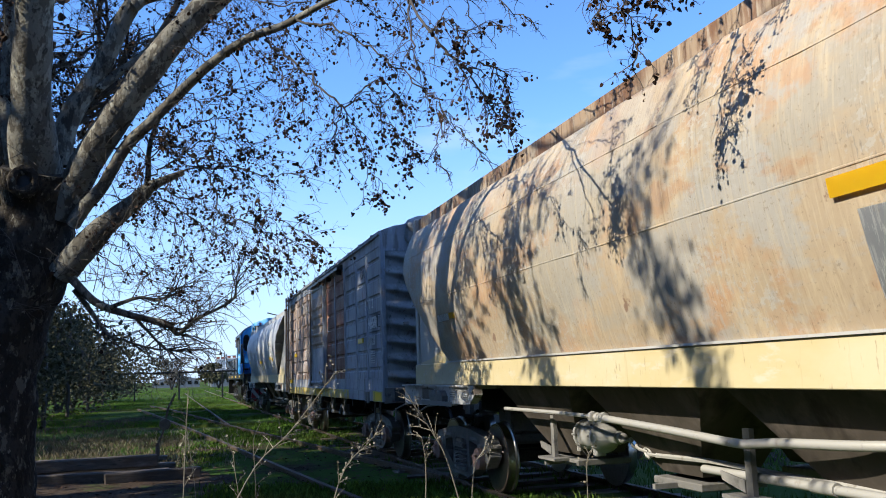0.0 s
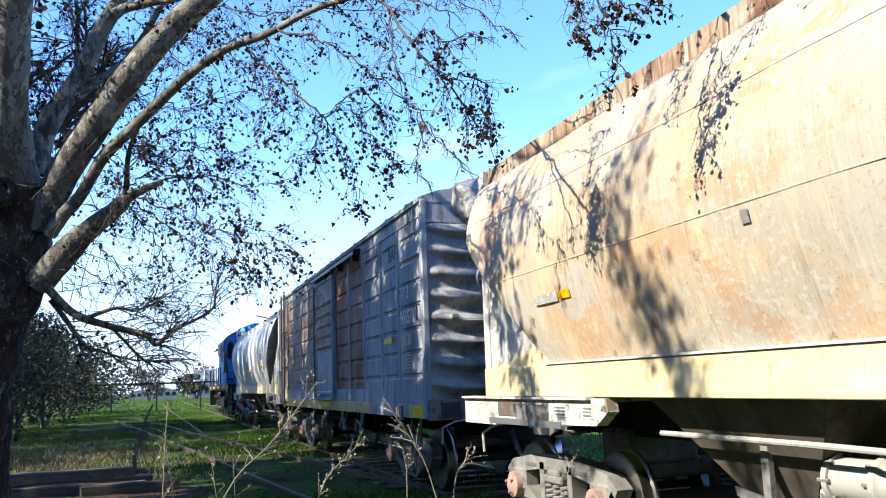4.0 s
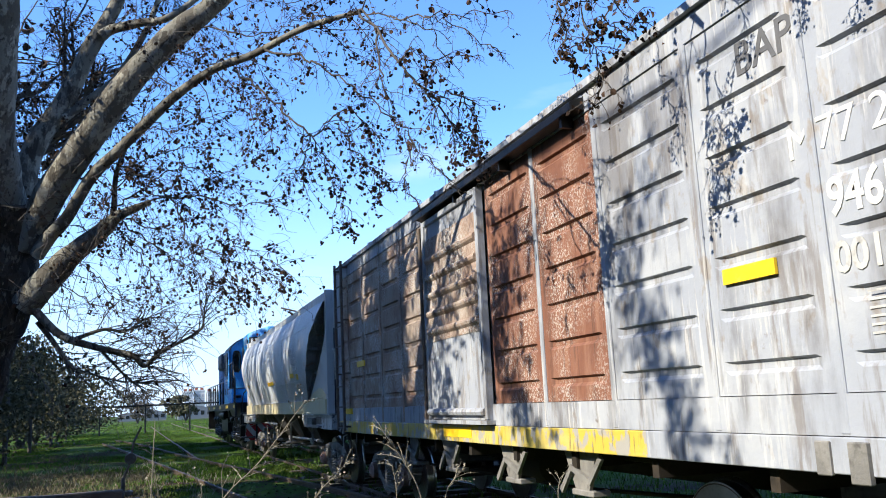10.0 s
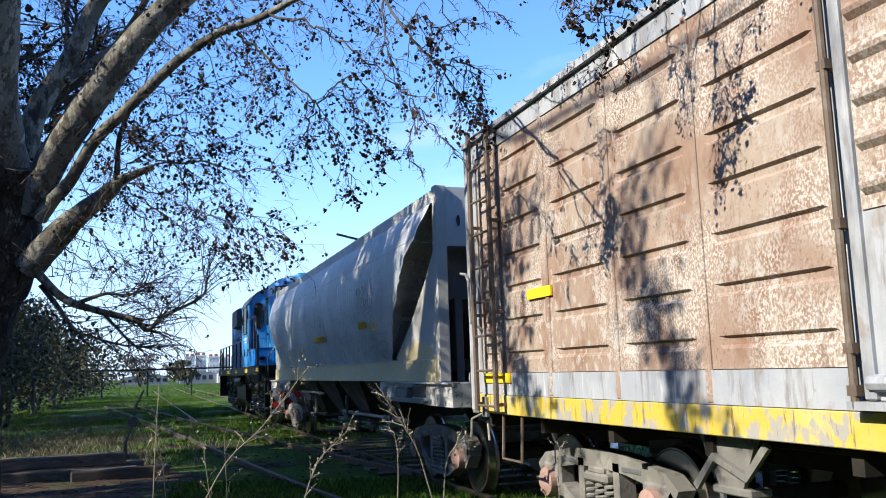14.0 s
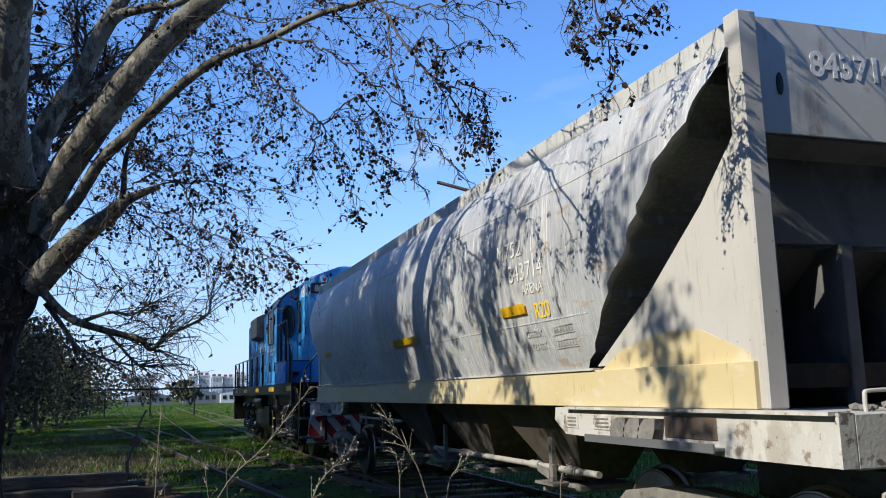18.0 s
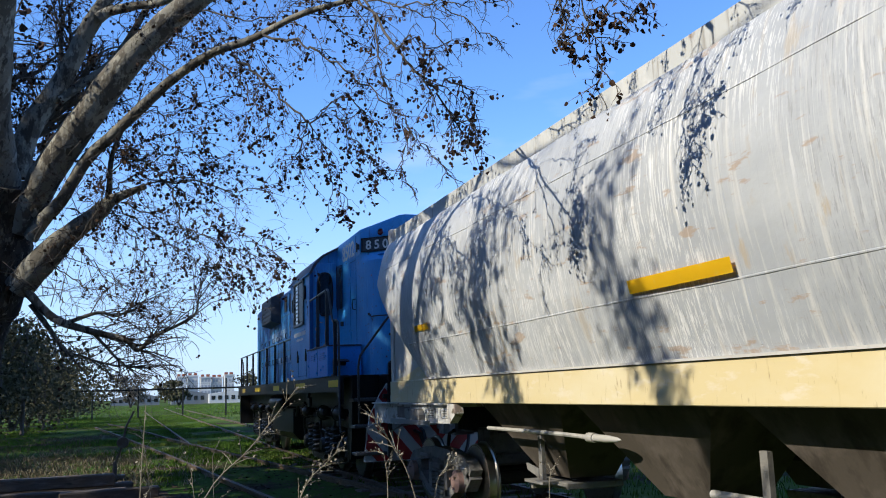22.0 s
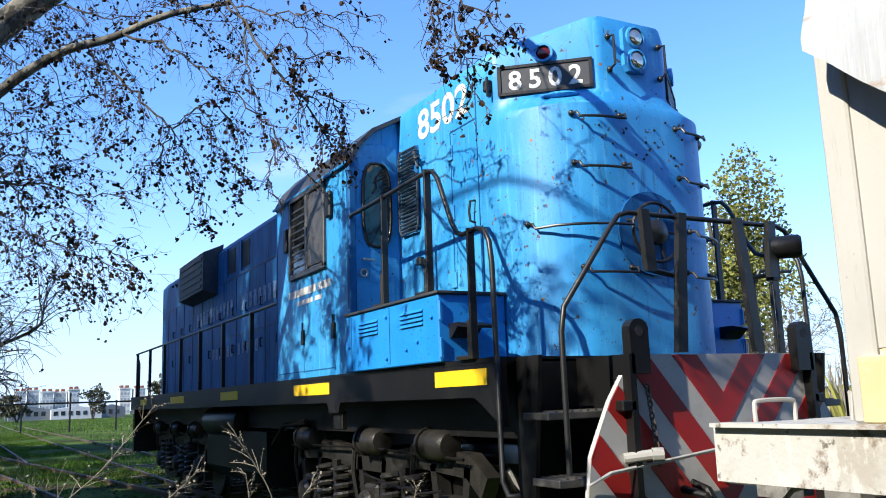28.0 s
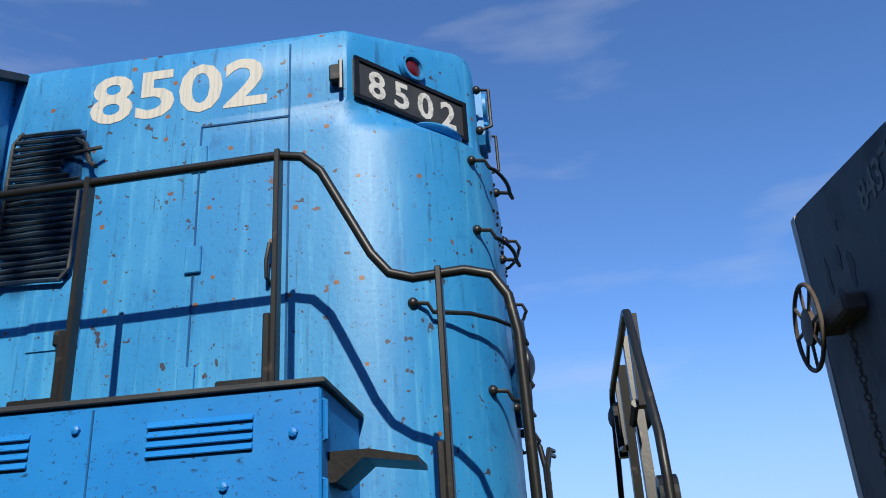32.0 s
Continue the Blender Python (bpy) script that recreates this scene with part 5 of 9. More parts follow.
def pressed_panel(s, y0, y1):
    """A side panel with seven grooves pressed into it, ends tapering."""
    bm = bmesh.new()
    zs = [1.435]
    for k in range(7):
        z = 1.60 + 0.312 * k
        zs += [z - 0.048, z - 0.022, z + 0.018, z + 0.032]
    zs.append(3.66)
    cols = [(y0, 0), (y0 + 0.08, 0), (y0 + 0.12, 0.7), (y0 + 0.17, 1), ((y0 + y1) / 2, 1), (y1 - 0.17, 1), (y1 - 0.12, 0.7), (y1 - 0.08, 0), (y1, 0)]
    grid = []
    for i, z in enumerate(zs):
        deep = 0.026 if 0 < i < len(zs) - 1 and (i - 1) % 4 in (1, 2) else 0.0
        grid.append([bm.verts.new((s * (1.42 - deep * k + 0.004 * noise.noise((y * 1.3, z * 1.9, s))), y, z)) for y, k in cols])
    for a, b in zip(grid, grid[1:]):
        for j in range(len(cols) - 1):
            bm.faces.new((a[j], a[j + 1], b[j + 1], b[j]))
    return bm


def boxcar(y0):
    w = thing("boxcar", XC, y0, 0, "weathered grey and brown steel boxcar with yellow sill", "freight wagon", "rolling train")
    ROLLERS.append((w, y0))
    bm = bmesh.new()
    box(bm, -1.37, 1.37, 0.05, BL - 0.05, 1.1, 3.86)
    part("body_core", bm, M_BCGREY, w)
    # curved roof with seam caps
    bm = bmesh.new()
    out = [(-1.47, 3.84), (-1.47, 3.90), (-1.2, 4.0), (-0.7, 4.09), (0, 4.12), (0.7, 4.09), (1.2, 4.0), (1.47, 3.90), (1.47, 3.84)]
    prism(bm, out, "y", -0.04, BL + 0.04)
    part("roof", bm, M_BCGREY, w)
    bm = bmesh.new()
    box(bm, -0.35, 0.35, 0.1, BL - 0.1, 4.16, 4.19)
    for k in range(9):
        box(bm, -0.33, 0.33, 0.3 + 1.55 * k, 0.36 + 1.55 * k, 4.08, 4.17)
    part("running_board", bm, M_GALV, w)
    for k in range(12):
        bm = bmesh.new()
        tube(bm, [(-1.46, 0.6 + 1.09 * k, 3.91), (-1.2, 0.6 + 1.09 * k, 4.01), (-0.6, 0.6 + 1.09 * k, 4.11), (0, 0.6 + 1.09 * k, 4.13)], 0.02, 6)
        part("roof_seam", bm, M_BCGREY, w)
    cuts = [0.0, 1.2, 2.2, 3.4, 4.55, 5.72, None, 7.7, 8.89, 9.97, 11.08, 12.12, BL - 0.24]
    for s in (-1, 1):
        for i, (a, b) in enumerate(zip(cuts, cuts[1:])):
            if a is None or b is None:
                continue
            mat = M_BCGREY if b <= 3.45 else M_BCRED if b < 6 else M_BCTAN
            part("side_panel", pressed_panel(s, a + 0.03, b - 0.03), mat, w, "pressed panel in dull red-brown" if mat is M_BCRED else "pressed panel in faded speckled brown" if mat is M_BCTAN else "pressed panel in chalky grey")
            bm = bmesh.new()
            box(bm, s * 1.385, s * 1.435, a - 0.032, a + 0.032, 1.23, 3.70, 0.008)
            part("side_post", bm, M_BCGREY if b < 9 else M_BCTAN, w)
        bm = bmesh.new()
        box(bm, s * 1.385, s * 1.44, BL - 0.032, BL + 0.03, 1.05, 3.86, 0.008)
        part("side_post", bm, M_BCTAN, w)
        bm = bmesh.new()
        box(bm, s * 1.386, s * 1.437, BL - 0.25, BL - 0.03, 1.23, 3.7, 0.01)
        bmesh.ops.subdivide_edges(bm, edges=bm.edges[:], cuts=7, use_grid_fill=True)
        for v in bm.verts:
            v.co.x += s * 0.008 * noise.noise(v.co * 3)
        part("corner_strip", bm, M_BCGREY, w, "dented grey corner strip")
        bm = bmesh.new()
        box(bm, s * 1.39, s * 1.432, 0.0, BL, 3.665, 3.85)
        part("top_rail", bm, M_BCGREY, w)
        bm = bmesh.new()
        box(bm, s * 1.39, s * 1.43, 0.0, BL, 1.225, 1.43)
        part("lower_rail", bm, M_BCGREY, w)
        for a, b, m, lab in ((0.0, 3.0, M_BCGREY, ""), (3.0, BL, M_BCYEL, "chipped yellow sill")):
            bm = bmesh.new()
            box(bm, s * 1.38, s * 1.44, a, b, 1.04, 1.22, 0.005)
            part("side_sill", bm, m, w, lab)
        bm = bmesh.new()
        box(bm, s * 1.38, s * 1.446, 0.0, 0.75, 1.045, 1.215)
        part("sill_patch", bm, M_BCYEL, w, "chipped yellow corner patch")
        # door with louvres, its hood and track
        bm = bmesh.new()
        box(bm, s * 1.42, s * 1.47, 5.76, 7.62, 1.28, 3.64)
        door = part("sliding_door", bm, M_BCGREY, w, "sliding door with louvred brown top")
        for a, b, z0, z1 in ((5.76, 5.83, 1.28, 3.64), (7.55, 7.62, 1.28, 3.64), (5.84, 7.54, 3.57, 3.64)):
            bm = bmesh.new()
            box(bm, s * 1.46, s * 1.50, a, b, z0, z1, 0.008)
            part("door_stile", bm, M_BCGREY, door)
        bm = bmesh.new()
        box(bm, s * 1.471, s * 1.478, 5.84, 7.54, 2.17, 3.40)
        part("louvre_panel", bm, M_BCTAN, door, "red-brown louvred panel")
        for k in range(5):
            z = 2.28 + 0.215 * k
            bm = bmesh.new()
            rows = [[bm.verts.new((s * (1.474 + o), yy, z + q)) for q, o in ((-0.05, 0.0), (-0.036, 0.014), (-0.015, 0.034), (0.01, 0.042), (0.03, 0.036), (0.042, 0.018), (0.048, 0.0))] for yy in (5.87, 7.51)]
            for j in range(6):
                bm.faces.new((rows[0][j], rows[0][j + 1], rows[1][j + 1], rows[1][j]))
            bm.faces.new(rows[0])
            bm.faces.new(rows[1][::-1])
            part("louvre", bm, M_BCTAN, door)
        bm = bmesh.new()
        tube(bm, [(s * 1.49, 5.8, 1.36), (s * 1.49, 7.58, 1.36)], 0.04, 8)
        box(bm, s * 1.43, s * 1.53, 5.7, 7.7, 1.235, 1.275)
        part("door_track", bm, M_BCGREY, door)
        bm = bmesh.new()
        tube(bm, [(s * 1.51, 7.66, 1.24), (s * 1.51, 7.66, 3.58)], 0.022, 8)
        for z in (1.3, 1.5, 2.1, 2.9):
            box(bm, s * 1.44, s * 1.53, 7.63, 7.69, z, z + 0.05)
        part("door_bar", bm, M_RUSTBAR, door)
        bm = bmesh.new()
        prism(bm, [(s * 1.43, 3.68), (s * 1.43, 3.79), (s * 1.52, 3.77), (s * 1.56, 3.74), (s * 1.56, 3.68), (s * 1.54, 3.68), (s * 1.54, 3.72)], "y", 3.5, 7.78)
        part("door_hood", bm, M_BLACK, w, "black rain hood over the door track")
        for k in range(3):
            bm = bmesh.new()
            box(bm, s * 1.43, s * 1.535, 3.7 + 1.3 * k, 3.74 + 1.3 * k, 3.6, 3.70)
            part("hood_bracket", bm, M_BLACK, w)
    # pressed ends
    for yy, d in ((0.0, -1), (BL, 1)):
        bm = bmesh.new()
        nx, nz = 40, 176
        z0, z1 = 1.28, 3.60
        g = []
        for j in range(nz + 1):
            z = z0 + (z1 - z0) * j / nz
            ph = (z - z0) / 0.29
            k = int(ph)
            f = ph - k
            row = []
            for i in range(nx + 1):
                x = -1.37 + 2.74 * i / nx
                e = min(1, max(0, (1.34 - abs(x)) / 0.30))
                lo = 0.46 - 0.36 * e
                u = (f - lo) / (1 - lo)
                u = u / 0.42 * 0.5 if u < 0.42 else 0.5 + (u - 0.42) / 0.58 * 0.5
                b = (0.5 - 0.5 * math.cos(2 * math.pi * u)) * e ** 0.5 if k < 8 and f > lo else 0
                row.append(bm.verts.new((x, yy + d * (0.015 + 0.135 * b + 0.012 * noise.noise((x * 3, z * 3, yy))), z)))
            g.append(row)
        for a, b in zip(g, g[1:]):
            for i in range(nx):
                bm.faces.new((a[i], a[i + 1], b[i + 1], b[i]))
        part("corrugated_end", bm, M_BCEND, w, "dented corrugated steel end", True)
        bm = bmesh.new()
        prism(bm, [(-1.40, 3.60), (1.40, 3.60), (1.40, 3.87), (0.7, 4.05), (0, 4.09), (-0.7, 4.05), (-1.40, 3.87)], "y", yy, yy + d * 0.03)
        box(bm, -1.40, 1.40, min(yy, yy + d * 0.045), max(yy, yy + d * 0.045), 3.57, 3.61)
        part("end_top_plate", bm, M_BCGREY, w)
        for s in (-1, 1):
            bm = bmesh.new()
            box(bm, s * 1.36, s * 1.445, yy - d * 0.06, yy + d * 0.05, 1.05, 3.88, 0.012)
            part("corner_post", bm, M_BCGREY, w)
        bm = bmesh.new()
        box(bm, -1.42, 1.42, min(yy, yy + d * 0.09), max(yy, yy + d * 0.09), 1.02, 1.28, 0.008)
        hs = part("headstock", bm, M_STOCK, w, "rusty flaking headstock")
        for x in (-0.66, 0.66):
            bm = bmesh.new()
            box(bm, x - 0.24, x + 0.24, min(yy + d * 0.085, yy + d * 0.12), max(yy + d * 0.085, yy + d * 0.12), 0.98, 1.27, 0.008)
            pl = part("buffer_plate", bm, M_RUSTBAR, hs, "rust-spotted bolted plate")
            # near-black disc stands for the shade in the plate's hole
            bm = bmesh.new()
            tube(bm, [(x, yy + d * 0.1, 1.14), (x, yy + d * 0.1245, 1.14)], 0.055, 18)
            part("plate_hole", bm, M_DARK, pl, "near-black disc in place of a hole")
            for bx in (-0.19, 0.19):
                for bz in (1.02, 1.23):
                    bm = bmesh.new()
                    tube(bm, [(x + bx, yy + d * 0.11, bz), (x + bx, yy + d * 0.135, bz)], 0.014, 6)
                    part("bolt", bm, M_RUSTBAR, pl)
        # flat dark patches stand for the shade in the headstock's recesses
        for x in (-1.26, 1.0):
            bm = bmesh.new()
            box(bm, x, x + 0.26, min(yy + d * 0.085, yy + d * 0.094), max(yy + d * 0.085, yy + d * 0.094), 1.05, 1.24)
            part("recess", bm, M_SHADE, hs, "flat dark patch for a shaded headstock recess")
        coupler(w, yy + d * 0.05, d)
    # hand brake on the leading end
    bm = bmesh.new()
    spoked_wheel(bm, (-0.48, -0.26, 2.79), 0.285)
    hb = part("hand_brake_wheel", bm, M_PIPE, w, "pale spoked hand brake wheel", True)
    bm = bmesh.new()
    tube(bm, [(-0.48, -0.26, 2.79), (-0.48, -0.02, 2.79)], 0.03, 8)
    box(bm, -0.60, -0.36, -0.14, -0.08, 2.42, 2.5, 0.01)
    tube(bm, [(-0.62, -0.15, 2.6), (-0.58, -0.17, 2.42), (-0.54, -0.15, 2.25)], 0.02, 6)
    part("brake_bracket", bm, M_PIPE, hb)
    bm = bmesh.new()
    chain(bm, (-0.47, -0.13, 2.42), (-0.45, -0.12, 1.75), 16)
    tube(bm, [(-0.45, -0.12, 1.75), (-0.44, -0.12, 1.5), (-0.42, -0.14, 1.22)], 0.014, 6)
    part("brake_chain", bm, M_PIPE, hb)
    bm = bmesh.new()
    tube(bm, [(-1.05, -0.16, 2.33), (-0.95, -0.18, 2.27), (0.5, -0.18, 2.29)], 0.012, 6)
    box(bm, -1.1, -1.0, -0.18, -0.1, 2.3, 2.36, 0.01)
    part("end_handrail", bm, M_PIPE, w)
    # ladder at the trailing corner
    bm = bmesh.new()
    for yy in (12.05, 12.55):
        box(bm, -1.56, -1.52, yy - 0.028, yy + 0.028, 1.07, 3.92, 0.006)
        for z in (1.12, 2.0, 2.9, 3.8):
            box(bm, -1.55, -1.42, yy - 0.02, yy + 0.02, z, z + 0.03)
    lad = part("ladder", bm, M_RUSTBAR, w, "rusty side ladder")
    for k in range(9):
        bm = bmesh.new()
        tube(bm, [(-1.54, 12.05, 1.12 + 0.34 * k), (-1.54, 12.55, 1.12 + 0.34 * k)], 0.012, 6)
        part("rung", bm, M_RUSTBAR, lad)
    bm = bmesh.new()
    tube(bm, [(-1.43, 12.98, 2.47), (-1.52, 12.96, 2.49), (-1.55, 12.74, 2.46), (-1.55, 12.66, 2.38), (-1.55, 12.64, 1.95), (-1.43, 12.63, 1.88)], 0.014, 6)
    part("grab_iron", bm, M_PIPE, w)
    bm = bmesh.new()
    tube(bm, [(-1.445, 0.08, 2.5), (-1.49, 0.08, 2.5), (-1.49, 0.08, 2.3), (-1.445, 0.08, 2.3)], 0.01, 6)
    part("grab_iron", bm, M_BLACK, w)
    # marks
    for a, b, z in ((1.55, 2.0, 2.08), (10.98, 11.46, 2.08), (11.92, 12.59, 1.34)):
        bm = bmesh.new()
        box(bm, -1.445, -1.425, a, b, z, z + 0.09)
        part("reflective_tape", bm, M_RETRO, w, "yellow reflective tape")
    bm = bmesh.new()
    box(bm, -1.446, -1.437, 6.36, 7.26, 1.09, 1.2)
    part("reflective_tape", bm, M_RETRO, w, "yellow reflective tape")
    bm = bmesh.new()
    box(bm, -1.45, -1.437, 0.1, 0.55, 1.06, 1.2)
    part("reflective_tape", bm, M_RETRO, w, "yellow reflective tape")
    writing("stencil", "BAP", 0.28, on_side(-1.4225, 1.72, 3.27), M_STAND, w, "faded dark stencilled letters", bold=0.012)
    writing("stencil", "M77 2", 0.25, on_side(-1.4225, 1.38, 2.66), M_WHITE, w, "white stencilled letters", 1.1, bold=0.0)
    writing("stencil", "946570", 0.27, on_side(-1.4225, 1.14, 2.31), M_WHITE, w, "white stencilled number", 0.88)
    writing("stencil", "00120", 0.22, on_side(-1.4225, 1.14, 2.02), M_FADED, w, "faded stencilled number")
    for k in range(6):
        bm = bmesh.new()
        box(bm, -1.4245, -1.4215, 0.63, 0.96, 1.70 + 0.04 * k, 1.712 + 0.04 * k)
        part("stencil_line", bm, M_FADED, w)
    # underframe
    bm = bmesh.new()
    box(bm, -0.3, 0.3, 0.0, BL, 0.72, 1.1)
    part("centre_sill", bm, M_UNDER, w)
    for k in range(11):
        bm = bmesh.new()
        box(bm, -1.36, 1.36, 0.6 + 1.2 * k, 0.68 + 1.2 * k, 0.9, 1.1)
        part("cross_bearer", bm, M_UNDER, w)
    bm = bmesh.new()
    box(bm, -1.36, 1.36, 0.05, BL - 0.05, 1.08, 1.12)
    part("floor", bm, M_UNDER, w)
    for s in (-1, 1):
        for k, yc in enumerate((4.2, 5.6, 7.4, 8.9)):
            bm = bmesh.new()
            prism(bm, [(yc - 0.28, 1.04), (yc + 0.28, 1.04), (yc + 0.1, 0.72), (yc - 0.12, 0.72)], "x", s * 1.3, s * 1.33)
            box(bm, s * 1.18, s * 1.34, yc - 0.2, yc + 0.16, 0.68, 0.73, 0.008)
            ribbon(bm, [(yc - 0.4, 1.0), (yc - 0.2, 0.8), (yc + 0.1, 0.9), (yc + 0.3, 0.7)], 0.05, s * 1.34, s * 1.37)
            part("sill_bracket", bm, M_BOGIE, w)
        for yy in (0.55, 12.0):
            bm = bmesh.new()
            tube(bm, [(s * 1.40, yy - 0.22, 1.04), (s * 1.42, yy - 0.22, 0.62), (s * 1.42, yy + 0.22, 0.62), (s * 1.40, yy + 0.22, 1.04)], 0.016, 6)
            part("step_iron", bm, M_RUSTBAR, w)
            bm = bmesh.new()
            box(bm, s * 1.43, s * 1.47, yy + 0.5, yy + 0.62, 1.0, 1.2, 0.006)
            part("jacking_pad", bm, M_BOGIE, w)
            bm = bmesh.new()
            box(bm, s * 1.43, s * 1.46, yy + 0.75, yy + 0.85, 1.03, 1.2, 0.006)
            part("jacking_pad", bm, M_BOGIE, w)
    bm = bmesh.new()
    lathe(bm, [(0.02, -0.45), (0.17, -0.42), (0.2, -0.35), (0.2, 0.35), (0.17, 0.42), (0.02, 0.45)], Matrix.Translation((-0.7, 6.4, 0.78)) @ Matrix.Rotation(radians(90), 4, "Z"), 18)
    part("air_reservoir", bm, M_UNDER, w, "", True)
    bm = bmesh.new()
    tube(bm, [(-0.9, 3.2, 0.95), (-0.9, 10.2, 0.95)], 0.025, 6)
    tube(bm, [(-0.8, 3.2, 0.7), (-0.8, 5.2, 0.62), (-0.8, 9.8, 0.6)], 0.02, 6)
    part("brake_rigging", bm, M_UNDER, w)
    bogie(w, 2.18, 1.75, 0.42, "dusty grey cast side frame")
    bogie(w, 11.05, 1.75, 0.42, "dusty grey cast side frame")
    return w


boxcar_ob = boxcar(13.60)

bundle = thing("tarpaulin_bundle", XC, 13.60, 0, "crumpled dirty white tarpaulin bundle on the boxcar roof", "tarpaulin")
ROLLERS.append((bundle, 13.60))
bm = bmesh.new()
bmesh.ops.create_icosphere(bm, subdivisions=5, radius=1)
for v in bm.verts:
    p = v.co.copy()
    q = Vector([math.copysign(abs(c) ** 0.6, c) for c in p])
    n1 = noise.noise(p * 1.3) * 0.10 + noise.noise(p * 3.0) * 0.025 + abs(noise.noise(p * 1.8 + Vector((3, 1, 2)))) * 0.08
    v.co = Vector((-0.2 + q.x * (0.78 + n1), 0.25 + q.y * (0.62 + n1), 3.86 + q.z * (0.33 + 0.5 * n1) - 0.1 * (p.y < -0.3) * abs(p.y)))
part("wrapping", bm, M_TARP, bundle, "", True)

# ---- locomotive ----


def nose_plan(z):
    """Half plan of the short hood at height z, from the cab to the centre of the front: rounded below, chamfered above."""
    k = min(1, max(0, (z - 3.76) / 0.17))
    out = [(-1.0, 2.62), (-1.0, 1.7)]
    for i in range(15):
        a = math.pi / 2 * i / 14
        low = (-0.34 - 0.66 * math.cos(a), 0.88 - 0.76 * math.sin(a))
        u = i / 14
        high = (-1.0 + 0.64 * u, 0.78 - 0.56 * u)
        out.append((low[0] + (high[0] - low[0]) * k, low[1] + (high[1] - low[1]) * k))
    out.append((-0.30 * k - 0.17 * (1 - k), 0.12 + 0.07 * k))
    out.append((0.0, 0.12 + 0.07 * k))
    return out


def nose_xy(x):
    """y of the rounded nose at x, below the ledge."""
    x = abs(x)
    return 0.12 if x < 0.34 else 0.88 - 0.76 * math.sqrt(max(0, 1 - ((x - 0.34) / 0.66) ** 2))


def seam_line(parent, pts, material, w=0.007, name="panel_seam"):
    bm = bmesh.new()
    tube(bm, pts, w, 4)
    return part(name, bm, material, parent)


def louvre_set(parent, x, y0, y1, z0, n, dz, material):
    """A row of dark slots with pressed lips in a wall that faces -x."""
    for k in range(n):
        bm = bmesh.new()
        z = z0 + dz * k
        box(bm, x - 0.004, x + 0.01, y0, y1, z, z + 0.012)
        slot = part("louvre_slot", bm, M_DARK, parent)
        bm = bmesh.new()
        prism(bm, [(x - 0.016, z + 0.006), (x, z + 0.03), (x, z + 0.012), (x - 0.012, z + 0.002)], "y", y0, y1)
        part("louvre_lip", bm, material, slot)


def grab_bar(parent, pts, material, studs=True, r=0.011):
    bm = bmesh.new()
    tube(bm, pts, r, 8)
    if studs:
        for p in (pts[0], pts[-1]):
            bmesh.ops.create_uvsphere(bm, u_segments=10, v_segments=6, radius=0.026, matrix=Matrix.Translation(p))
    return part("grab_iron", bm, material, parent, "", True)


def tape(parent, y0, y1, z0, z1, x):
    bm = bmesh.new()
    box(bm, x - 0.004, x + 0.004, y0, y1, z0, z1)
    part("reflective_tape", bm, M_RETRO, parent, "yellow reflective tape")


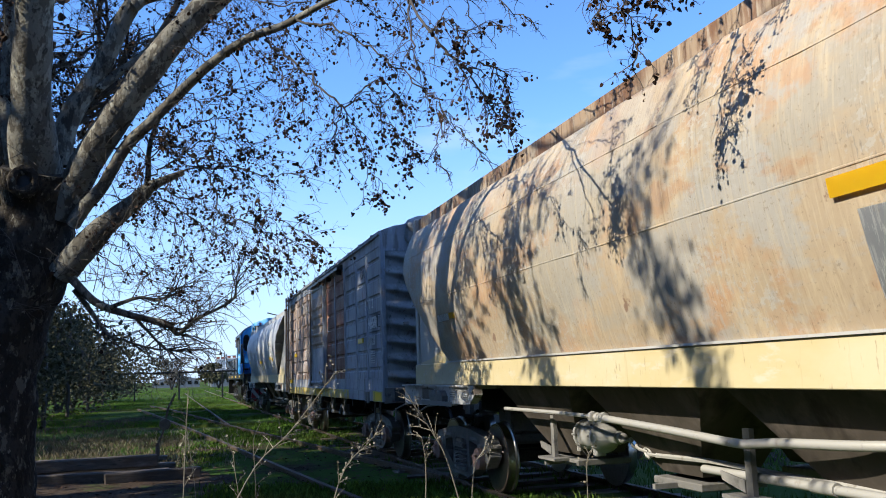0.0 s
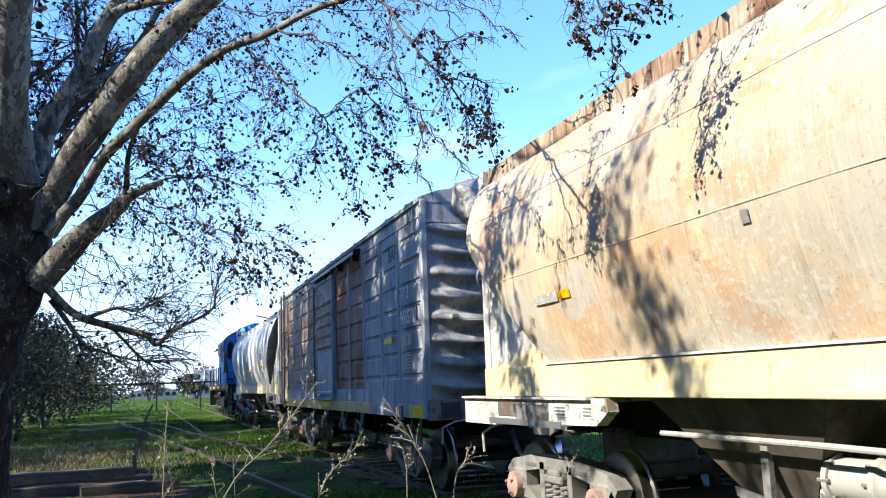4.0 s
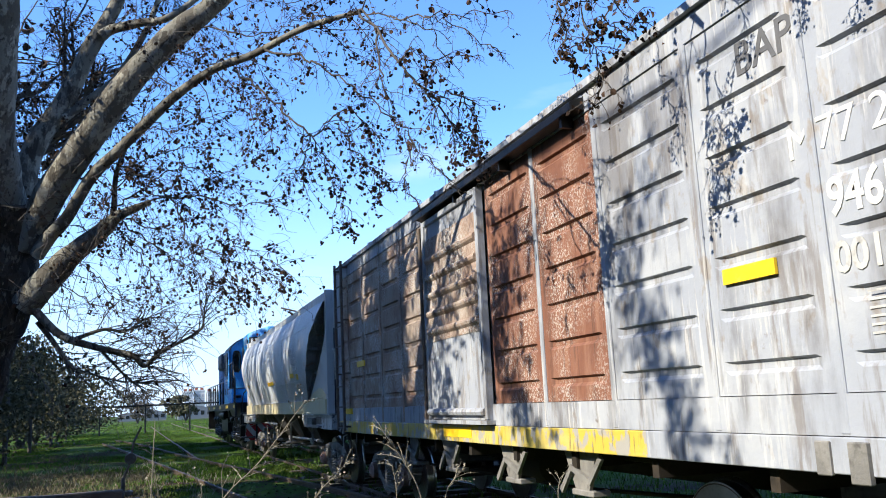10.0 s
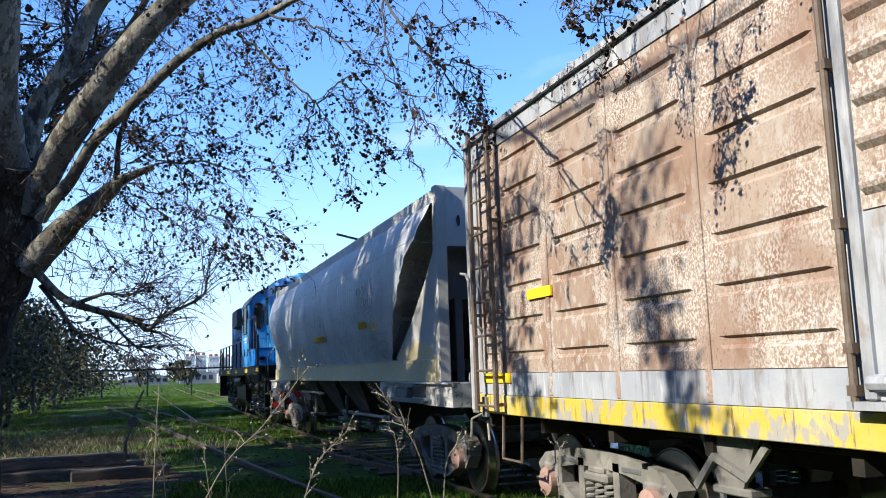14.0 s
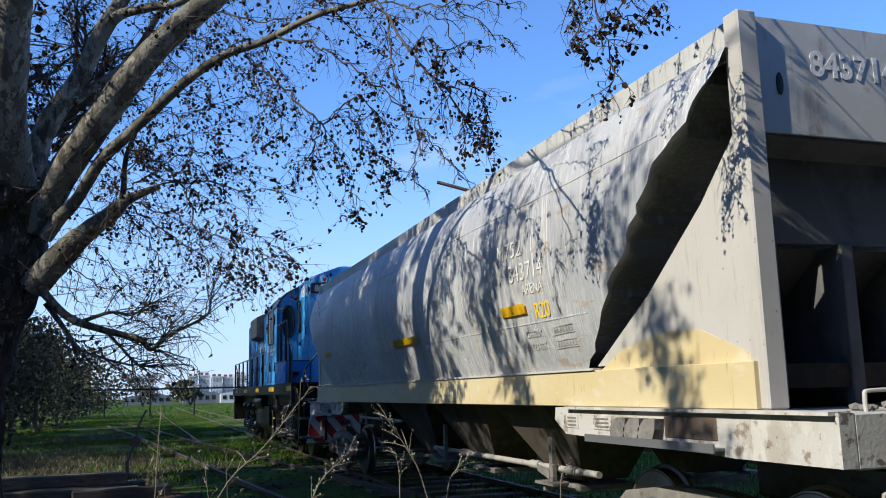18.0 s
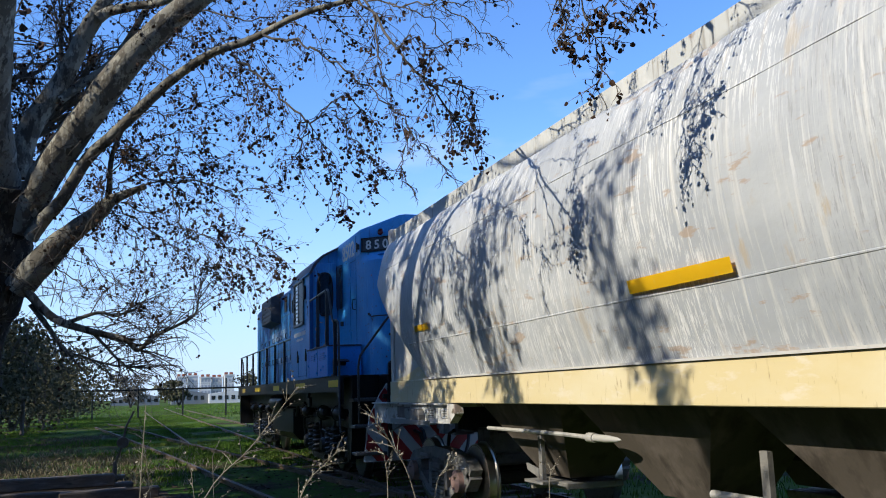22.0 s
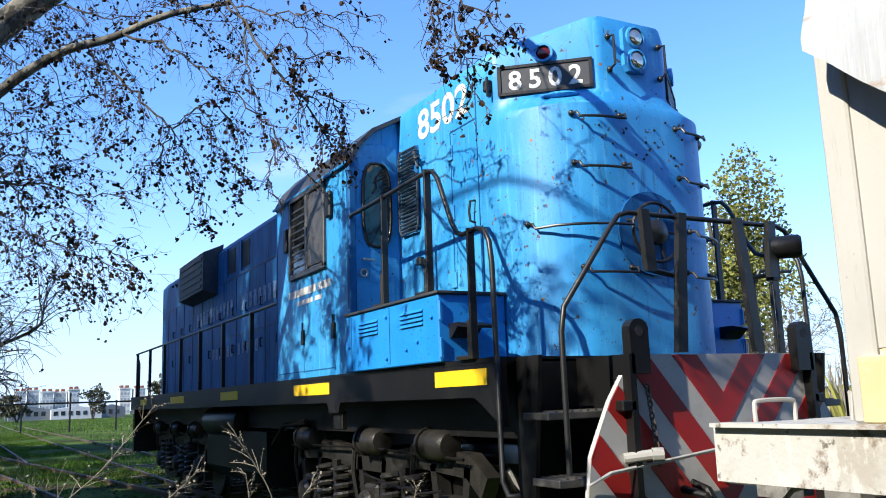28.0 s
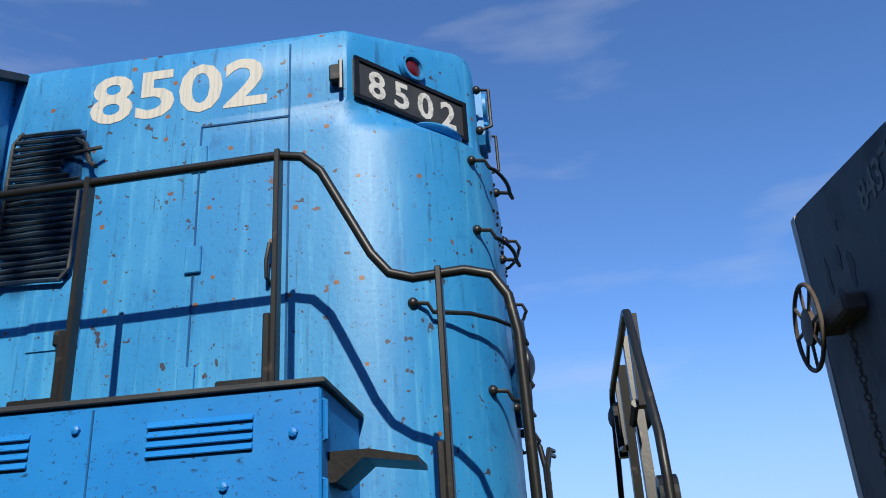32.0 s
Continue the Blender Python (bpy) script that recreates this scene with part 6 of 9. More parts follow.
def loco_bogie(w, yc, gaps, r=0.5):
    ax = [yc + g for g in gaps]
    for s in (-1, 1):
        x0, x1 = s * 1.02, s * 1.15
        bm = bmesh.new()
        ribbon(bm, [(ax[0] - 0.55, 0.80), (ax[0] - 0.3, 0.96), (ax[0] + 0.5, 1.0), (ax[1] - 0.4, 0.92), (ax[1] + 0.4, 0.92), (ax[2] - 0.5, 1.0), (ax[2] + 0.3, 0.96), (ax[2] + 0.55, 0.80)], 0.2, x0, x1)
        for a in ax:
            for u in (-0.24, 0.24):
                ribbon(bm, [(a + u * 1.25, 0.95), (a + u, 0.62), (a + u * 0.95, 0.28)], 0.10, x0, x1)
        for a, b in zip(ax, ax[1:]):
            ribbon(bm, [(a + 0.25, 0.30), (a + 0.45, 0.24), (b - 0.45, 0.24), (b - 0.25, 0.30)], 0.1, x0, x1)
        fr = part("truck_frame", bm, M_GREASE, w, "greasy cast truck frame")
        for a in ax:
            bm = bmesh.new()
            box(bm, s * 1.0, s * 1.18, a - 0.17, a + 0.17, r - 0.18, r + 0.2, 0.03)
            lathe(bm, [(0.02, s * 1.28), (0.12, s * 1.27), (0.15, s * 1.22), (0.15, s * 1.15)], Matrix.Translation((0, a, r)), 16)
            part("axle_box", bm, M_GREASE, fr)
        for a, b in zip(ax, ax[1:]):
            for u in (0.36, 0.64):
                bm = bmesh.new()
                coil(bm, s * 1.17, a + (b - a) * u, 0.33, 0.86, 0.11, 0.03, 6)
                part("coil_spring", bm, M_GREASE, fr, "greasy coil spring")
            bm = bmesh.new()
            m_ = (a + b) / 2
            prism(bm, [(m_ - 0.07, 0.9), (m_ + 0.07, 0.9), (m_ + 0.03, 0.6), (m_ + 0.1, 0.3), (m_ - 0.1, 0.3), (m_ - 0.03, 0.6)], "x", s * 1.13, s * 1.2)
            part("equaliser_hanger", bm, M_GREASE, fr)
        for a in (ax[0] + 0.1, ax[1] - 0.15, ax[2] - 0.1):
            bm = bmesh.new()
            lathe(bm, [(0.02, -0.24), (0.1, -0.23), (0.13, -0.17), (0.13, 0.12), (0.15, 0.12), (0.15, 0.16), (0.08, 0.2), (0.035, 0.32), (0.02, 0.33)], Matrix.Translation((s * 1.2, a, 1.12)) @ Matrix.Rotation(radians(90), 4, "Z"), 18)
            part("brake_cylinder", bm, M_GREASE, fr, "", True)
            bm = bmesh.new()
            tube(bm, [(s * 1.2, a + 0.25, 1.12), (s * 1.2, a + 0.45, 1.1), (s * 1.2, a + 0.5, 0.8), (s * 1.15, a + 0.48, 0.45)], 0.025, 6)
            part("brake_lever", bm, M_GREASE, fr)
        bm = bmesh.new()
        tube(bm, [(s * 1.24, ax[0] - 0.4, 1.02), (s * 1.24, ax[1], 1.06), (s * 1.24, ax[2] + 0.4, 1.02)], 0.014, 6)
        tube(bm, [(s * 1.22, ax[0], 0.75), (s * 1.26, ax[0] + 0.4, 0.7), (s * 1.24, ax[1], 0.8)], 0.012, 6)
        part("sand_pipe", bm, M_BLACK, fr)
    bm = bmesh.new()
    box(bm, -1.0, 1.0, ax[0] - 0.3, ax[2] + 0.3, 0.62, 0.95)
    part("truck_bolster", bm, M_BLACK, w)
    for a in ax:
        wheelset(w, a, r, "", 0.09)


def locomotive(y0):
    w = thing("locomotive", XC, y0, 0, "faded blue diesel locomotive with black frame and red-white striped pilot", "locomotive", "rolling train")
    ROLLERS.append((w, y0))
    # frame and deck
    bm = bmesh.new()
    box(bm, -1.56, 1.56, 0.02, 15.35, 1.735, 1.77)
    box(bm, -1.2, 1.2, 0.1, 15.2, 1.2, 1.735)
    part("deck", bm, M_BLACK, w)
    for s in (-1, 1):
        bm = bmesh.new()
        prism(bm, [(0.0, 1.765), (15.35, 1.765), (15.35, 1.50), (4.9, 1.50), (3.25, 1.50), (3.2, 1.40), (2.95, 1.40), (2.9, 1.50), (0.35, 1.50), (0.0, 1.30)], "x", s * 1.50, s * 1.555)
        part("side_sill", bm, M_BLACK, w, "grimy black frame sill")
        for a, b in ((0.17, 0.93), (3.18, 4.25), (6.56, 7.46), (9.9, 11.0), (13.4, 14.1)):
            tape(w, a, b, 1.585, 1.70, s * 1.557)
        bm = bmesh.new()
        box(bm, s * 1.46, s * 1.52, 2.95, 3.18, 1.24, 1.42, 0.01)
        part("sill_bracket", bm, M_BLACK, w)
    # short hood
    bm = bmesh.new()
    zs = [1.77, 2.3, 2.9, 3.4, 3.70, 3.76, 3.80, 3.86, 3.90, 3.93, 4.1, 4.32, 4.36]
    rings = []
    for z in zs:
        half = nose_plan(z)
        inset = 0.0 if z < 4.33 else 0.02
        full = half + [(-x, y) for x, y in half[-2::-1]]
        rise = 0.0 if z < 4.2 else 0.19 * (z - 4.2) / 0.16
        rings.append([bm.verts.new((x * (1 - inset), y + inset * (y < 2.0), z + rise * min(1, (1 - abs(x)) / 0.6))) for x, y in full])
    for a, b in zip(rings, rings[1:]):
        for i in range(len(a) - 1):
            bm.faces.new((a[i], a[i + 1], b[i + 1], b[i]))
    top = rings[-1]
    n = len(top)
    crown = [bm.verts.new((v.co.x * 0.55, v.co.y * 0.8 + 0.5, v.co.z + 0.02)) for v in top]
    for i in range(n - 1):
        bm.faces.new((top[i], top[i + 1], crown[i + 1], crown[i]))
    bm.faces.new(crown)
    hood = part("short_hood", bm, M_BLUE, w, "rounded blue short hood with rust spots", True)
    # number boards on the chamfers
    for s in (-1, 1):
        c = Vector((s * 0.68, 0.50, 0))
        u = Vector((0.753, -0.659, 0)) if s < 0 else Vector((0.753, 0.659, 0))
        nrm = Vector((-0.659, -0.753, 0)) if s < 0 else Vector((0.659, -0.753, 0))

        def slab(bm, hw, z0, z1, d0, d1, r=0.0):
            vs = box(bm, -hw, hw, -d1, -d0, z0, z1, r)
            m = Matrix.Translation(c) @ Matrix(((u.x, -nrm.x, 0, 0), (u.y, -nrm.y, 0, 0), (0, 0, 1, 0), (0, 0, 0, 1)))
            return m
        bm = bmesh.new()
        m = slab(bm, 0.39, 3.945, 4.185, -0.01, 0.012, 0.01)
        bm.transform(m)
        nb = part("number_board", bm, M_ROOFDARK, w, "black number board")
        bm = bmesh.new()
        for a in (-0.375, 0.375):
            box(bm, a - 0.014, a + 0.014, -0.022, -0.008, 3.945, 4.185)
        for z in (3.95, 4.18):
            box(bm, -0.389, 0.389, -0.022, -0.008, z - 0.012, z + 0.012)
        bm.transform(m)
        part("board_frame", bm, M_BLACK, nb)
        if s < 0:
            for k, ch in enumerate("8502"):
                p = c + u * (-0.30 + 0.165 * k) + nrm * 0.014
                writing("digit", ch, 0.225, on_front(p.x, p.y, 3.985, -41.2), M_WHITE, nb, "white digit", 1.0)
        bm = bmesh.new()
        q = (c + nrm * 0.01 + Vector((0, 0, 4.27)))
        mm = Matrix.Translation(q) @ nrm.to_track_quat("X", "Z").to_matrix().to_4x4()
        lathe(bm, [(0.065, -0.01), (0.085, 0.0), (0.08, 0.03), (0.062, 0.03), (0.058, 0.005)], mm, 24)
        cl = part("class_light", bm, M_BLUE, w, "", True)
        bm = bmesh.new()
        lathe(bm, [(0.01, 0.02), (0.04, 0.016), (0.06, 0.004), (0.06, -0.01)], mm, 20)
        part("lens", bm, M_REDLENS, cl, "dark red lamp lens", True)
        # lamp visor on the ledge
        bm = bmesh.new()
        bmesh.ops.create_uvsphere(bm, u_segments=20, v_segments=8, radius=1)
        q = c + nrm * 0.06 + u * 0.12 + Vector((0, 0, 3.872))
        bm.transform(Matrix.Translation(q) @ Matrix(((u.x, -nrm.x, 0, 0), (u.y, -nrm.y, 0, 0), (0, 0, 1, 0), (0, 0, 0, 1))) @ Matrix.Diagonal((0.16, 0.085, 0.03, 1)))
        part("board_lamp", bm, M_BLUE, w, "shallow lamp cover below the number board", True)
        bm = bmesh.new()
        box(bm, -0.12, 0.12, -0.10, -0.02, 3.825, 3.845, 0.006)
        bm.transform(Matrix.Translation(c + u * 0.12) @ Matrix(((u.x, -nrm.x, 0, 0), (u.y, -nrm.y, 0, 0), (0, 0, 1, 0), (0, 0, 0, 1))))
        part("lamp_shadow_plate", bm, M_BLACK, w)
        # marker bracket on the hood side
        bm = bmesh.new()
        box(bm, s * 1.0, s * 1.06, 0.80, 0.86, 4.0, 4.1, 0.008)
        tube(bm, [(s * 1.05, 0.80, 3.95), (s * 1.05, 0.80, 4.12)], 0.012, 6)
        part("flag_bracket", bm, M_RAILBLACK, w)
    # headlights
    bm = bmesh.new()
    prism(bm, [(-0.09, 4.09), (-0.125, 4.14), (-0.125, 4.45), (-0.09, 4.48), (0.09, 4.48), (0.125, 4.45), (0.125, 4.14), (0.09, 4.09)], "y", 0.15, 0.2)
    hp = part("headlight_panel", bm, M_BLUE, w)
    for z in (4.39, 4.19):
        bm = bmesh.new()
        mm = Matrix.Translation((0, 0.15, z)) @ Vector((0, -1, 0)).to_track_quat("X", "Z").to_matrix().to_4x4()
        lathe(bm, [(0.08, -0.02), (0.098, 0.0), (0.095, 0.02), (0.08, 0.025), (0.078, 0.01)], mm, 28)
        hl = part("headlight", bm, M_BLUE, w, "", True)
        bm = bmesh.new()
        lathe(bm, [(0.005, 0.035), (0.04, 0.03), (0.07, 0.018), (0.079, 0.005), (0.079, -0.01)], mm, 24)
        part("lens", bm, M_LENS, hl, "clear headlight lens", True)
    for x in (-0.27, 0.27):
        grab_bar(w, [(x, 0.17, 4.36), (x, 0.10, 4.35), (x, 0.10, 4.10), (x, 0.17, 4.08)], M_RAILBLACK)
    # rungs on the nose
    for z, a, b in ((3.64, -0.66, -0.26), (3.24, -0.66, -0.24), (2.79, -0.92, -0.26), (2.42, -0.64, -0.24), (3.60, 0.33, 0.68), (3.18, 0.33, 0.68), (2.74, 0.40, 0.85), (2.40, 0.33, 0.68)):
        n_ = 6
        pts = []
        for i in range(n_ + 1):
            x = a + (b - a) * i / n_
            y = nose_xy(x)
            out_ = 0.0 if i in (0, n_) else 0.09
            pts.append(Vector((x * (1 + out_ * 0.4), y - out_, z)))
        pts = [pts[0] + Vector((0, -0.01, 0.03)), pts[0] + Vector((0, -0.08, 0.02)), pts[0] + Vector((0.01, -0.10, -0.02))] + [p + Vector((0, 0, -0.02)) for p in pts[1:-1]] + [pts[-1] + Vector((-0.01, -0.1, -0.02)), pts[-1] + Vector((0, -0.08, 0.02)), pts[-1] + Vector((0, -0.01, 0.03))]
        grab_bar(w, pts, M_RAILBLACK)
    # bolt heads on the nose
    for k in range(26):
        x = random.uniform(-0.5, 0.5)
        z = random.uniform(3.3, 3.74)
        bm = bmesh.new()
        mm = Matrix.Translation((x, nose_xy(x), z)) @ Vector((0, -1, 0)).to_track_quat("X", "Z").to_matrix().to_4x4()
        lathe(bm, [(0.004, 0.012), (0.01, 0.008), (0.011, -0.005)], mm, 6)
        part("bolt", bm, M_RAILBLACK, w)
    # hand brake recess
    bm = bmesh.new()
    mm = Matrix.Translation((-0.02, 0.115, 2.73)) @ Vector((0, -1, 0)).to_track_quat("X", "Z").to_matrix().to_4x4()
    lathe(bm, [(0.31, -0.02), (0.335, -0.02), (0.335, 0.022), (0.315, 0.022)], mm, 36)
    rec = part("brake_recess", bm, M_HOODBLUE, w, "", True)
    # near-black disc on the nose stands for the shade in the recess
    bm = bmesh.new()
    lathe(bm, [(0.01, 0.006), (0.32, 0.006), (0.32, -0.01)], mm, 32)
    part("recess_shade_disc", bm, M_DARK, rec)
    bm = bmesh.new()
    spoked_wheel(bm, (-0.02, 0.045, 2.73), 0.235, "y", 5, 0.014)
    part("hand_brake_wheel", bm, M_RAILBLACK, rec, "black hand brake wheel", True)
    # hood side: doors, handle, broken grille, running number
    for s in (-1, 1):
        seam_line(w, [(s * 1.0, 1.08, 1.8), (s * 1.0, 1.08, 4.3)], M_HOODBLUE)
        seam_line(w, [(s * 1.0, 1.54, 2.32), (s * 1.0, 1.54, 3.86)], M_HOODBLUE)
        seam_line(w, [(s * 1.0, 1.08, 3.86), (s * 1.0, 1.54, 3.86)], M_HOODBLUE)
        grab_bar(w, [(s * 1.0, 1.15, 3.15), (s * 1.05, 1.15, 3.14), (s * 1.06, 1.16, 3.05), (s * 1.05, 1.16, 2.97), (s * 1.0, 1.16, 2.96)], M_RAILBLACK, False)
        bm = bmesh.new()
        box(bm, s * 1.0, s * 1.006, 2.17, 2.53, 3.1, 3.93)
        gr = part("grille", bm, M_HOODBLUE, w, "bent louvred grille with a torn corner")

        def grille_span(z):
            """The slats' ends at height z: rounded corners, torn at the upper front."""
            r_ = 0.09
            c_ = max(0, z - (3.95 - r_), (3.07 + r_) - z)
            cut = r_ - math.sqrt(max(0, r_ * r_ - c_ * c_))
            torn = 0.13 * max(0, 1 - abs(z - 3.72) / 0.09)
            return 2.155 + cut + torn, 2.55 - cut
        z = 3.09
        while z < 3.94:
            ya, yb = grille_span(z)
            ya += random.uniform(0, 0.012)
            bm = bmesh.new()
            rows = [[bm.verts.new((s * (1.03 + 0.016 * math.cos(t_)), yy, z + 0.011 * math.sin(t_) + 0.006 * math.sin(9 * yy + z * 30))) for t_ in (math.pi * 2 * i / 6 for i in range(6))] for yy in (ya, (ya + yb) / 2, yb)]
            for r0_, r1_ in zip(rows, rows[1:]):
                for i in range(6):
                    bm.faces.new((r0_[i], r0_[(i + 1) % 6], r1_[(i + 1) % 6], r1_[i]))
            bm.faces.new(rows[0])
            bm.faces.new(rows[-1])
            part("grille_slat", bm, M_GALVBLUE, gr, "", True)
            z += 0.036
        bm = bmesh.new()
        tube(bm, [(s * 1.035, grille_span(z_)[0], z_) for z_ in np.linspace(3.08, 3.6, 10)], 0.01, 6)
        part("grille_frame", bm, M_ROOFDARK, gr)
        bm = bmesh.new()
        tube(bm, [(s * 1.035, grille_span(z_)[1], z_) for z_ in np.linspace(3.08, 3.94, 14)], 0.012, 6)
        part("grille_frame", bm, M_ROOFDARK, gr)
        bm = bmesh.new()
        tube(bm, [(s * 1.04, 2.2, 3.86), (s * 1.07, 2.12, 3.8), (s * 1.06, 2.1, 3.7), (s * 1.08, 2.05, 3.66)], 0.014, 6)
        tube(bm, [(s * 1.04, 2.2, 3.78), (s * 1.08, 2.1, 3.76), (s * 1.06, 2.04, 3.78)], 0.011, 6)
        part("torn_strip", bm, M_ROOFDARK, gr, "twisted torn grille strip")
        bm = bmesh.new()
        box(bm, s * 1.0, s * 1.008, 2.08, 2.34, 2.74, 3.02)
        part("access_plate", bm, M_BLUE, w)
        bm = bmesh.new()
        box(bm, s * 1.0, s * 1.06, 2.1, 2.18, 2.74, 2.82, 0.01)
        part("latch", bm, M_RAILBLACK, w)
        for z in (2.45, 3.05, 3.6):
            bm = bmesh.new()
            box(bm, s * 1.0, s * 1.018, 1.5, 1.58, z, z + 0.14, 0.004)
            part("hinge", bm, M_BLUE, w)
    writing("running_number", "8502", 0.40, on_side(-1.001, 2.17, 3.965), M_DIGIT, w, "worn white running number", 1.22)
    # cab
    prof = [(-1.56, 1.77), (-1.56, 3.80), (-1.47, 3.98), (-1.30, 4.16), (-1.0, 4.32), (-0.5, 4.43), (0, 4.46), (0.5, 4.43), (1.0, 4.32), (1.30, 4.16), (1.47, 3.98), (1.56, 3.80), (1.56, 1.77)]
    bm = bmesh.new()
    prism(bm, prof, "y", 2.62, 4.85)
    part("cab_body", bm, M_BLUE, w, "bright blue cab with curved roof")
    bm = bmesh.new()
    up = [(x * 1.012, z + 0.012) for x, z in prof[1:-1]]
    lo = [(x * 0.99, z - 0.02) for x, z in prof[1:-1]]
    prism(bm, up + lo[::-1], "y", 2.55, 4.9)
    part("cab_roof", bm, M_ROOFDARK, w, "sooty dark cab roof")
    bm = bmesh.new()
    tube(bm, [(-1.585, 2.55, 3.80), (-1.585, 4.9, 3.80)], 0.018, 6)
    part("rain_gutter", bm, M_BLUE, w)
    for s in (-1, 1):
        x = s * 1.56
        bm = bmesh.new()
        box(bm, x - s * 0.02, x + s * 0.012, 3.23, 4.30, 2.92, 3.74)
        cw = part("cab_window", bm, M_GLASS, w, "sliding cab window with dusty mesh")
        bm = bmesh.new()
        for a, b, z0, z1 in ((3.20, 3.26, 2.88, 3.78), (4.26, 4.32, 2.88, 3.78), (3.2, 4.32, 2.86, 2.92), (3.2, 4.32, 3.74, 3.80), (3.72, 3.78, 2.9, 3.76)):
            box(bm, x, x + s * 0.035, a, b, z0, z1, 0.005)
        part("window_frame", bm, M_ALU, cw)
        bm = bmesh.new()
        box(bm, x + s * 0.014, x + s * 0.026, 3.28, 3.72, 2.94, 3.72)
        part("window_screen", bm, M_ALU, cw, "dusty wire mesh screen")
        for k in range(9):
            bm = bmesh.new()
            box(bm, x + s * 0.012, x + s * 0.02, 3.80, 4.25, 2.98 + 0.08 * k, 3.0 + 0.08 * k)
            part("window_bar", bm, M_ALU, cw)
        bm = bmesh.new()
        box(bm, x, x + s * 0.05, 3.0, 3.12, 3.35, 3.62, 0.015)
        part("cab_mirror", bm, M_BLACK, w)
        bm = bmesh.new()
        box(bm, x, x + s * 0.05, 4.36, 4.46, 3.2, 3.48, 0.015)
        part("cab_mirror", bm, M_BLACK, w)
        # lower cab door outline and hinges
        for pts in ([(x, 3.0, 1.82), (x, 3.0, 2.36)], [(x, 3.9, 1.82), (x, 3.9, 2.25)], [(x, 3.0, 1.84), (x, 4.75, 1.84)], [(x, 2.64, 1.9), (x, 2.64, 3.7)], [(x, 4.83, 1.8), (x, 4.83, 3.78)]):
            seam_line(w, pts, M_HOODBLUE)
        for yy in (3.0, 3.9):
            bm = bmesh.new()
            box(bm, x, x + s * 0.03, yy - 0.03, yy + 0.03, 2.12, 2.28, 0.005)
            tube(bm, [(x + s * 0.02, yy, 2.28), (x + s * 0.02, yy, 2.36)], 0.01, 6)
            part("hinge", bm, M_BLACK, w)
        # operator's name as plain bars
        for a, b, z0, z1 in ((3.52, 4.40, 2.66, 2.74), (3.10, 3.46, 2.66, 2.74), (3.62, 4.1, 2.56, 2.61), (3.36, 3.55, 2.56, 2.61)):
            bm = bmesh.new()
            box(bm, x, x + s * 0.003, a, b, z0, z1)
            part("name_bar", bm, M_WHITE, w, "white lettering bar")
        # front wall door
        bm = bmesh.new()
        box(bm, s * 1.03, s * 1.50, 2.595, 2.625, 1.84, 4.02, 0.01)
        cd = part("cab_door", bm, M_BLUE, w, "blue front cab door")
        bm = bmesh.new()
        pts = [(s * (1.265 + 0.15 * math.copysign(abs(math.cos(a)) ** 0.6, math.cos(a))), 3.40 + 0.42 * math.copysign(abs(math.sin(a)) ** 0.7, math.sin(a))) for a in (2 * math.pi * i / 28 for i in range(28))]
        prism(bm, pts, "y", 2.58, 2.60)
        part("door_window", bm, M_GLASS, cd, "dark rounded door window")
        bm = bmesh.new()
        tube(bm, [(p[0], 2.582, p[1]) for p in pts + pts[:1]], 0.016, 6)
        part("window_rubber", bm, M_BLACK, cd)
        bm = bmesh.new()
        tube(bm, [(s * 1.42, 2.59, 2.85), (s * 1.42, 2.54, 2.85), (s * 1.33, 2.54, 2.84)], 0.012, 6)
        part("door_handle", bm, M_PIPE, cd)
        bm = bmesh.new()
        ring(bm, (s * 1.42, 2.575, 2.72), (0, 1, 0), 0.035, 0.01, 16, 6)
        part("lock_ring", bm, M_PIPE, cd)
        bm = bmesh.new()
        box(bm, s * 1.50, s * 1.57, 2.56, 2.63, 2.30, 3.84, 0.008)
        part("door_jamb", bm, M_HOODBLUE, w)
        # locker beside the short hood
        bm = bmesh.new()
        box(bm, s * 1.01, s * 1.61, 0.75, 2.6, 1.772, 2.29, 0.008)
        lk = part("battery_locker", bm, M_DEEPBLUE, w, "deep blue battery locker")
        bm = bmesh.new()
        box(bm, s * 1.0, s * 1.63, 0.73, 2.61, 2.29, 2.312, 0.004)
        part("locker_lid", bm, M_ROOFDARK, lk)
        if s < 0:
            louvre_set(lk, -1.61, 1.0, 1.40, 2.07, 4, 0.035, M_DEEPBLUE)
            louvre_set(lk, -1.61, 1.86, 2.26, 2.07, 4, 0.035, M_DEEPBLUE)
        seam_line(lk, [(s * 1.611, 1.62, 1.8), (s * 1.611, 1.62, 2.27)], M_HOODBLUE, 0.005)
        seam_line(lk, [(s * 1.611, 2.45, 1.8), (s * 1.611, 2.45, 2.27)], M_HOODBLUE, 0.005)
        for yy, z in ((1.68, 2.2), (1.68, 1.85), (1.1, 1.95), (0.85, 2.12), (2.5, 2.0), (1.3, 1.9)):
            bm = bmesh.new()
            lathe(bm, [(0.005, s * 0.02), (0.016, s * 0.016), (0.018, 0)], Matrix.Translation((s * 1.61, yy, z)), 8)
            part("latch", bm, M_DEEPBLUE, lk)
        for z in (1.88, 2.16):
            bm = bmesh.new()
            tube(bm, [(s * 1.6, 0.745, z - 0.07), (s * 1.6, 0.735, z - 0.07), (s * 1.6, 0.735, z + 0.07), (s * 1.6, 0.745, z + 0.07)], 0.01, 6)
            part("hinge", bm, M_DEEPBLUE, lk)
        bm = bmesh.new()
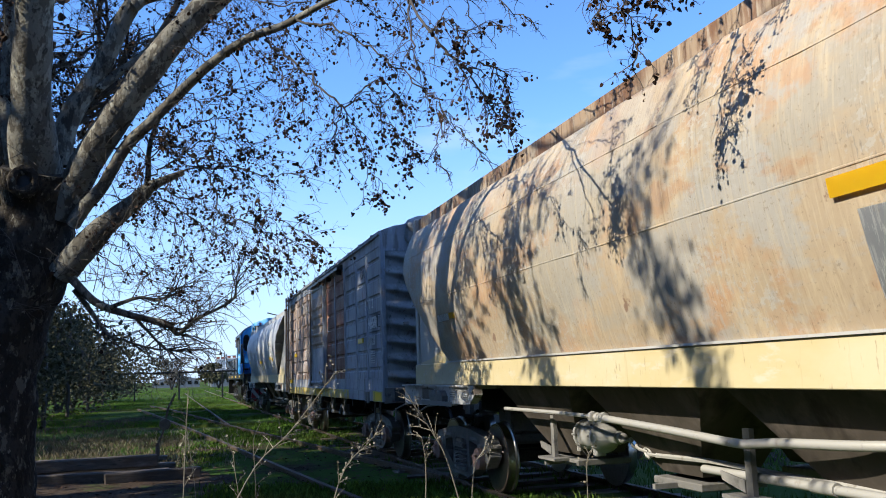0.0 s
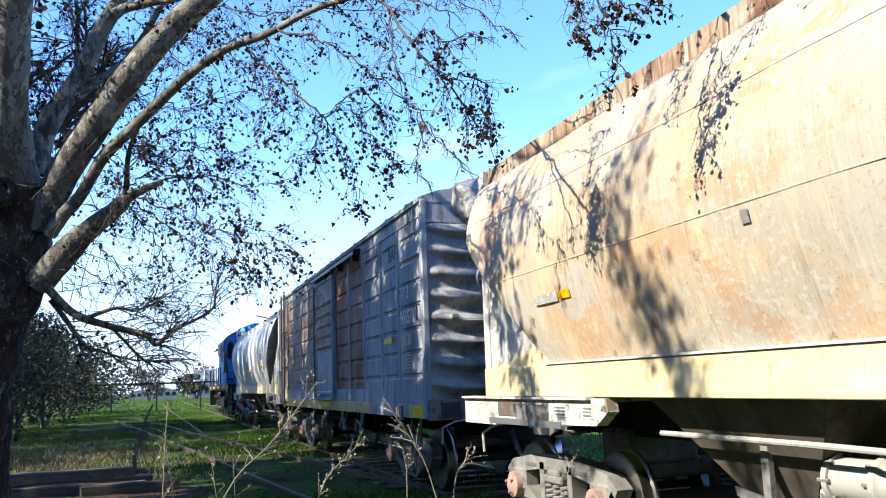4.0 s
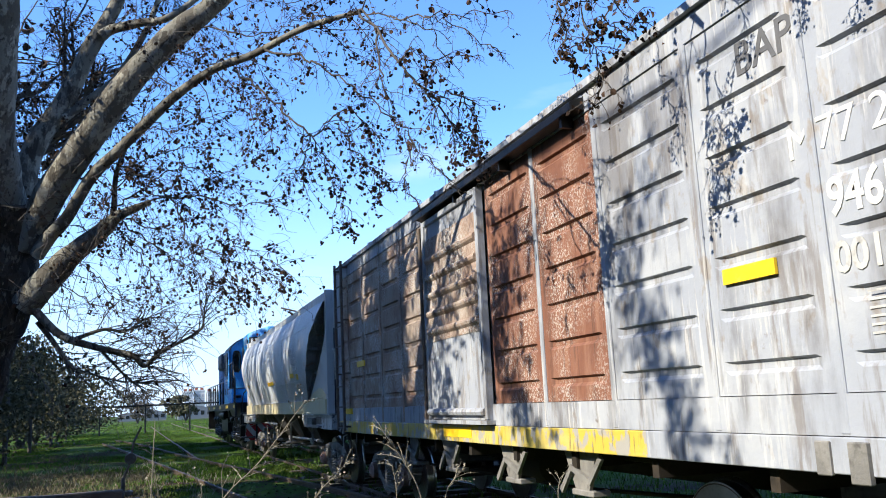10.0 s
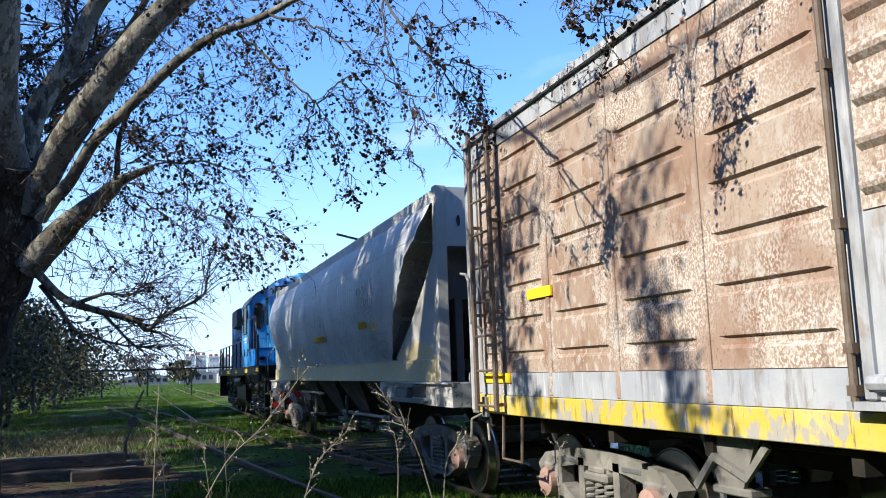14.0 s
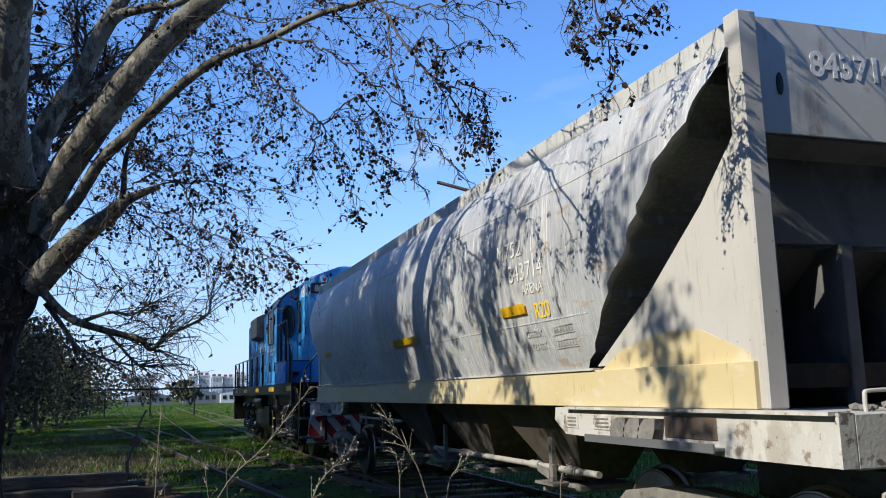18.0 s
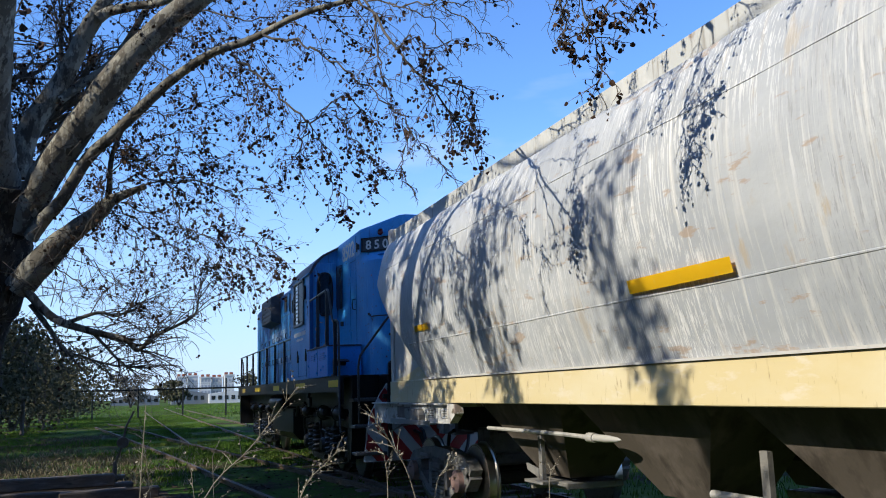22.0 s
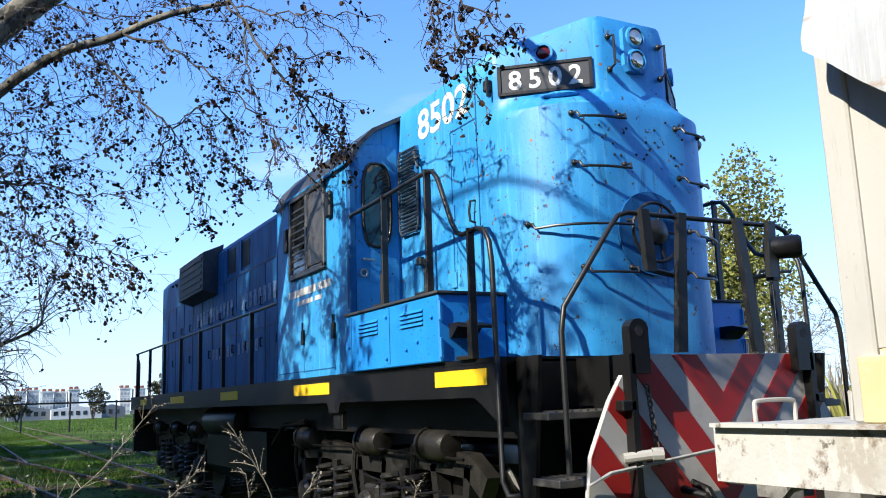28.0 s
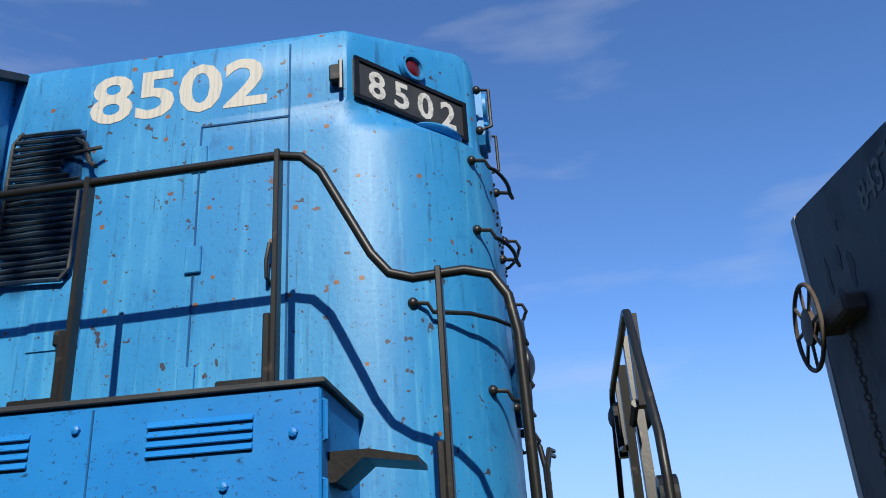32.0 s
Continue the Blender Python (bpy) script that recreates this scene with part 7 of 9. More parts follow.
        prism(bm, [(0.76, 1.95), (0.76, 2.06), (0.60, 2.06), (0.42, 2.02), (0.42, 2.0), (0.62, 2.03), (0.72, 1.95)], "x", s * 1.52, s * 1.30)
        part("step_bracket", bm, M_BLACK, w, "black bracket step")
        # handrail of the short hood
        bm = bmesh.new()
        xr = s * 1.57
        tube(bm, [(s * 1.54, 2.6, 3.24), (xr, 2.52, 3.26), (xr, 1.77, 3.27), (xr, 0.94, 3.29), (xr, 0.84, 3.27), (xr, 0.76, 3.19), (xr, 0.56, 2.80), (xr, 0.49, 2.71), (xr, 0.40, 2.68), (xr, 0.20, 2.69), (xr, 0.10, 2.66), (xr, 0.045, 2.57), (xr, 0.02, 2.42), (xr, 0.0, 0.95), (xr + s * 0.0, -0.06, 0.86), (s * 1.5, -0.10, 0.86)], 0.02, 10)
        hr = part("handrail", bm, M_RAILBLACK, w, "worn black pipe handrail", True)
        for yy, z0, z1 in ((1.77, 2.31, 3.29), (0.94, 2.31, 3.31), (0.30, 1.77, 2.71)):
            bm = bmesh.new()
            box(bm, xr - 0.03, xr + 0.03, yy - 0.012, yy + 0.012, z0, z1, 0.004)
            box(bm, xr - 0.035, xr + 0.03, yy + 0.01, yy + 0.04, z0, z0 + 0.28, 0.006)
            box(bm, xr - 0.03, xr + 0.03, yy, yy + 0.22, z0, z0 + 0.03, 0.006)
            part("handrail_post", bm, M_RAILBLACK, hr)
        # long hood
        bm = bmesh.new()
        for yy in np.arange(5.6, 14.6, 0.78):
            tube(bm, [(s * 1.001, yy, 1.8), (s * 1.001, yy, 3.55)], 0.008, 4)
        tube(bm, [(s * 1.001, 4.9, 3.56), (s * 1.001, 14.85, 3.56)], 0.008, 4)
        tube(bm, [(s * 1.001, 4.9, 2.62), (s * 1.001, 14.85, 2.62)], 0.006, 4)
        part("door_seams", bm, M_ROOFDARK, w)
        for yy in np.arange(5.75, 14.0, 0.78):
            for z in (2.35, 2.95):
                bm = bmesh.new()
                tube(bm, [(s * 1.0, yy, z), (s * 1.03, yy, z), (s * 1.03, yy, z + 0.12), (s * 1.0, yy, z + 0.12)], 0.012, 6)
                part("door_latch", bm, M_BLACK, w)
        for a in (7.95, 8.8):
            bm = bmesh.new()
            box(bm, s * 0.99, s * 1.006, a, a + 0.42, 3.66, 4.06)
            part("vent_opening", bm, M_DARK, w)
            bm = bmesh.new()
            box(bm, s * 0.99, s * 1.03, a + 0.42, a + 0.47, 3.62, 4.1)
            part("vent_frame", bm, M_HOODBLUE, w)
        bm = bmesh.new()
        prism(bm, [(s * 1.0, 3.42), (s * 1.26, 3.5), (s * 1.26, 4.16), (s * 0.9, 4.32)], "y", 9.95, 11.9)
        ib = part("intake_box", bm, M_ROOFDARK, w, "dark air intake box")
        for k in range(5):
            bm = bmesh.new()
            box(bm, s * 1.262, s * 1.275, 10.05, 11.8, 3.56 + 0.12 * k, 3.6 + 0.12 * k)
            part("intake_slat", bm, M_ROOFDARK, ib)
        for a, b, z0, z1 in ((8.9, 11.4, 2.98, 3.22), (6.6, 8.5, 2.98, 3.22), (8.9, 10.3, 2.30, 2.48), (7.5, 8.6, 2.30, 2.48)):
            for q in np.arange(a, b, 0.24):
                bm = bmesh.new()
                box(bm, s * 1.003, s * 1.008, q, q + 0.15, z0, z1)
                part("name_bar", bm, M_HOODMARK, w, "worn pale lettering bar")
        bm = bmesh.new()
        tube(bm, [(s * 1.5, 4.95, 2.70), (s * 1.5, 15.1, 2.70), (s * 1.45, 15.25, 2.66), (s * 1.4, 15.3, 2.5), (s * 1.4, 15.3, 1.0)], 0.02, 8)
        hr2 = part("handrail", bm, M_RAILBLACK, w, "worn black pipe handrail")
        for yy in (6.1, 7.55, 9.0, 10.45, 11.9, 13.4, 14.9):
            bm = bmesh.new()
            box(bm, s * 1.48, s * 1.53, yy - 0.03, yy + 0.03, 1.77, 2.70)
            part("handrail_post", bm, M_RAILBLACK, hr2)
        # front steps
        bm = bmesh.new()
        prism(bm, [(0.05, 1.765), (0.05, 0.42), (-0.08, 0.42), (-0.25, 1.765)], "x", s * 1.38, s * 1.41)
        part("step_side", bm, M_BLACK, w)
        bm = bmesh.new()
        box(bm, s * 0.85, s * 0.9, -0.55, 0.3, 0.45, 1.75)
        box(bm, s * 0.88, s * 1.40, 0.02, 0.06, 0.42, 1.75)
        part("step_well", bm, M_BLACK, w)
        for z, a in ((0.50, -0.50), (0.92, -0.42), (1.34, -0.34)):
            bm = bmesh.new()
            box(bm, s * 0.92, s * 1.42, a, a + 0.3, z, z + 0.05, 0.006)
            st = part("step", bm, M_ALU, w, "worn metal step tread")
            for q in range(7):
                bm = bmesh.new()
                box(bm, s * (0.95 + 0.065 * q), s * (0.97 + 0.065 * q), a + 0.01, a + 0.29, z + 0.04, z + 0.06)
                part("tread_rib", bm, M_ALU, st)
    bm = bmesh.new()
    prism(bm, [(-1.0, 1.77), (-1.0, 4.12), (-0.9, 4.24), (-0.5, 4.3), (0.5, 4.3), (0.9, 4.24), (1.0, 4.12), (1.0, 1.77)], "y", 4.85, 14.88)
    part("long_hood", bm, M_HOODBLUE, w, "long hood in blue darkened for shade and dirt")
    bm = bmesh.new()
    lathe(bm, [(0.02, 4.52), (0.16, 4.5), (0.18, 4.3)], Matrix.Translation((0, 9.2, 0)) @ Matrix(((0, 1, 0, 0), (0, 0, 1, 0), (1, 0, 0, 0), (0, 0, 0, 1))), 16)
    part("exhaust_stack", bm, M_ROOFDARK, w)
    # striped pilot plate
    bm = bmesh.new()
    prism(bm, [(-0.8, 1.75), (0.8, 1.75), (1.02, 1.45), (1.2, 1.1), (1.3, 0.40), (-1.3, 0.40), (-1.2, 1.1), (-1.02, 1.45)], "y", -0.470, -0.430)
    pl = part("pilot_plate", bm, M_SAFEWHITE, w, "white pilot plate with red chevrons")
    for k in range(5):
        for s in (-1, 1):
            zi = 1.48 - 0.52 * k
            bm = bmesh.new()
            raw = [(0.0, zi), (0.0, zi - 0.27), (s * 1.45, zi + 1.43), (s * 1.45, zi + 1.70)]
            prism(bm, raw, "y", -0.476, -0.469)
            # trim to the plate's outline
            for co, no in (((0, 0, 1.745), (0, 0, 1)), ((0, 0, 0.405), (0, 0, -1)), ((s * 0.795, 0, 1.75), (s * 0.806, 0, 0.59)), ((s * 1.015, 0, 1.45), (s * 0.89, 0, 0.457)), ((s * 1.195, 0, 1.1), (s * 0.99, 0, 0.14)), ((0.0, 0, 0), (-s, 0, 0))):
                bmesh.ops.bisect_plane(bm, geom=bm.verts[:] + bm.edges[:] + bm.faces[:], plane_co=co, plane_no=no, clear_outer=True)
            bmesh.ops.holes_fill(bm, edges=[e for e in bm.edges if e.is_boundary])
            if bm.faces:
                part("chevron", bm, M_SAFERED, pl, "red stripe")
            else:
                bm.free()
    for s in (-1, 1):
        bm = bmesh.new()
        pts = [(s * 0.72, 1.62), (s * 0.72, 1.90)] + [(s * (0.80 + 0.085 * -math.cos(a)), 1.90 + 0.085 * math.sin(a)) for a in (math.pi * i / 8 for i in range(1, 8))] + [(s * 0.88, 1.90), (s * 0.88, 1.62)]
        prism(bm, pts, "y", -0.550, -0.470)
        lug = part("lifting_lug", bm, M_BLACK, w)
        bm = bmesh.new()
        tube(bm, [(s * 0.80, -0.553, 1.90), (s * 0.80, -0.467, 1.90)], 0.035, 12)
        part("lug_hole", bm, M_DARK, lug)
        bm = bmesh.new()
        box(bm, s * 0.86, s * 0.98, -0.550, -0.470, 1.38, 1.45, 0.008)
        part("uncoupling_bracket", bm, M_BLACK, w)
        bm = bmesh.new()
        tube(bm, [(s * 0.95, -0.490, 1.08), (s * 0.80, -0.590, 1.10)], 0.035, 10)
        tube(bm, [(s * 0.80, -0.590, 1.10), (s * 0.74, -0.630, 1.10)], 0.045, 10)
        part("air_cock", bm, M_PIPE, w, "pale air pipe cock")
        bm = bmesh.new()
        tube(bm, [(s * 0.45, -0.470, 0.85), (s * 0.42, -0.650, 0.82), (s * 0.36, -0.720, 0.6), (s * 0.28, -0.770, 0.42)], 0.028, 8)
        part("air_hose", bm, M_BLACK, w)
    bm = bmesh.new()
    chain(bm, (-0.72, -0.5, 1.55), (-0.66, -0.5, 1.02), 14)
    part("safety_chain", bm, M_RUSTBAR, w)
    # end handrail with flat bars and a black cylinder
    ye = -0.45
    bm = bmesh.new()
    tube(bm, [(-1.36, ye, 1.0), (-1.36, ye, 1.9), (-1.33, ye, 2.06), (-0.90, ye, 2.62), (-0.83, ye, 2.70), (-0.74, ye, 2.73), (0.74, ye, 2.73), (0.83, ye, 2.70), (0.90, ye, 2.62), (1.33, ye, 2.06), (1.36, ye, 1.9), (1.36, ye, 1.0)], 0.019, 10)
    er = part("end_handrail", bm, M_RAILBLACK, w, "bent black end handrail", True)
    for xa, xb, zb in ((-0.63, -0.60, 2.32), (-0.28, -0.38, 1.76), (0.28, 0.38, 1.76), (0.63, 0.60, 2.32)):
        bm = bmesh.new()
        prism(bm, [(xa - 0.035, 2.75), (xa + 0.035, 2.75), (xb + 0.045, zb), (xb - 0.045, zb)], "y", ye - 0.06, ye - 0.012)
        part("rail_bar", bm, M_RAILBLACK, er)
    for s in (-1, 1):
        bm = bmesh.new()
        tube(bm, [(s * 0.60, ye, 2.34), (s * 0.33, ye, 2.30)], 0.02, 6)
        part("rail_brace", bm, M_RAILBLACK, er)
    bm = bmesh.new()
    lathe(bm, [(0.03, -0.12), (0.085, -0.1), (0.09, 0.1), (0.075, 0.12), (0.02, 0.12)], Matrix.Translation((0.72, ye - 0.08, 2.55)) @ Matrix.Rotation(radians(-48), 4, "Z"), 18)
    box(bm, 0.60, 0.68, ye - 0.05, ye + 0.02, 2.3, 2.6)
    part("rail_cylinder", bm, M_BLACK, w, "round black cylinder on the end rail", True)
    for x in (0.95, 1.15):
        bm = bmesh.new()
        tube(bm, [(x, 0.0, 1.77), (x, 0.0, 2.35), (x + 0.05, -0.02, 2.45), (x + 0.2, -0.05, 2.46)], 0.015, 8)
        part("grab_iron", bm, M_RAILBLACK, w)
    # horn seen over the far shoulder of the nose
    bm = bmesh.new()
    lathe(bm, [(0.03, -0.12), (0.06, -0.08), (0.08, 0.0), (0.05, 0.08), (0.02, 0.1)], Matrix.Translation((1.1, 0.7, 3.75)), 14)
    part("horn", bm, M_BLACK, w, "", True)
    # coupler, fuel tank, reservoirs, trucks
    coupler(w, -0.45, -1)
    coupler(w, 15.3, 1)
    bm = bmesh.new()
    prism(bm, [(-1.3, 0.62), (-1.15, 0.45), (1.15, 0.45), (1.3, 0.62), (1.3, 1.16), (-1.3, 1.16)], "y", 6.1, 9.3)
    part("fuel_tank", bm, M_BLACK, w, "grimy black fuel tank")
    for s in (-1, 1):
        bm = bmesh.new()
        lathe(bm, [(0.02, -1.0), (0.2, -0.96), (0.23, -0.85), (0.23, 0.85), (0.2, 0.96), (0.02, 1.0)], Matrix.Translation((s * 1.2, 8.3, 1.28)) @ Matrix.Rotation(radians(90), 4, "Z"), 20)
        part("air_reservoir", bm, M_BLACK, w, "", True)
        bm = bmesh.new()
        tube(bm, [(s * 1.3, 4.6, 1.3), (s * 1.3, 5.4, 1.25), (s * 1.25, 6.0, 1.0)], 0.03, 6)
        part("underframe_pipe", bm, M_BLACK, w)
    bm = bmesh.new()
    box(bm, -1.5, 1.5, 15.15, 15.35, 0.6, 1.75)
    part("rear_pilot", bm, M_BLACK, w)
    loco_bogie(w, 3.1, (-1.6, 0.0, 1.75))
    loco_bogie(w, 12.1, (-1.75, 0.0, 1.6))
    return w


loco = locomotive(43.9)

# ---- trees ----


class Sheaf:
    """Collects many thin tubes and leaves for one mesh."""

    def __init__(self):
        self.v, self.f = [], []

    def stick(self, pts, r0, r1, seg=3):
        n = len(pts)
        base = len(self.v)
        up = Vector((0.3, 0.2, 0.93))
        for i, p in enumerate(pts):
            d = pts[min(i + 1, n - 1)] - pts[max(i - 1, 0)]
            d = d.normalized() if d.length > 1e-7 else Vector((0, 0, 1))
            a = d.cross(up)
            a = a.normalized() if a.length > 1e-4 else d.orthogonal().normalized()
            b = d.cross(a)
            r = r0 + (r1 - r0) * i / (n - 1)
            for k in range(seg):
                t = 2 * math.pi * k / seg
                self.v.append(p + (a * math.cos(t) + b * math.sin(t)) * r)
        for i in range(n - 1):
            for k in range(seg):
                q = base + i * seg
                self.f.append((q + k, q + (k + 1) % seg, q + seg + (k + 1) % seg, q + seg + k))

    def leaf(self, p, size, droop=0.8):
        """A curled, lobed leaf hanging at p."""
        d = Vector((random.gauss(0, 0.6), random.gauss(0, 0.6), -droop + random.gauss(0, 0.5))).normalized()
        s = d.cross(Vector((random.gauss(0, 1), random.gauss(0, 1), random.gauss(0, 1))))
        s = s.normalized() if s.length > 1e-4 else d.orthogonal()
        n = d.cross(s) * random.uniform(0.15, 0.5)
        q = len(self.v)
        L = size * random.uniform(0.6, 1.35)
        self.v += [p, p + (d * 0.35 + s * 0.55 + n * 0.7) * L, p + (d * 0.95 + s * 0.38 - n * 0.1) * L, p + (d * 1.15 - n * 0.5) * L, p + (d * 0.9 - s * 0.42 + n * 0.1) * L, p + (d * 0.3 - s * 0.5 + n * 0.9) * L, p + d * 0.55 * L - n * 0.25 * L]
        for a, b in ((0, 1), (1, 2), (2, 3), (3, 4), (4, 5), (5, 0)):
            self.f.append((q + a, q + b, q + 6))

    def ball(self, p, r):
        """A round seed ball on a short stalk."""
        q = len(self.v)
        self.v += [p + Vector(d) * r for d in ((1, 0, 0), (0, 1, 0), (-1, 0, 0), (0, -1, 0), (0, 0, 1), (0, 0, -1))]
        for k in range(4):
            self.f += [(q + k, q + (k + 1) % 4, q + 4), (q + (k + 1) % 4, q + k, q + 5)]

    def card(self, p, size, flat=0.0):
        """A small tuft of foliage: two crossed ragged quads."""
        for _ in range(2):
            a = Vector((random.gauss(0, 1), random.gauss(0, 1), random.gauss(0, 1) * (1 - flat))).normalized()
            b = a.orthogonal().normalized()
            b = Matrix.Rotation(random.uniform(0, 6.28), 3, a) @ b
            c = a.cross(b)
            q = len(self.v)
            self.v += [p + b * size * random.uniform(0.6, 1.1), p + c * size * random.uniform(0.3, 0.7), p - b * size * random.uniform(0.6, 1.1), p - c * size * random.uniform(0.3, 0.7)]
            self.f.append((q, q + 1, q + 2, q + 3))

    def made(self, name, material, parent=None, label="", kind="stuff"):
        me = bpy.data.meshes.new(name)
        me.from_pydata(self.v, [], self.f)
        me.materials.append(material)
        ob = new(name, me)
        if parent is not None:
            ob.parent = parent
            ob.matrix_parent_inverse = parent.matrix_basis.inverted()
        return tagged(ob, label, kind=kind)


def twig(tw, lv, p, d, length, r, leafy, leaf, level=2):
    """A wandering twig with side twigs and leaves."""
    pts = [p.copy()]
    q, dd = p.copy(), d.normalized()
    n = 4
    for i in range(n):
        dd = (dd + Vector((random.gauss(0, 0.28), random.gauss(0, 0.28), random.gauss(-0.10, 0.22)))).normalized()
        q = q + dd * length / n
        pts.append(q.copy())
    tw.stick(pts, r, r * 0.4)
    if level > 0:
        for i in range(1, n + 1):
            for _ in range(random.choice((1, 1, 2))):
                s = (dd * 0.5 + Vector((random.gauss(0, 0.8), random.gauss(0, 0.8), random.gauss(-0.25, 0.6)))).normalized()
                twig(tw, lv, pts[i], s, length * random.uniform(0.3, 0.55), r * 0.55, leafy, leaf, level - 1)
    for i in range(1, n + 1):
        if random.random() < leafy:
            lv.leaf(pts[i] + Vector((random.gauss(0, 0.01), random.gauss(0, 0.01), -0.01)), leaf)
            if random.random() < 0.16 and level == 0:
                lv.ball(pts[i] + Vector((random.gauss(0, 0.01), 0, -0.05)), 0.013)
            if random.random() < 0.35:
                lv.leaf(pts[i] + Vector((random.gauss(0, 0.03), random.gauss(0, 0.03), -0.03)), leaf)


random.seed(21)
tree = thing("plane_tree", -1.85, 10.32, -0.1, "old plane tree with mottled bark and few dead brown leaves", "tree")
twigs_m, leaves_m = Sheaf(), Sheaf()


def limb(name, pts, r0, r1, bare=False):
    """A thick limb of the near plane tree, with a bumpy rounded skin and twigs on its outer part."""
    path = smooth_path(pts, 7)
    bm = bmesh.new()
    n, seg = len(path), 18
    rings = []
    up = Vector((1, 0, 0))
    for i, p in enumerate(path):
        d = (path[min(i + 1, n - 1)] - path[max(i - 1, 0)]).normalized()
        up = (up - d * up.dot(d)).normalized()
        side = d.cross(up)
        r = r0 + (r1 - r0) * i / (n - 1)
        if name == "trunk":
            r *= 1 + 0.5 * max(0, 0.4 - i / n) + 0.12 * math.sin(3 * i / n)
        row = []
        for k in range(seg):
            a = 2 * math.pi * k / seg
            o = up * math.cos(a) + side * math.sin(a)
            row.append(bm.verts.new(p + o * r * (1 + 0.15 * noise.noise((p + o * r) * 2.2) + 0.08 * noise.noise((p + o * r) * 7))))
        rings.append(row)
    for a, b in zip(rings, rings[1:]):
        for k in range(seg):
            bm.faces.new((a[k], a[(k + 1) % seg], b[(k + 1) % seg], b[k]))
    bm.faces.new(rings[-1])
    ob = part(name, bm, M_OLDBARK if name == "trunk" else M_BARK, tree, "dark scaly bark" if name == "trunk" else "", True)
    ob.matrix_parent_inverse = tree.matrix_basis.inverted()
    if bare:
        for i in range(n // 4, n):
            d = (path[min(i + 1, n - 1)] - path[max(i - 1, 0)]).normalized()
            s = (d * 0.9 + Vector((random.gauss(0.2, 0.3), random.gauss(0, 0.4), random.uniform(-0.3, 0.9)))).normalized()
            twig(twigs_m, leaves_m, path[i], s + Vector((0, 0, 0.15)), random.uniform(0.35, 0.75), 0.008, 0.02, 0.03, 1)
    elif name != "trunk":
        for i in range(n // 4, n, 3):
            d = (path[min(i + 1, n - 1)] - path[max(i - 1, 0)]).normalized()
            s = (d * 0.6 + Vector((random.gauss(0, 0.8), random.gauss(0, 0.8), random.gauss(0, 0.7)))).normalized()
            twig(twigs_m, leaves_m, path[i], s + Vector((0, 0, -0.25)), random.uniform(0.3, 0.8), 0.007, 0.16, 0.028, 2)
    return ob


def branch(pts, r0=0.013, leafy=0.5, reach=1.0, leaf=0.026):
    """A slender leafy branch of the near plane tree."""
    path = smooth_path(pts, 5)
    path = [p + Vector((random.gauss(0, 0.018), random.gauss(0, 0.018), random.gauss(0, 0.018))) * (0 if i == 0 else 1) for i, p in enumerate(path)]
    twigs_m.stick(path, 0.62 * r0, 0.0035, 6)
    n = len(path)
    for i in range(2, n):
        d = (path[min(i + 1, n - 1)] - path[i - 1]).normalized()
        u = i / n
        s = (d * 0.9 + Vector((random.gauss(0, 0.5), random.gauss(0, 0.5), random.gauss(-0.3, 0.5)))).normalized()
        twig(twigs_m, leaves_m, path[i], s, random.uniform(0.14, 0.42) * reach, 0.0042, 0.46 * leafy * (0.3 + 0.7 * u), 0.8 * leaf, 1)
    twig(twigs_m, leaves_m, path[-1], (path[-1] - path[-3]).normalized() + Vector((0, 0, -0.4)), 0.30 * reach, 0.004, 0.45 * leafy, 0.72 * leaf, 1)

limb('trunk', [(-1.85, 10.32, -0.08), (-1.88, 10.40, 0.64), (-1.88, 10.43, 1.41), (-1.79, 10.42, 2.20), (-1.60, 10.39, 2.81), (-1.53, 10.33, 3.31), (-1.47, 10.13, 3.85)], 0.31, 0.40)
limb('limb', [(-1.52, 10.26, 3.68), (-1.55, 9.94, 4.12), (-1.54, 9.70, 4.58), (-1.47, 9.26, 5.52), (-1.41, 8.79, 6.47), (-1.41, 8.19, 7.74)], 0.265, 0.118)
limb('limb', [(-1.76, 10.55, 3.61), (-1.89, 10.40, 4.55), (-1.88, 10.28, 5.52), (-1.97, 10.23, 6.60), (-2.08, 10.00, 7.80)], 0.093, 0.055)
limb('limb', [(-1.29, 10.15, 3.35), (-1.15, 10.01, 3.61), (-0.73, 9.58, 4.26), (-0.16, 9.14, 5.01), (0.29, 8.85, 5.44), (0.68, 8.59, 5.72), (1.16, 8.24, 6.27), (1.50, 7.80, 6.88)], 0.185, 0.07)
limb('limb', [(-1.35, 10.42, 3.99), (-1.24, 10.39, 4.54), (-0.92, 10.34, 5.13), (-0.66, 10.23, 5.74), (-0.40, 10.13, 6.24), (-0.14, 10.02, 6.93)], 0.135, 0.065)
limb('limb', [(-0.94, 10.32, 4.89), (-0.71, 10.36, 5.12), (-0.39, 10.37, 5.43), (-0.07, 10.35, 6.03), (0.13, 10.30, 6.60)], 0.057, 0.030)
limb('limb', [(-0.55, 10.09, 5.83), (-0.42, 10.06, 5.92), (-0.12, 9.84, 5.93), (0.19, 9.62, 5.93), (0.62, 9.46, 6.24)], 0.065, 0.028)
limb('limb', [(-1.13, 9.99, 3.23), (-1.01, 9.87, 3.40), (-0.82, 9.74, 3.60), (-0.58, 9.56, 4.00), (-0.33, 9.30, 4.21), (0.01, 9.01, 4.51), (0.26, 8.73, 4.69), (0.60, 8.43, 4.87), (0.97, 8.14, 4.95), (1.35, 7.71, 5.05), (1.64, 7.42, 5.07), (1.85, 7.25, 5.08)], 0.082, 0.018)
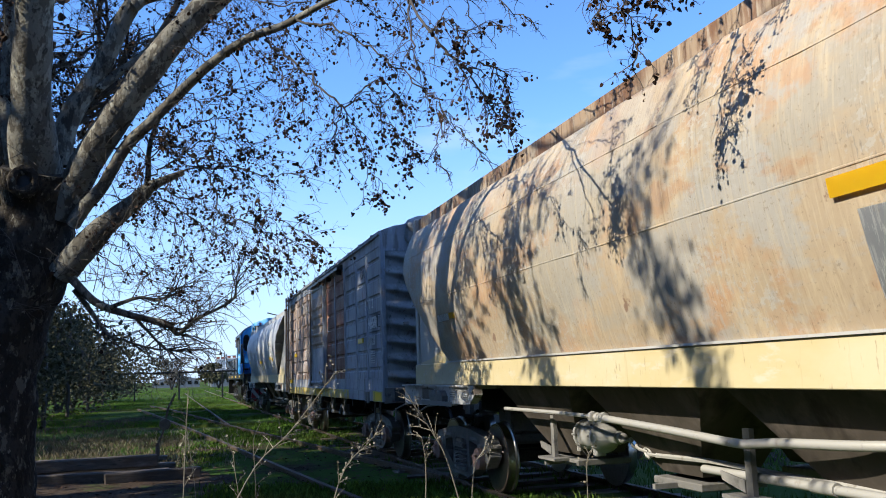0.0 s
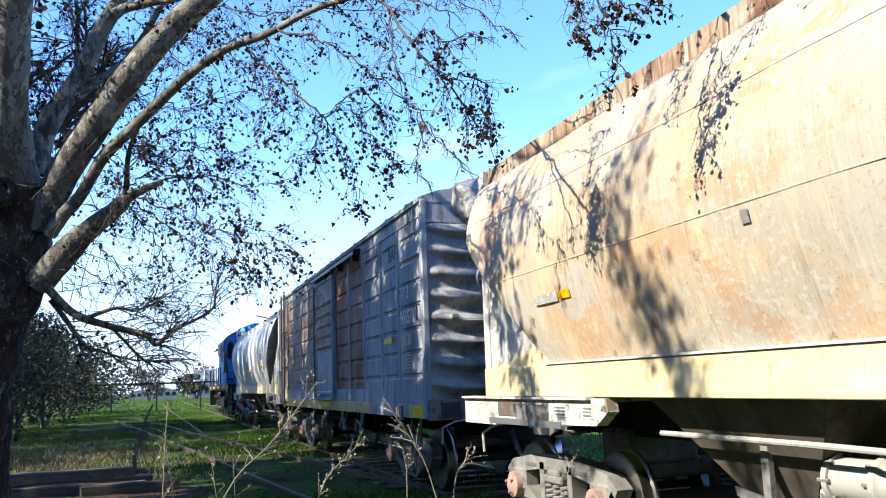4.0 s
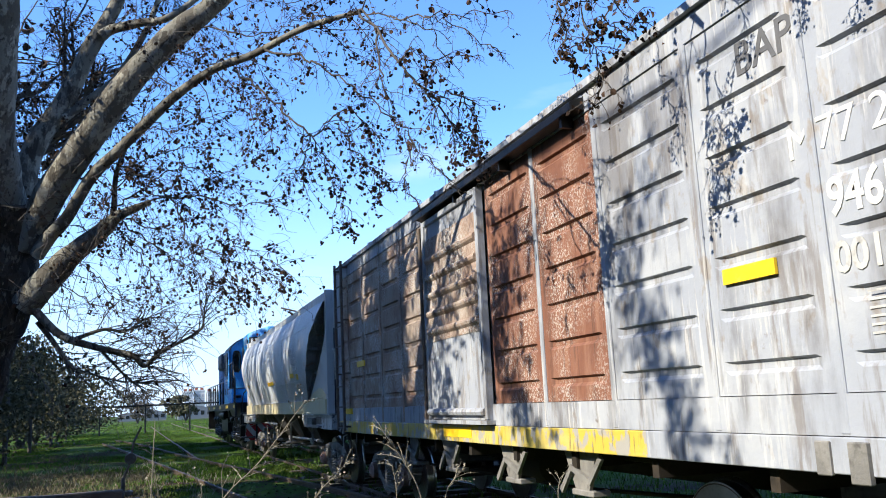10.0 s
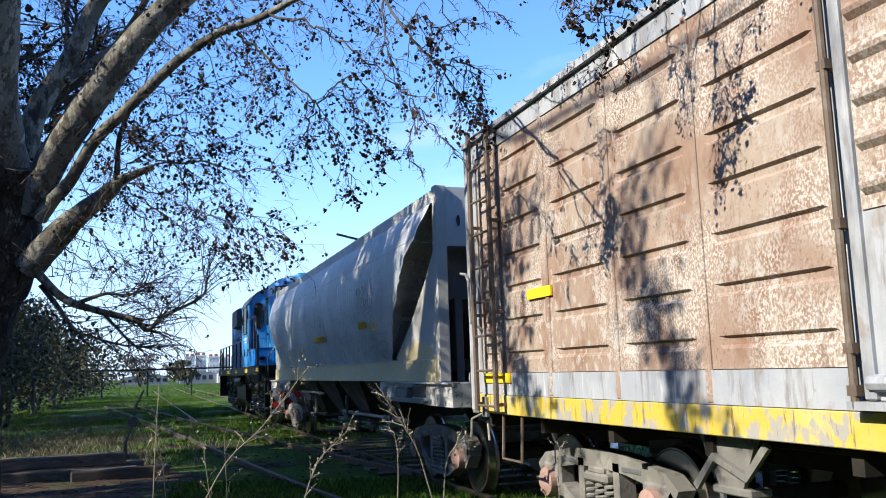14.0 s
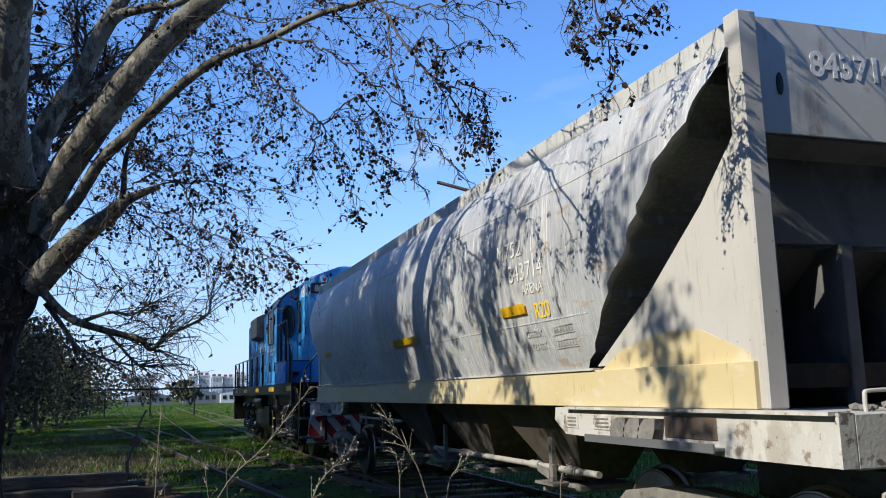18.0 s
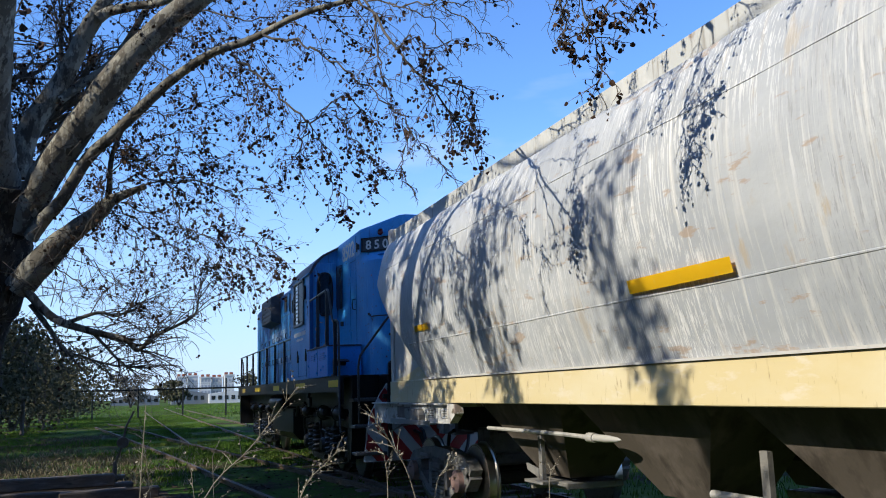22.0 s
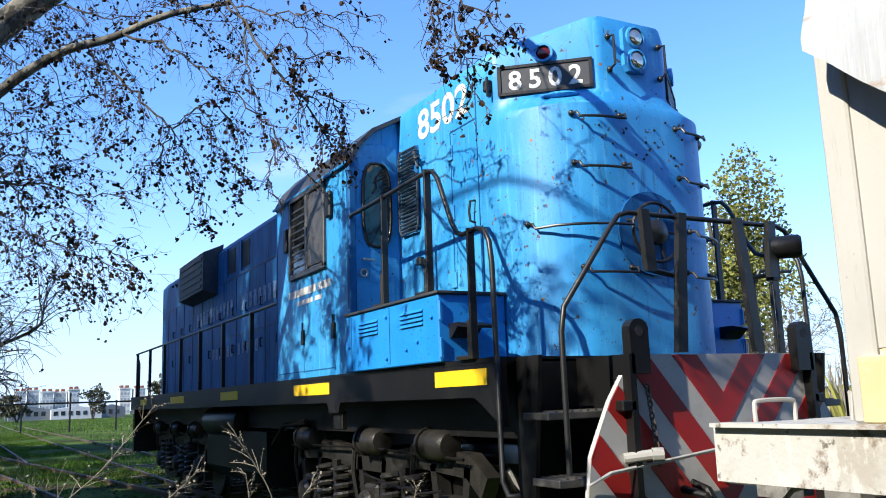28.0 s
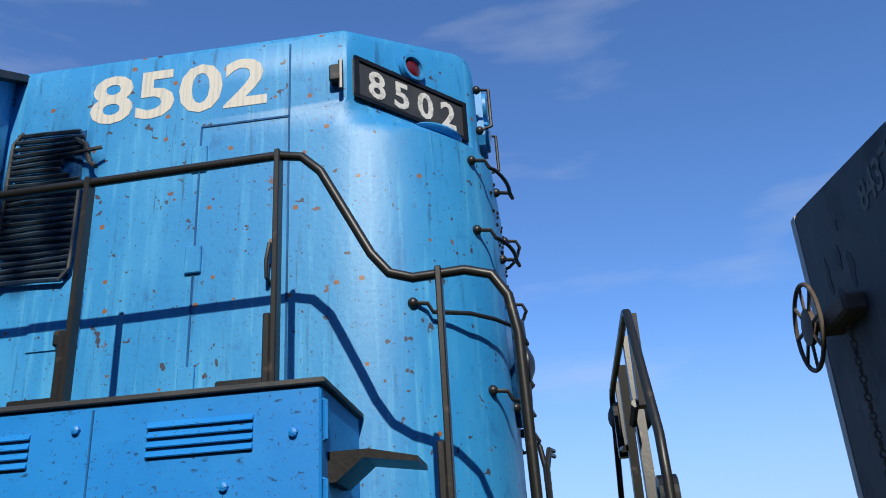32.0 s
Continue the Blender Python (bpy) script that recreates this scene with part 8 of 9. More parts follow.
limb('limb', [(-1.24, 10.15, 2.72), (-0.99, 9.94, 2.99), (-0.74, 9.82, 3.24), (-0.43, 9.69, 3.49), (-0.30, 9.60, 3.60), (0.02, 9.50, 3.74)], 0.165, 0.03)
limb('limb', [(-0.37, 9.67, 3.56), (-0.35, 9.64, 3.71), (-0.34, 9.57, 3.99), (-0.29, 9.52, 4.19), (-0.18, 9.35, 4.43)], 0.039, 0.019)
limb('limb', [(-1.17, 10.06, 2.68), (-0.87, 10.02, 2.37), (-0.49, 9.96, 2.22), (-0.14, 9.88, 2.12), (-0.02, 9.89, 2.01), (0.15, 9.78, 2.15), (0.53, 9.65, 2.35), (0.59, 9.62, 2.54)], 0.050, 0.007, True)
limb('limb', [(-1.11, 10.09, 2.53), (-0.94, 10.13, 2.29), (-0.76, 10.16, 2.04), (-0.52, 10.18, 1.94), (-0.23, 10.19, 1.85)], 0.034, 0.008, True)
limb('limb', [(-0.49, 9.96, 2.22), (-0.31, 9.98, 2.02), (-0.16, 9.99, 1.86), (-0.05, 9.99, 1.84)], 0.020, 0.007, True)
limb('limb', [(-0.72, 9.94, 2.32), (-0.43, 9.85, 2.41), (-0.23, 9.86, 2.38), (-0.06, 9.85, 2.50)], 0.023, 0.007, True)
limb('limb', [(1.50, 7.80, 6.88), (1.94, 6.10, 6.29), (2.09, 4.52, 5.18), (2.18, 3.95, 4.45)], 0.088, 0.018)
bm = bmesh.new()
ring(bm, Vector((-1.60, 9.76, 3.64)), Vector((0.15, -1, -0.1)), 0.115, 0.05, 20, 8)
for v in bm.verts:
    v.co += Vector((0, 0, 0.05 * noise.noise(v.co * 8))) + 0.03 * noise.noise_vector(v.co * 9)
part("burl", bm, M_OLDBARK, tree, "swollen bark round a knot hole", True).matrix_parent_inverse = tree.matrix_basis.inverted()
bm = bmesh.new()
lathe(bm, [(0.0, 0.0), (0.07, 0.0), (0.12, 0.03), (0.12, 0.25)], Matrix.Translation((-1.60, 9.77, 3.64)) @ Matrix.Rotation(radians(82), 4, "Z"), 16)
part("knot_hole", bm, M_DARK, tree, "dark knot hole").matrix_parent_inverse = tree.matrix_basis.inverted()
branch([(-0.27, 9.56, 3.61), (0.12, 9.43, 3.77), (0.57, 9.21, 3.73), (0.92, 9.10, 3.64), (1.19, 8.96, 3.66)], 0.018, 0.3, 1.3, 0.036)
branch([(-0.29, 9.44, 4.10), (0.07, 9.29, 3.90), (0.27, 9.26, 3.61), (0.39, 9.22, 3.29), (0.59, 9.13, 3.17), (0.81, 9.03, 3.03), (1.01, 9.03, 2.95), (1.29, 8.91, 2.81)], 0.02, 0.6, 1.5, 0.04)
branch([(-0.35, 9.64, 3.71), (-0.08, 9.60, 3.90), (0.21, 9.45, 4.07), (0.50, 9.33, 4.11), (0.74, 9.34, 4.00)], 0.016, 0.8, 1.7, 0.04)
branch([(-0.34, 9.60, 3.89), (-0.14, 9.46, 4.05), (0.09, 9.41, 4.24), (0.38, 9.27, 4.31), (0.62, 9.28, 4.24)], 0.014, 0.75, 1.6, 0.04)
branch([(-0.27, 9.56, 3.61), (-0.08, 9.59, 3.52), (0.16, 9.50, 3.44), (0.42, 9.47, 3.54), (0.75, 9.34, 3.55)], 0.016, 0.8, 1.6, 0.04)
branch([(-0.43, 9.69, 3.49), (-0.22, 9.72, 3.35), (-0.07, 9.75, 3.17), (0.05, 9.78, 2.99), (0.11, 9.80, 2.87)], 0.014, 0.55, 1.5, 0.038)
branch([(-0.31, 9.67, 3.59), (-0.01, 9.62, 3.34), (0.23, 9.65, 3.16), (0.50, 9.66, 3.04), (0.53, 9.68, 2.92)], 0.014, 0.5, 1.4, 0.038)
branch([(0.39, 9.22, 3.29), (0.34, 9.25, 3.09), (0.50, 9.14, 3.14), (0.67, 9.16, 2.96)], 0.01, 0.5, 1.2, 0.038)
branch([(0.59, 9.13, 3.17), (0.72, 9.00, 3.24), (0.95, 9.00, 3.15), (1.17, 8.89, 3.02), (1.32, 8.88, 2.96)], 0.01, 0.8, 1.2, 0.04)
branch([(0.81, 9.03, 3.03), (0.78, 9.07, 2.83), (0.90, 9.07, 2.71)], 0.01, 0.8, 1.0, 0.04)
branch([(-0.08, 9.60, 3.90), (0.21, 9.52, 3.80), (0.51, 9.39, 3.87), (0.68, 9.33, 4.06)], 0.012, 0.8, 1.6, 0.04)
branch([(-0.74, 9.82, 3.24), (-0.58, 9.66, 3.03), (-0.41, 9.70, 2.85), (-0.12, 9.63, 2.66)], 0.012, 0.25, 1.3, 0.036)
branch([(-0.99, 9.94, 2.99), (-0.64, 9.80, 2.74), (-0.35, 9.73, 2.61), (0.00, 9.65, 2.48)], 0.012, 0.12, 1.2, 0.036)
branch([(-0.56, 9.27, 3.92), (-0.36, 9.31, 3.82), (-0.42, 9.36, 3.58), (-0.47, 9.40, 3.41)], 0.012, 0.5, 1.4, 0.038)
branch([(0.78, 8.32, 4.84), (1.00, 8.07, 4.59), (1.22, 7.83, 4.26), (1.39, 7.48, 3.94), (1.53, 7.33, 4.00), (1.63, 7.17, 4.09), (1.81, 7.17, 3.97), (1.89, 7.17, 3.91)], 0.022, 0.55, 1.0, 0.036)
branch([(1.36, 7.30, 3.88), (1.35, 7.34, 3.77), (1.28, 7.39, 3.61), (1.26, 7.43, 3.51)], 0.012, 0.8, 1.0, 0.036)
branch([(1.36, 7.30, 3.88), (1.45, 7.33, 3.71), (1.58, 7.38, 3.46), (1.66, 7.41, 3.24)], 0.012, 0.8, 0.9, 0.036)
branch([(1.56, 7.23, 3.97), (1.67, 7.24, 3.85), (1.77, 7.26, 3.70), (1.93, 7.27, 3.56), (1.96, 7.30, 3.41)], 0.012, 0.8, 0.9, 0.036)
branch([(1.00, 8.07, 4.59), (1.00, 7.94, 4.34), (1.06, 7.81, 4.10), (1.08, 7.76, 3.92)], 0.01, 0.5, 0.8, 0.034)
branch([(0.60, 8.43, 4.87), (0.81, 8.20, 4.56), (0.95, 7.96, 4.31), (0.89, 7.96, 4.03)], 0.01, 0.5, 1.1, 0.036)
branch([(1.06, 8.02, 4.95), (1.32, 7.72, 4.78), (1.52, 7.35, 4.52), (1.73, 7.00, 4.19), (1.90, 6.63, 3.88), (1.95, 6.36, 3.65), (1.98, 6.29, 3.53)], 0.02, 0.25, 0.8, 0.034)
branch([(1.81, 5.91, 3.50), (1.85, 5.97, 3.29), (1.84, 6.01, 3.12), (1.90, 6.03, 2.98)], 0.006, 0.0, 0.35, 0.03)
branch([(1.81, 5.91, 3.50), (1.96, 5.92, 3.32), (2.09, 5.91, 3.20), (2.16, 5.92, 3.07)], 0.006, 0.03, 0.35, 0.03)
branch([(1.82, 7.25, 5.09), (1.69, 6.15, 4.37), (1.57, 5.64, 3.81), (1.57, 5.60, 3.64)], 0.018, 0.22, 0.7, 0.036)
branch([(1.82, 7.25, 5.09), (1.68, 6.07, 4.31), (1.67, 5.58, 3.89), (1.77, 5.42, 3.66), (1.87, 5.32, 3.54), (1.98, 5.34, 3.38), (2.11, 5.32, 3.28), (2.17, 5.32, 3.19)], 0.02, 0.3, 0.8, 0.034)
branch([(1.64, 5.49, 3.85), (1.70, 5.35, 3.87), (1.80, 5.33, 3.83), (1.87, 5.23, 3.76)], 0.01, 0.35, 0.6, 0.036)
branch([(1.87, 5.32, 3.54), (1.97, 5.27, 3.58), (2.05, 5.27, 3.50), (2.14, 5.27, 3.40)], 0.01, 0.35, 0.6, 0.034)
branch([(1.98, 5.34, 3.38), (1.99, 5.36, 3.30), (2.03, 5.37, 3.23)], 0.008, 0.5, 0.5, 0.034)
branch([(1.85, 7.25, 5.08), (2.03, 6.57, 4.73), (2.11, 5.96, 4.48), (2.23, 5.73, 4.39), (2.46, 5.44, 4.29)], 0.012, 0.02, 0.5, 0.03)
branch([(1.86, 5.48, 4.22), (2.01, 5.36, 4.12), (2.19, 5.25, 3.95), (2.33, 5.22, 3.89)], 0.007, 0.02, 0.4, 0.03)
branch([(1.70, 5.81, 4.36), (1.84, 5.43, 4.09), (1.96, 5.38, 3.87), (2.16, 5.31, 3.86)], 0.008, 0.05, 0.4, 0.03)
branch([(1.85, 7.25, 5.08), (1.86, 6.47, 5.01), (2.00, 5.84, 4.80), (2.13, 5.46, 4.53)], 0.012, 0.4, 0.8, 0.04)
branch([(0.01, 8.53, 4.35), (0.19, 8.76, 4.30), (0.41, 8.72, 4.39), (0.63, 8.68, 4.48)], 0.012, 0.6, 1.4, 0.038)
branch([(0.25, 8.16, 4.49), (0.06, 8.28, 4.76), (0.22, 8.30, 4.96), (0.43, 8.26, 5.03)], 0.012, 0.6, 1.4, 0.038)
branch([(0.40, 8.82, 5.51), (0.67, 8.54, 5.35), (1.00, 8.34, 5.24), (1.30, 8.07, 5.26), (1.51, 7.95, 5.42)], 0.016, 0.7, 1.7, 0.04)
branch([(0.29, 8.84, 5.22), (0.58, 8.78, 5.07), (0.85, 8.61, 5.15), (1.14, 8.57, 4.91)], 0.014, 0.6, 1.5, 0.04)
branch([(0.68, 8.60, 5.70), (0.99, 8.27, 5.63), (1.30, 8.06, 5.51), (1.61, 7.86, 5.56)], 0.014, 0.7, 1.6, 0.04)
branch([(-1.24, 10.39, 4.54), (-1.16, 10.57, 5.00), (-1.24, 10.60, 5.50), (-1.15, 10.43, 5.94)], 0.014, 0.3, 1.5, 0.042)
branch([(-0.92, 10.34, 5.13), (-1.02, 10.47, 5.61), (-0.91, 10.51, 6.07), (-0.97, 10.37, 6.36)], 0.014, 0.3, 1.5, 0.042)
branch([(-1.52, 10.14, 4.17), (-1.34, 10.85, 4.73), (-1.42, 10.89, 5.23), (-1.32, 10.90, 5.83)], 0.014, 0.3, 1.5, 0.042)
branch([(-0.39, 10.37, 5.43), (-0.19, 10.65, 5.83), (-0.33, 10.64, 6.11), (-0.07, 10.61, 6.42)], 0.014, 0.4, 1.5, 0.042)
branch([(-0.56, 9.27, 3.92), (-0.21, 9.76, 4.46), (0.02, 9.76, 5.07), (0.14, 9.74, 5.41)], 0.014, 0.35, 1.5, 0.042)
branch([(-1.35, 10.42, 3.99), (-1.25, 10.76, 4.35), (-1.08, 10.95, 4.48), (-1.16, 10.94, 4.84)], 0.012, 0.35, 1.4, 0.042)
branch([(-1.81, 10.49, 4.25), (-1.83, 10.60, 4.96), (-1.98, 10.60, 5.50), (-1.89, 10.45, 6.15)], 0.014, 0.35, 1.4, 0.042)
branch([(2.18, 3.95, 4.45), (2.15, 4.01, 4.00), (2.18, 4.05, 3.68), (2.19, 4.03, 3.47), (2.24, 4.05, 3.37)], 0.012, 0.45, 0.55, 0.032)
branch([(2.21, 3.90, 4.12), (2.29, 3.94, 3.77), (2.28, 3.95, 3.54), (2.34, 4.00, 3.37), (2.40, 4.05, 3.16)], 0.01, 0.45, 0.5, 0.032)
branch([(2.29, 3.94, 3.77), (2.36, 3.86, 3.61), (2.40, 3.90, 3.50), (2.52, 3.82, 3.49)], 0.008, 0.45, 0.45, 0.034)


def spray(a, b, n, reach, leaf=0.05):
    """An unseen drooping spray, dense with twigs and leaves, added high in the near tree for shade, from a down to b.
    """
    a, b = Vector(a), Vector(b)
    for k in range(n):
        o = Vector((random.gauss(0, reach), random.gauss(0, reach), random.gauss(0, reach)))
        path = smooth_path([a + o * 0.4, a.lerp(b, 0.5) + o + Vector((0, 0, 0.15)), b + o * 1.3], 5)
        twigs_m.stick(path, 0.014, 0.004, 4)
        for i in range(2, len(path)):
            s = Vector((random.gauss(0, 0.6), random.gauss(0, 0.6), random.gauss(-0.4, 0.4)))
            twig(twigs_m, leaves_m, path[i], s, random.uniform(0.12, 0.32), 0.004, 0.42, leaf, 1)


# unseen limbs added to carry the shade strands
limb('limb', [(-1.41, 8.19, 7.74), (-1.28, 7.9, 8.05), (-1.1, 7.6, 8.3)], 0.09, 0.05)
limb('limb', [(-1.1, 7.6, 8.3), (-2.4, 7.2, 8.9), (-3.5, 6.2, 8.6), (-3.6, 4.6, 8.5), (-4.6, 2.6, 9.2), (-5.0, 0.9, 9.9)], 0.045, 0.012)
# unseen drooping leafy crown strands over the path, added to cast shade bands
for dy, reach in ((-0.38, 1.1), (-0.14, 1.3), (0.05, 1.5), (0.28, 1.2)):
    branch([(x + 0.6 * dy, y + dy, z + 0.1 * dy) for x, y, z in [(-2.65, 5.56, 7.79), (-2.65, 5.86, 7.34), (-2.65, 6.36, 7.04), (-2.65, 6.66, 6.76), (-2.65, 6.66, 6.31), (-2.65, 6.36, 5.94), (-2.65, 6.01, 5.54)]], 0.014, 0.85, reach, 0.062)
for dy, reach in ((-0.16, 1.1), (0.0, 1.3), (0.16, 1.4)):
    branch([(x + 0.8 * dy, y + dy, z - 0.3 * dy) for x, y, z in [(-2.65, 3.56, 7.54), (-2.65, 3.81, 7.14), (-2.65, 4.04, 6.9), (-2.65, 4.08, 6.54), (-2.65, 3.94, 6.25), (-2.65, 3.78, 5.93), (-2.65, 3.56, 5.54)]], 0.013, 0.85, reach, 0.062)
for dy, reach in ((-0.2, 1.0), (0.2, 1.2)):
    branch([(x + 0.8 * dy, y + dy, z - 0.3 * dy) for x, y, z in [(-2.65, 7.56, 7.64), (-2.65, 7.86, 7.14), (-2.65, 8.02, 6.73), (-2.65, 8.26, 6.32), (-2.65, 8.06, 5.84)]], 0.013, 0.7, reach, 0.062)
branch([(-4.8, 1.24, 10.22), (-4.8, 1.14, 10.02), (-4.8, 0.99, 9.77), (-4.8, 0.89, 9.57)], 0.01, 0.6, 0.8, 0.085)
branch([(-4.8, 0.69, 10.22), (-4.8, 0.64, 10.02), (-4.8, 0.59, 9.82), (-4.8, 0.64, 9.57)], 0.01, 0.55, 0.7, 0.085)
for k, y in enumerate((6.1, 6.6, 7.3, 8.1, 9.0, 10.2, 11.3)):
    spray((-2.3, y, 7.4 + 0.3 * math.sin(2.1 * k)), (-2.0, y + 0.15, 5.5 + 0.5 * math.sin(1.3 * k)), 1, 0.24, 0.05)
# the twigs over the path's end
branch([(2.0, 4.6, 5.0), (2.35, 4.0, 4.9), (2.6, 3.4, 4.6), (2.75, 2.9, 4.35), (2.85, 2.6, 4.12)], 0.010, 0.4, 0.55, 0.022)
branch([(2.6, 3.4, 4.6), (2.72, 3.0, 4.2), (2.8, 2.75, 3.9), (2.76, 2.85, 3.72)], 0.008, 0.7, 0.55, 0.022)
branch([(2.45, 3.8, 4.8), (2.68, 3.55, 4.35), (2.74, 3.2, 4.0), (2.7, 3.24, 3.85)], 0.008, 0.7, 0.55, 0.022)
branch([(2.35, 4.0, 4.9), (2.5, 3.75, 4.3), (2.58, 3.68, 4.0), (2.52, 3.85, 3.75)], 0.008, 0.6, 0.55, 0.022)
branch([(2.2, 4.4, 4.95), (2.3, 4.5, 4.3), (2.38, 4.4, 3.95), (2.4, 4.39, 3.72)], 0.008, 0.6, 0.55, 0.022)
branch([(2.1, 4.7, 5.0), (2.25, 4.85, 4.5), (2.2, 4.9, 4.38)], 0.008, 0.5, 0.55, 0.022)


# bare shoots on the trunk's face
for k in range(44):
    p = Vector((-1.75 + 0.85 * random.random() + 0.02 * k, 10.00 - 0.25 * random.random(), 2.0 + 1.9 * random.random()))
    twig(twigs_m, leaves_m, p, Vector((random.gauss(0.4, 0.6), -0.5, random.gauss(0.4, 0.5))), random.uniform(0.3, 0.9), 0.006, 0.02, 0.03, 1)


def crown_limb(tw, lv, p, d, length, r, level, leafy, leaf, spread=0.55):
    """A branching limb of a crown."""
    pts = [p.copy()]
    q, dd = p.copy(), d.normalized()
    n = 5
    for i in range(n):
        dd = (dd + Vector((random.gauss(0, 0.16), random.gauss(0, 0.16), random.gauss(0.03, 0.12)))).normalized()
        q = q + dd * length / n
        pts.append(q.copy())
    tw.stick(pts, r, r * 0.5, 6 if r > 0.03 else 4)
    if level == 0:
        for i in range(1, n + 1):
            for _ in range(2):
                twig(tw, lv, pts[i], (dd * 0.4 + Vector((random.gauss(0, 1), random.gauss(0, 1), random.gauss(-0.1, 0.7)))), random.uniform(0.3, 0.7), 0.007, leafy, leaf, 0)
        return
    for i in range(2, n + 1):
        for _ in range(2 if i > 2 else 1):
            s = (dd + Vector((random.gauss(0, spread), random.gauss(0, spread), random.gauss(0.0, spread)))).normalized()
            crown_limb(tw, lv, pts[i], s, length * random.uniform(0.45, 0.7), r * 0.45, level - 1, leafy, leaf, spread)


# the near tree's crown above
for p, d, length in (((-1.41, 8.19, 7.74), (0.2, 0.1, 1), 2.4), ((-1.42, 8.60, 6.98), (-0.6, 0.6, 0.8), 2.4), ((-0.14, 10.02, 6.93), (0.3, 0.9, 0.6), 2.6), ((-2.08, 10.00, 7.80), (-0.3, 0.7, 0.9), 2.4),
                     ((0.62, 9.46, 6.24), (0.3, 0.7, 0.7), 2.2), ((-2.01, 10.20, 6.86), (-0.8, 0.4, 0.6), 2.2)):
    crown_limb(twigs_m, leaves_m, Vector(p), Vector(d), length, 0.07, 2, 0.2, 0.045)
twigs_m.made("twig_mass", M_TWIG, tree, "fine grey-brown twigs")
leaves_m.made("leaf_mass", M_LEAF, tree, "sparse dead brown leaves")


def plane_tree(x, y, height, lean, seed, leafy, label, leaf=0.07, fork=3.6):
    random.seed(seed)
    t = thing("plane_tree", x, y, -0.1, label, "tree", "plane trees along the yard")
    bm = bmesh.new()
    path = smooth_path([(x, y, -0.2), (x + 0.05, y, 1.0), (x + lean * 0.5, y + 0.1, fork * 0.66), (x + lean, y, fork)], 5)
    tube(bm, path, 0.36, 14, 0.22)
    for v in bm.verts:
        v.co += Vector((v.co.x - x, v.co.y - y, 0)) * 0.35 * noise.noise(v.co * 1.7)
    ob = part("trunk", bm, M_BARK, t, "", True)
    ob.matrix_parent_inverse = t.matrix_basis.inverted()
    tw, lv = Sheaf(), Sheaf()
    top = path[-1]
    for k in range(6):
        a = 2 * math.pi * k / 6 + random.uniform(-0.3, 0.3)
        d = Vector((math.cos(a) * 0.75, math.sin(a) * 0.75, random.uniform(0.5, 1.2)))
        crown_limb(tw, lv, top - Vector((0, 0, 0.3 * (k % 3))), d, height * random.uniform(0.30, 0.40), 0.13, 2, leafy, leaf)
    tw.made("branch_mass", M_TWIG, t, "bare branching crown")
    lv.made("leaf_mass", M_LEAF, t, "dead brown leaves")
    return t


plane_tree(-3.05, 18.6, 6.5, 0.1, 31, 0.12, "dark-trunked plane tree behind the near one", 0.06, 6.2)
# these plane trees stand out of view, added to shade train and ground
plane_tree(-8.4, 9.0, 8.5, 0.2, 32, 0.6, "plane tree with dead leaves added unseen for shade", 0.09)
plane_tree(-7.4, 12.5, 11.5, 0.2, 33, 0.6, "tall plane tree with dead leaves added unseen for its shade", 0.12, 7.0)
plane_tree(-9.2, 17.0, 12, 0.2, 35, 0.08, "tall plane tree with dead leaves added unseen for its shade", 0.13, 8.0)
plane_tree(-8.8, 25.0, 13.0, 0.3, 36, 0.06, "tall plane tree with dead leaves added unseen for its shade", 0.16, 5.5)
plane_tree(-10.0, 32.0, 13.0, 0.3, 37, 0.2, "tall plane tree with dead leaves added unseen for its shade", 0.24, 6.0)
plane_tree(-11.5, 39.0, 14.0, 0.3, 34, 0.98, "tall plane tree with dead leaves added unseen for its shade", 0.24, 6.5)


# unseen weeping tree added at the yard's edge to streak the train with shade
random.seed(44)
t = thing("unseen_weeping_tree", -9.6, 23.5, -0.1, "unseen tall weeping tree with long drooping twigs, added to streak shade", "tree")
bm = bmesh.new()
tube(bm, smooth_path([(-9.6, 23.5, -0.2), (-9.5, 23.6, 4.0), (-9.3, 23.4, 9.0), (-9.0, 23.5, 13.2)], 5), 0.3, 12, 0.14)
part("trunk", bm, M_BARK, t, "", True).matrix_parent_inverse = t.matrix_basis.inverted()
tw, lv = Sheaf(), Sheaf()
for k in range(31):
    y = 14.2 + 0.58 * k + random.gauss(0, 0.12)
    x, top, lean = -8.3 + random.gauss(0, 0.5), 13.2 + random.gauss(0, 0.4), random.gauss(0.15, 0.25)
    tw.stick(smooth_path([(-9.1, 23.5, 12.4), (-8.8, 23.5 + 0.55 * (y - 23.5), 13.6), (x, y, top)], 4), 0.07, 0.05, 5)
    pts = smooth_path([(x, y, top), (x + 0.1, y + 0.2 * lean, 12.0), (x, y + 0.6 * lean, 10.6), (x, y + lean, 9.0)], 4)
    tw.stick(pts, random.uniform(0.05, 0.11), 0.06, 5)
    for p in pts[2:]:
        twig(tw, lv, p, Vector((random.gauss(0, 0.25), random.gauss(0, 0.12), -1)), 0.6, 0.03, 0.9, 0.11, 0)
tw.made("branch_mass", M_TWIG, t, "long drooping twigs")
lv.made("leaf_mass", M_LEAF, t, "dead brown leaves")


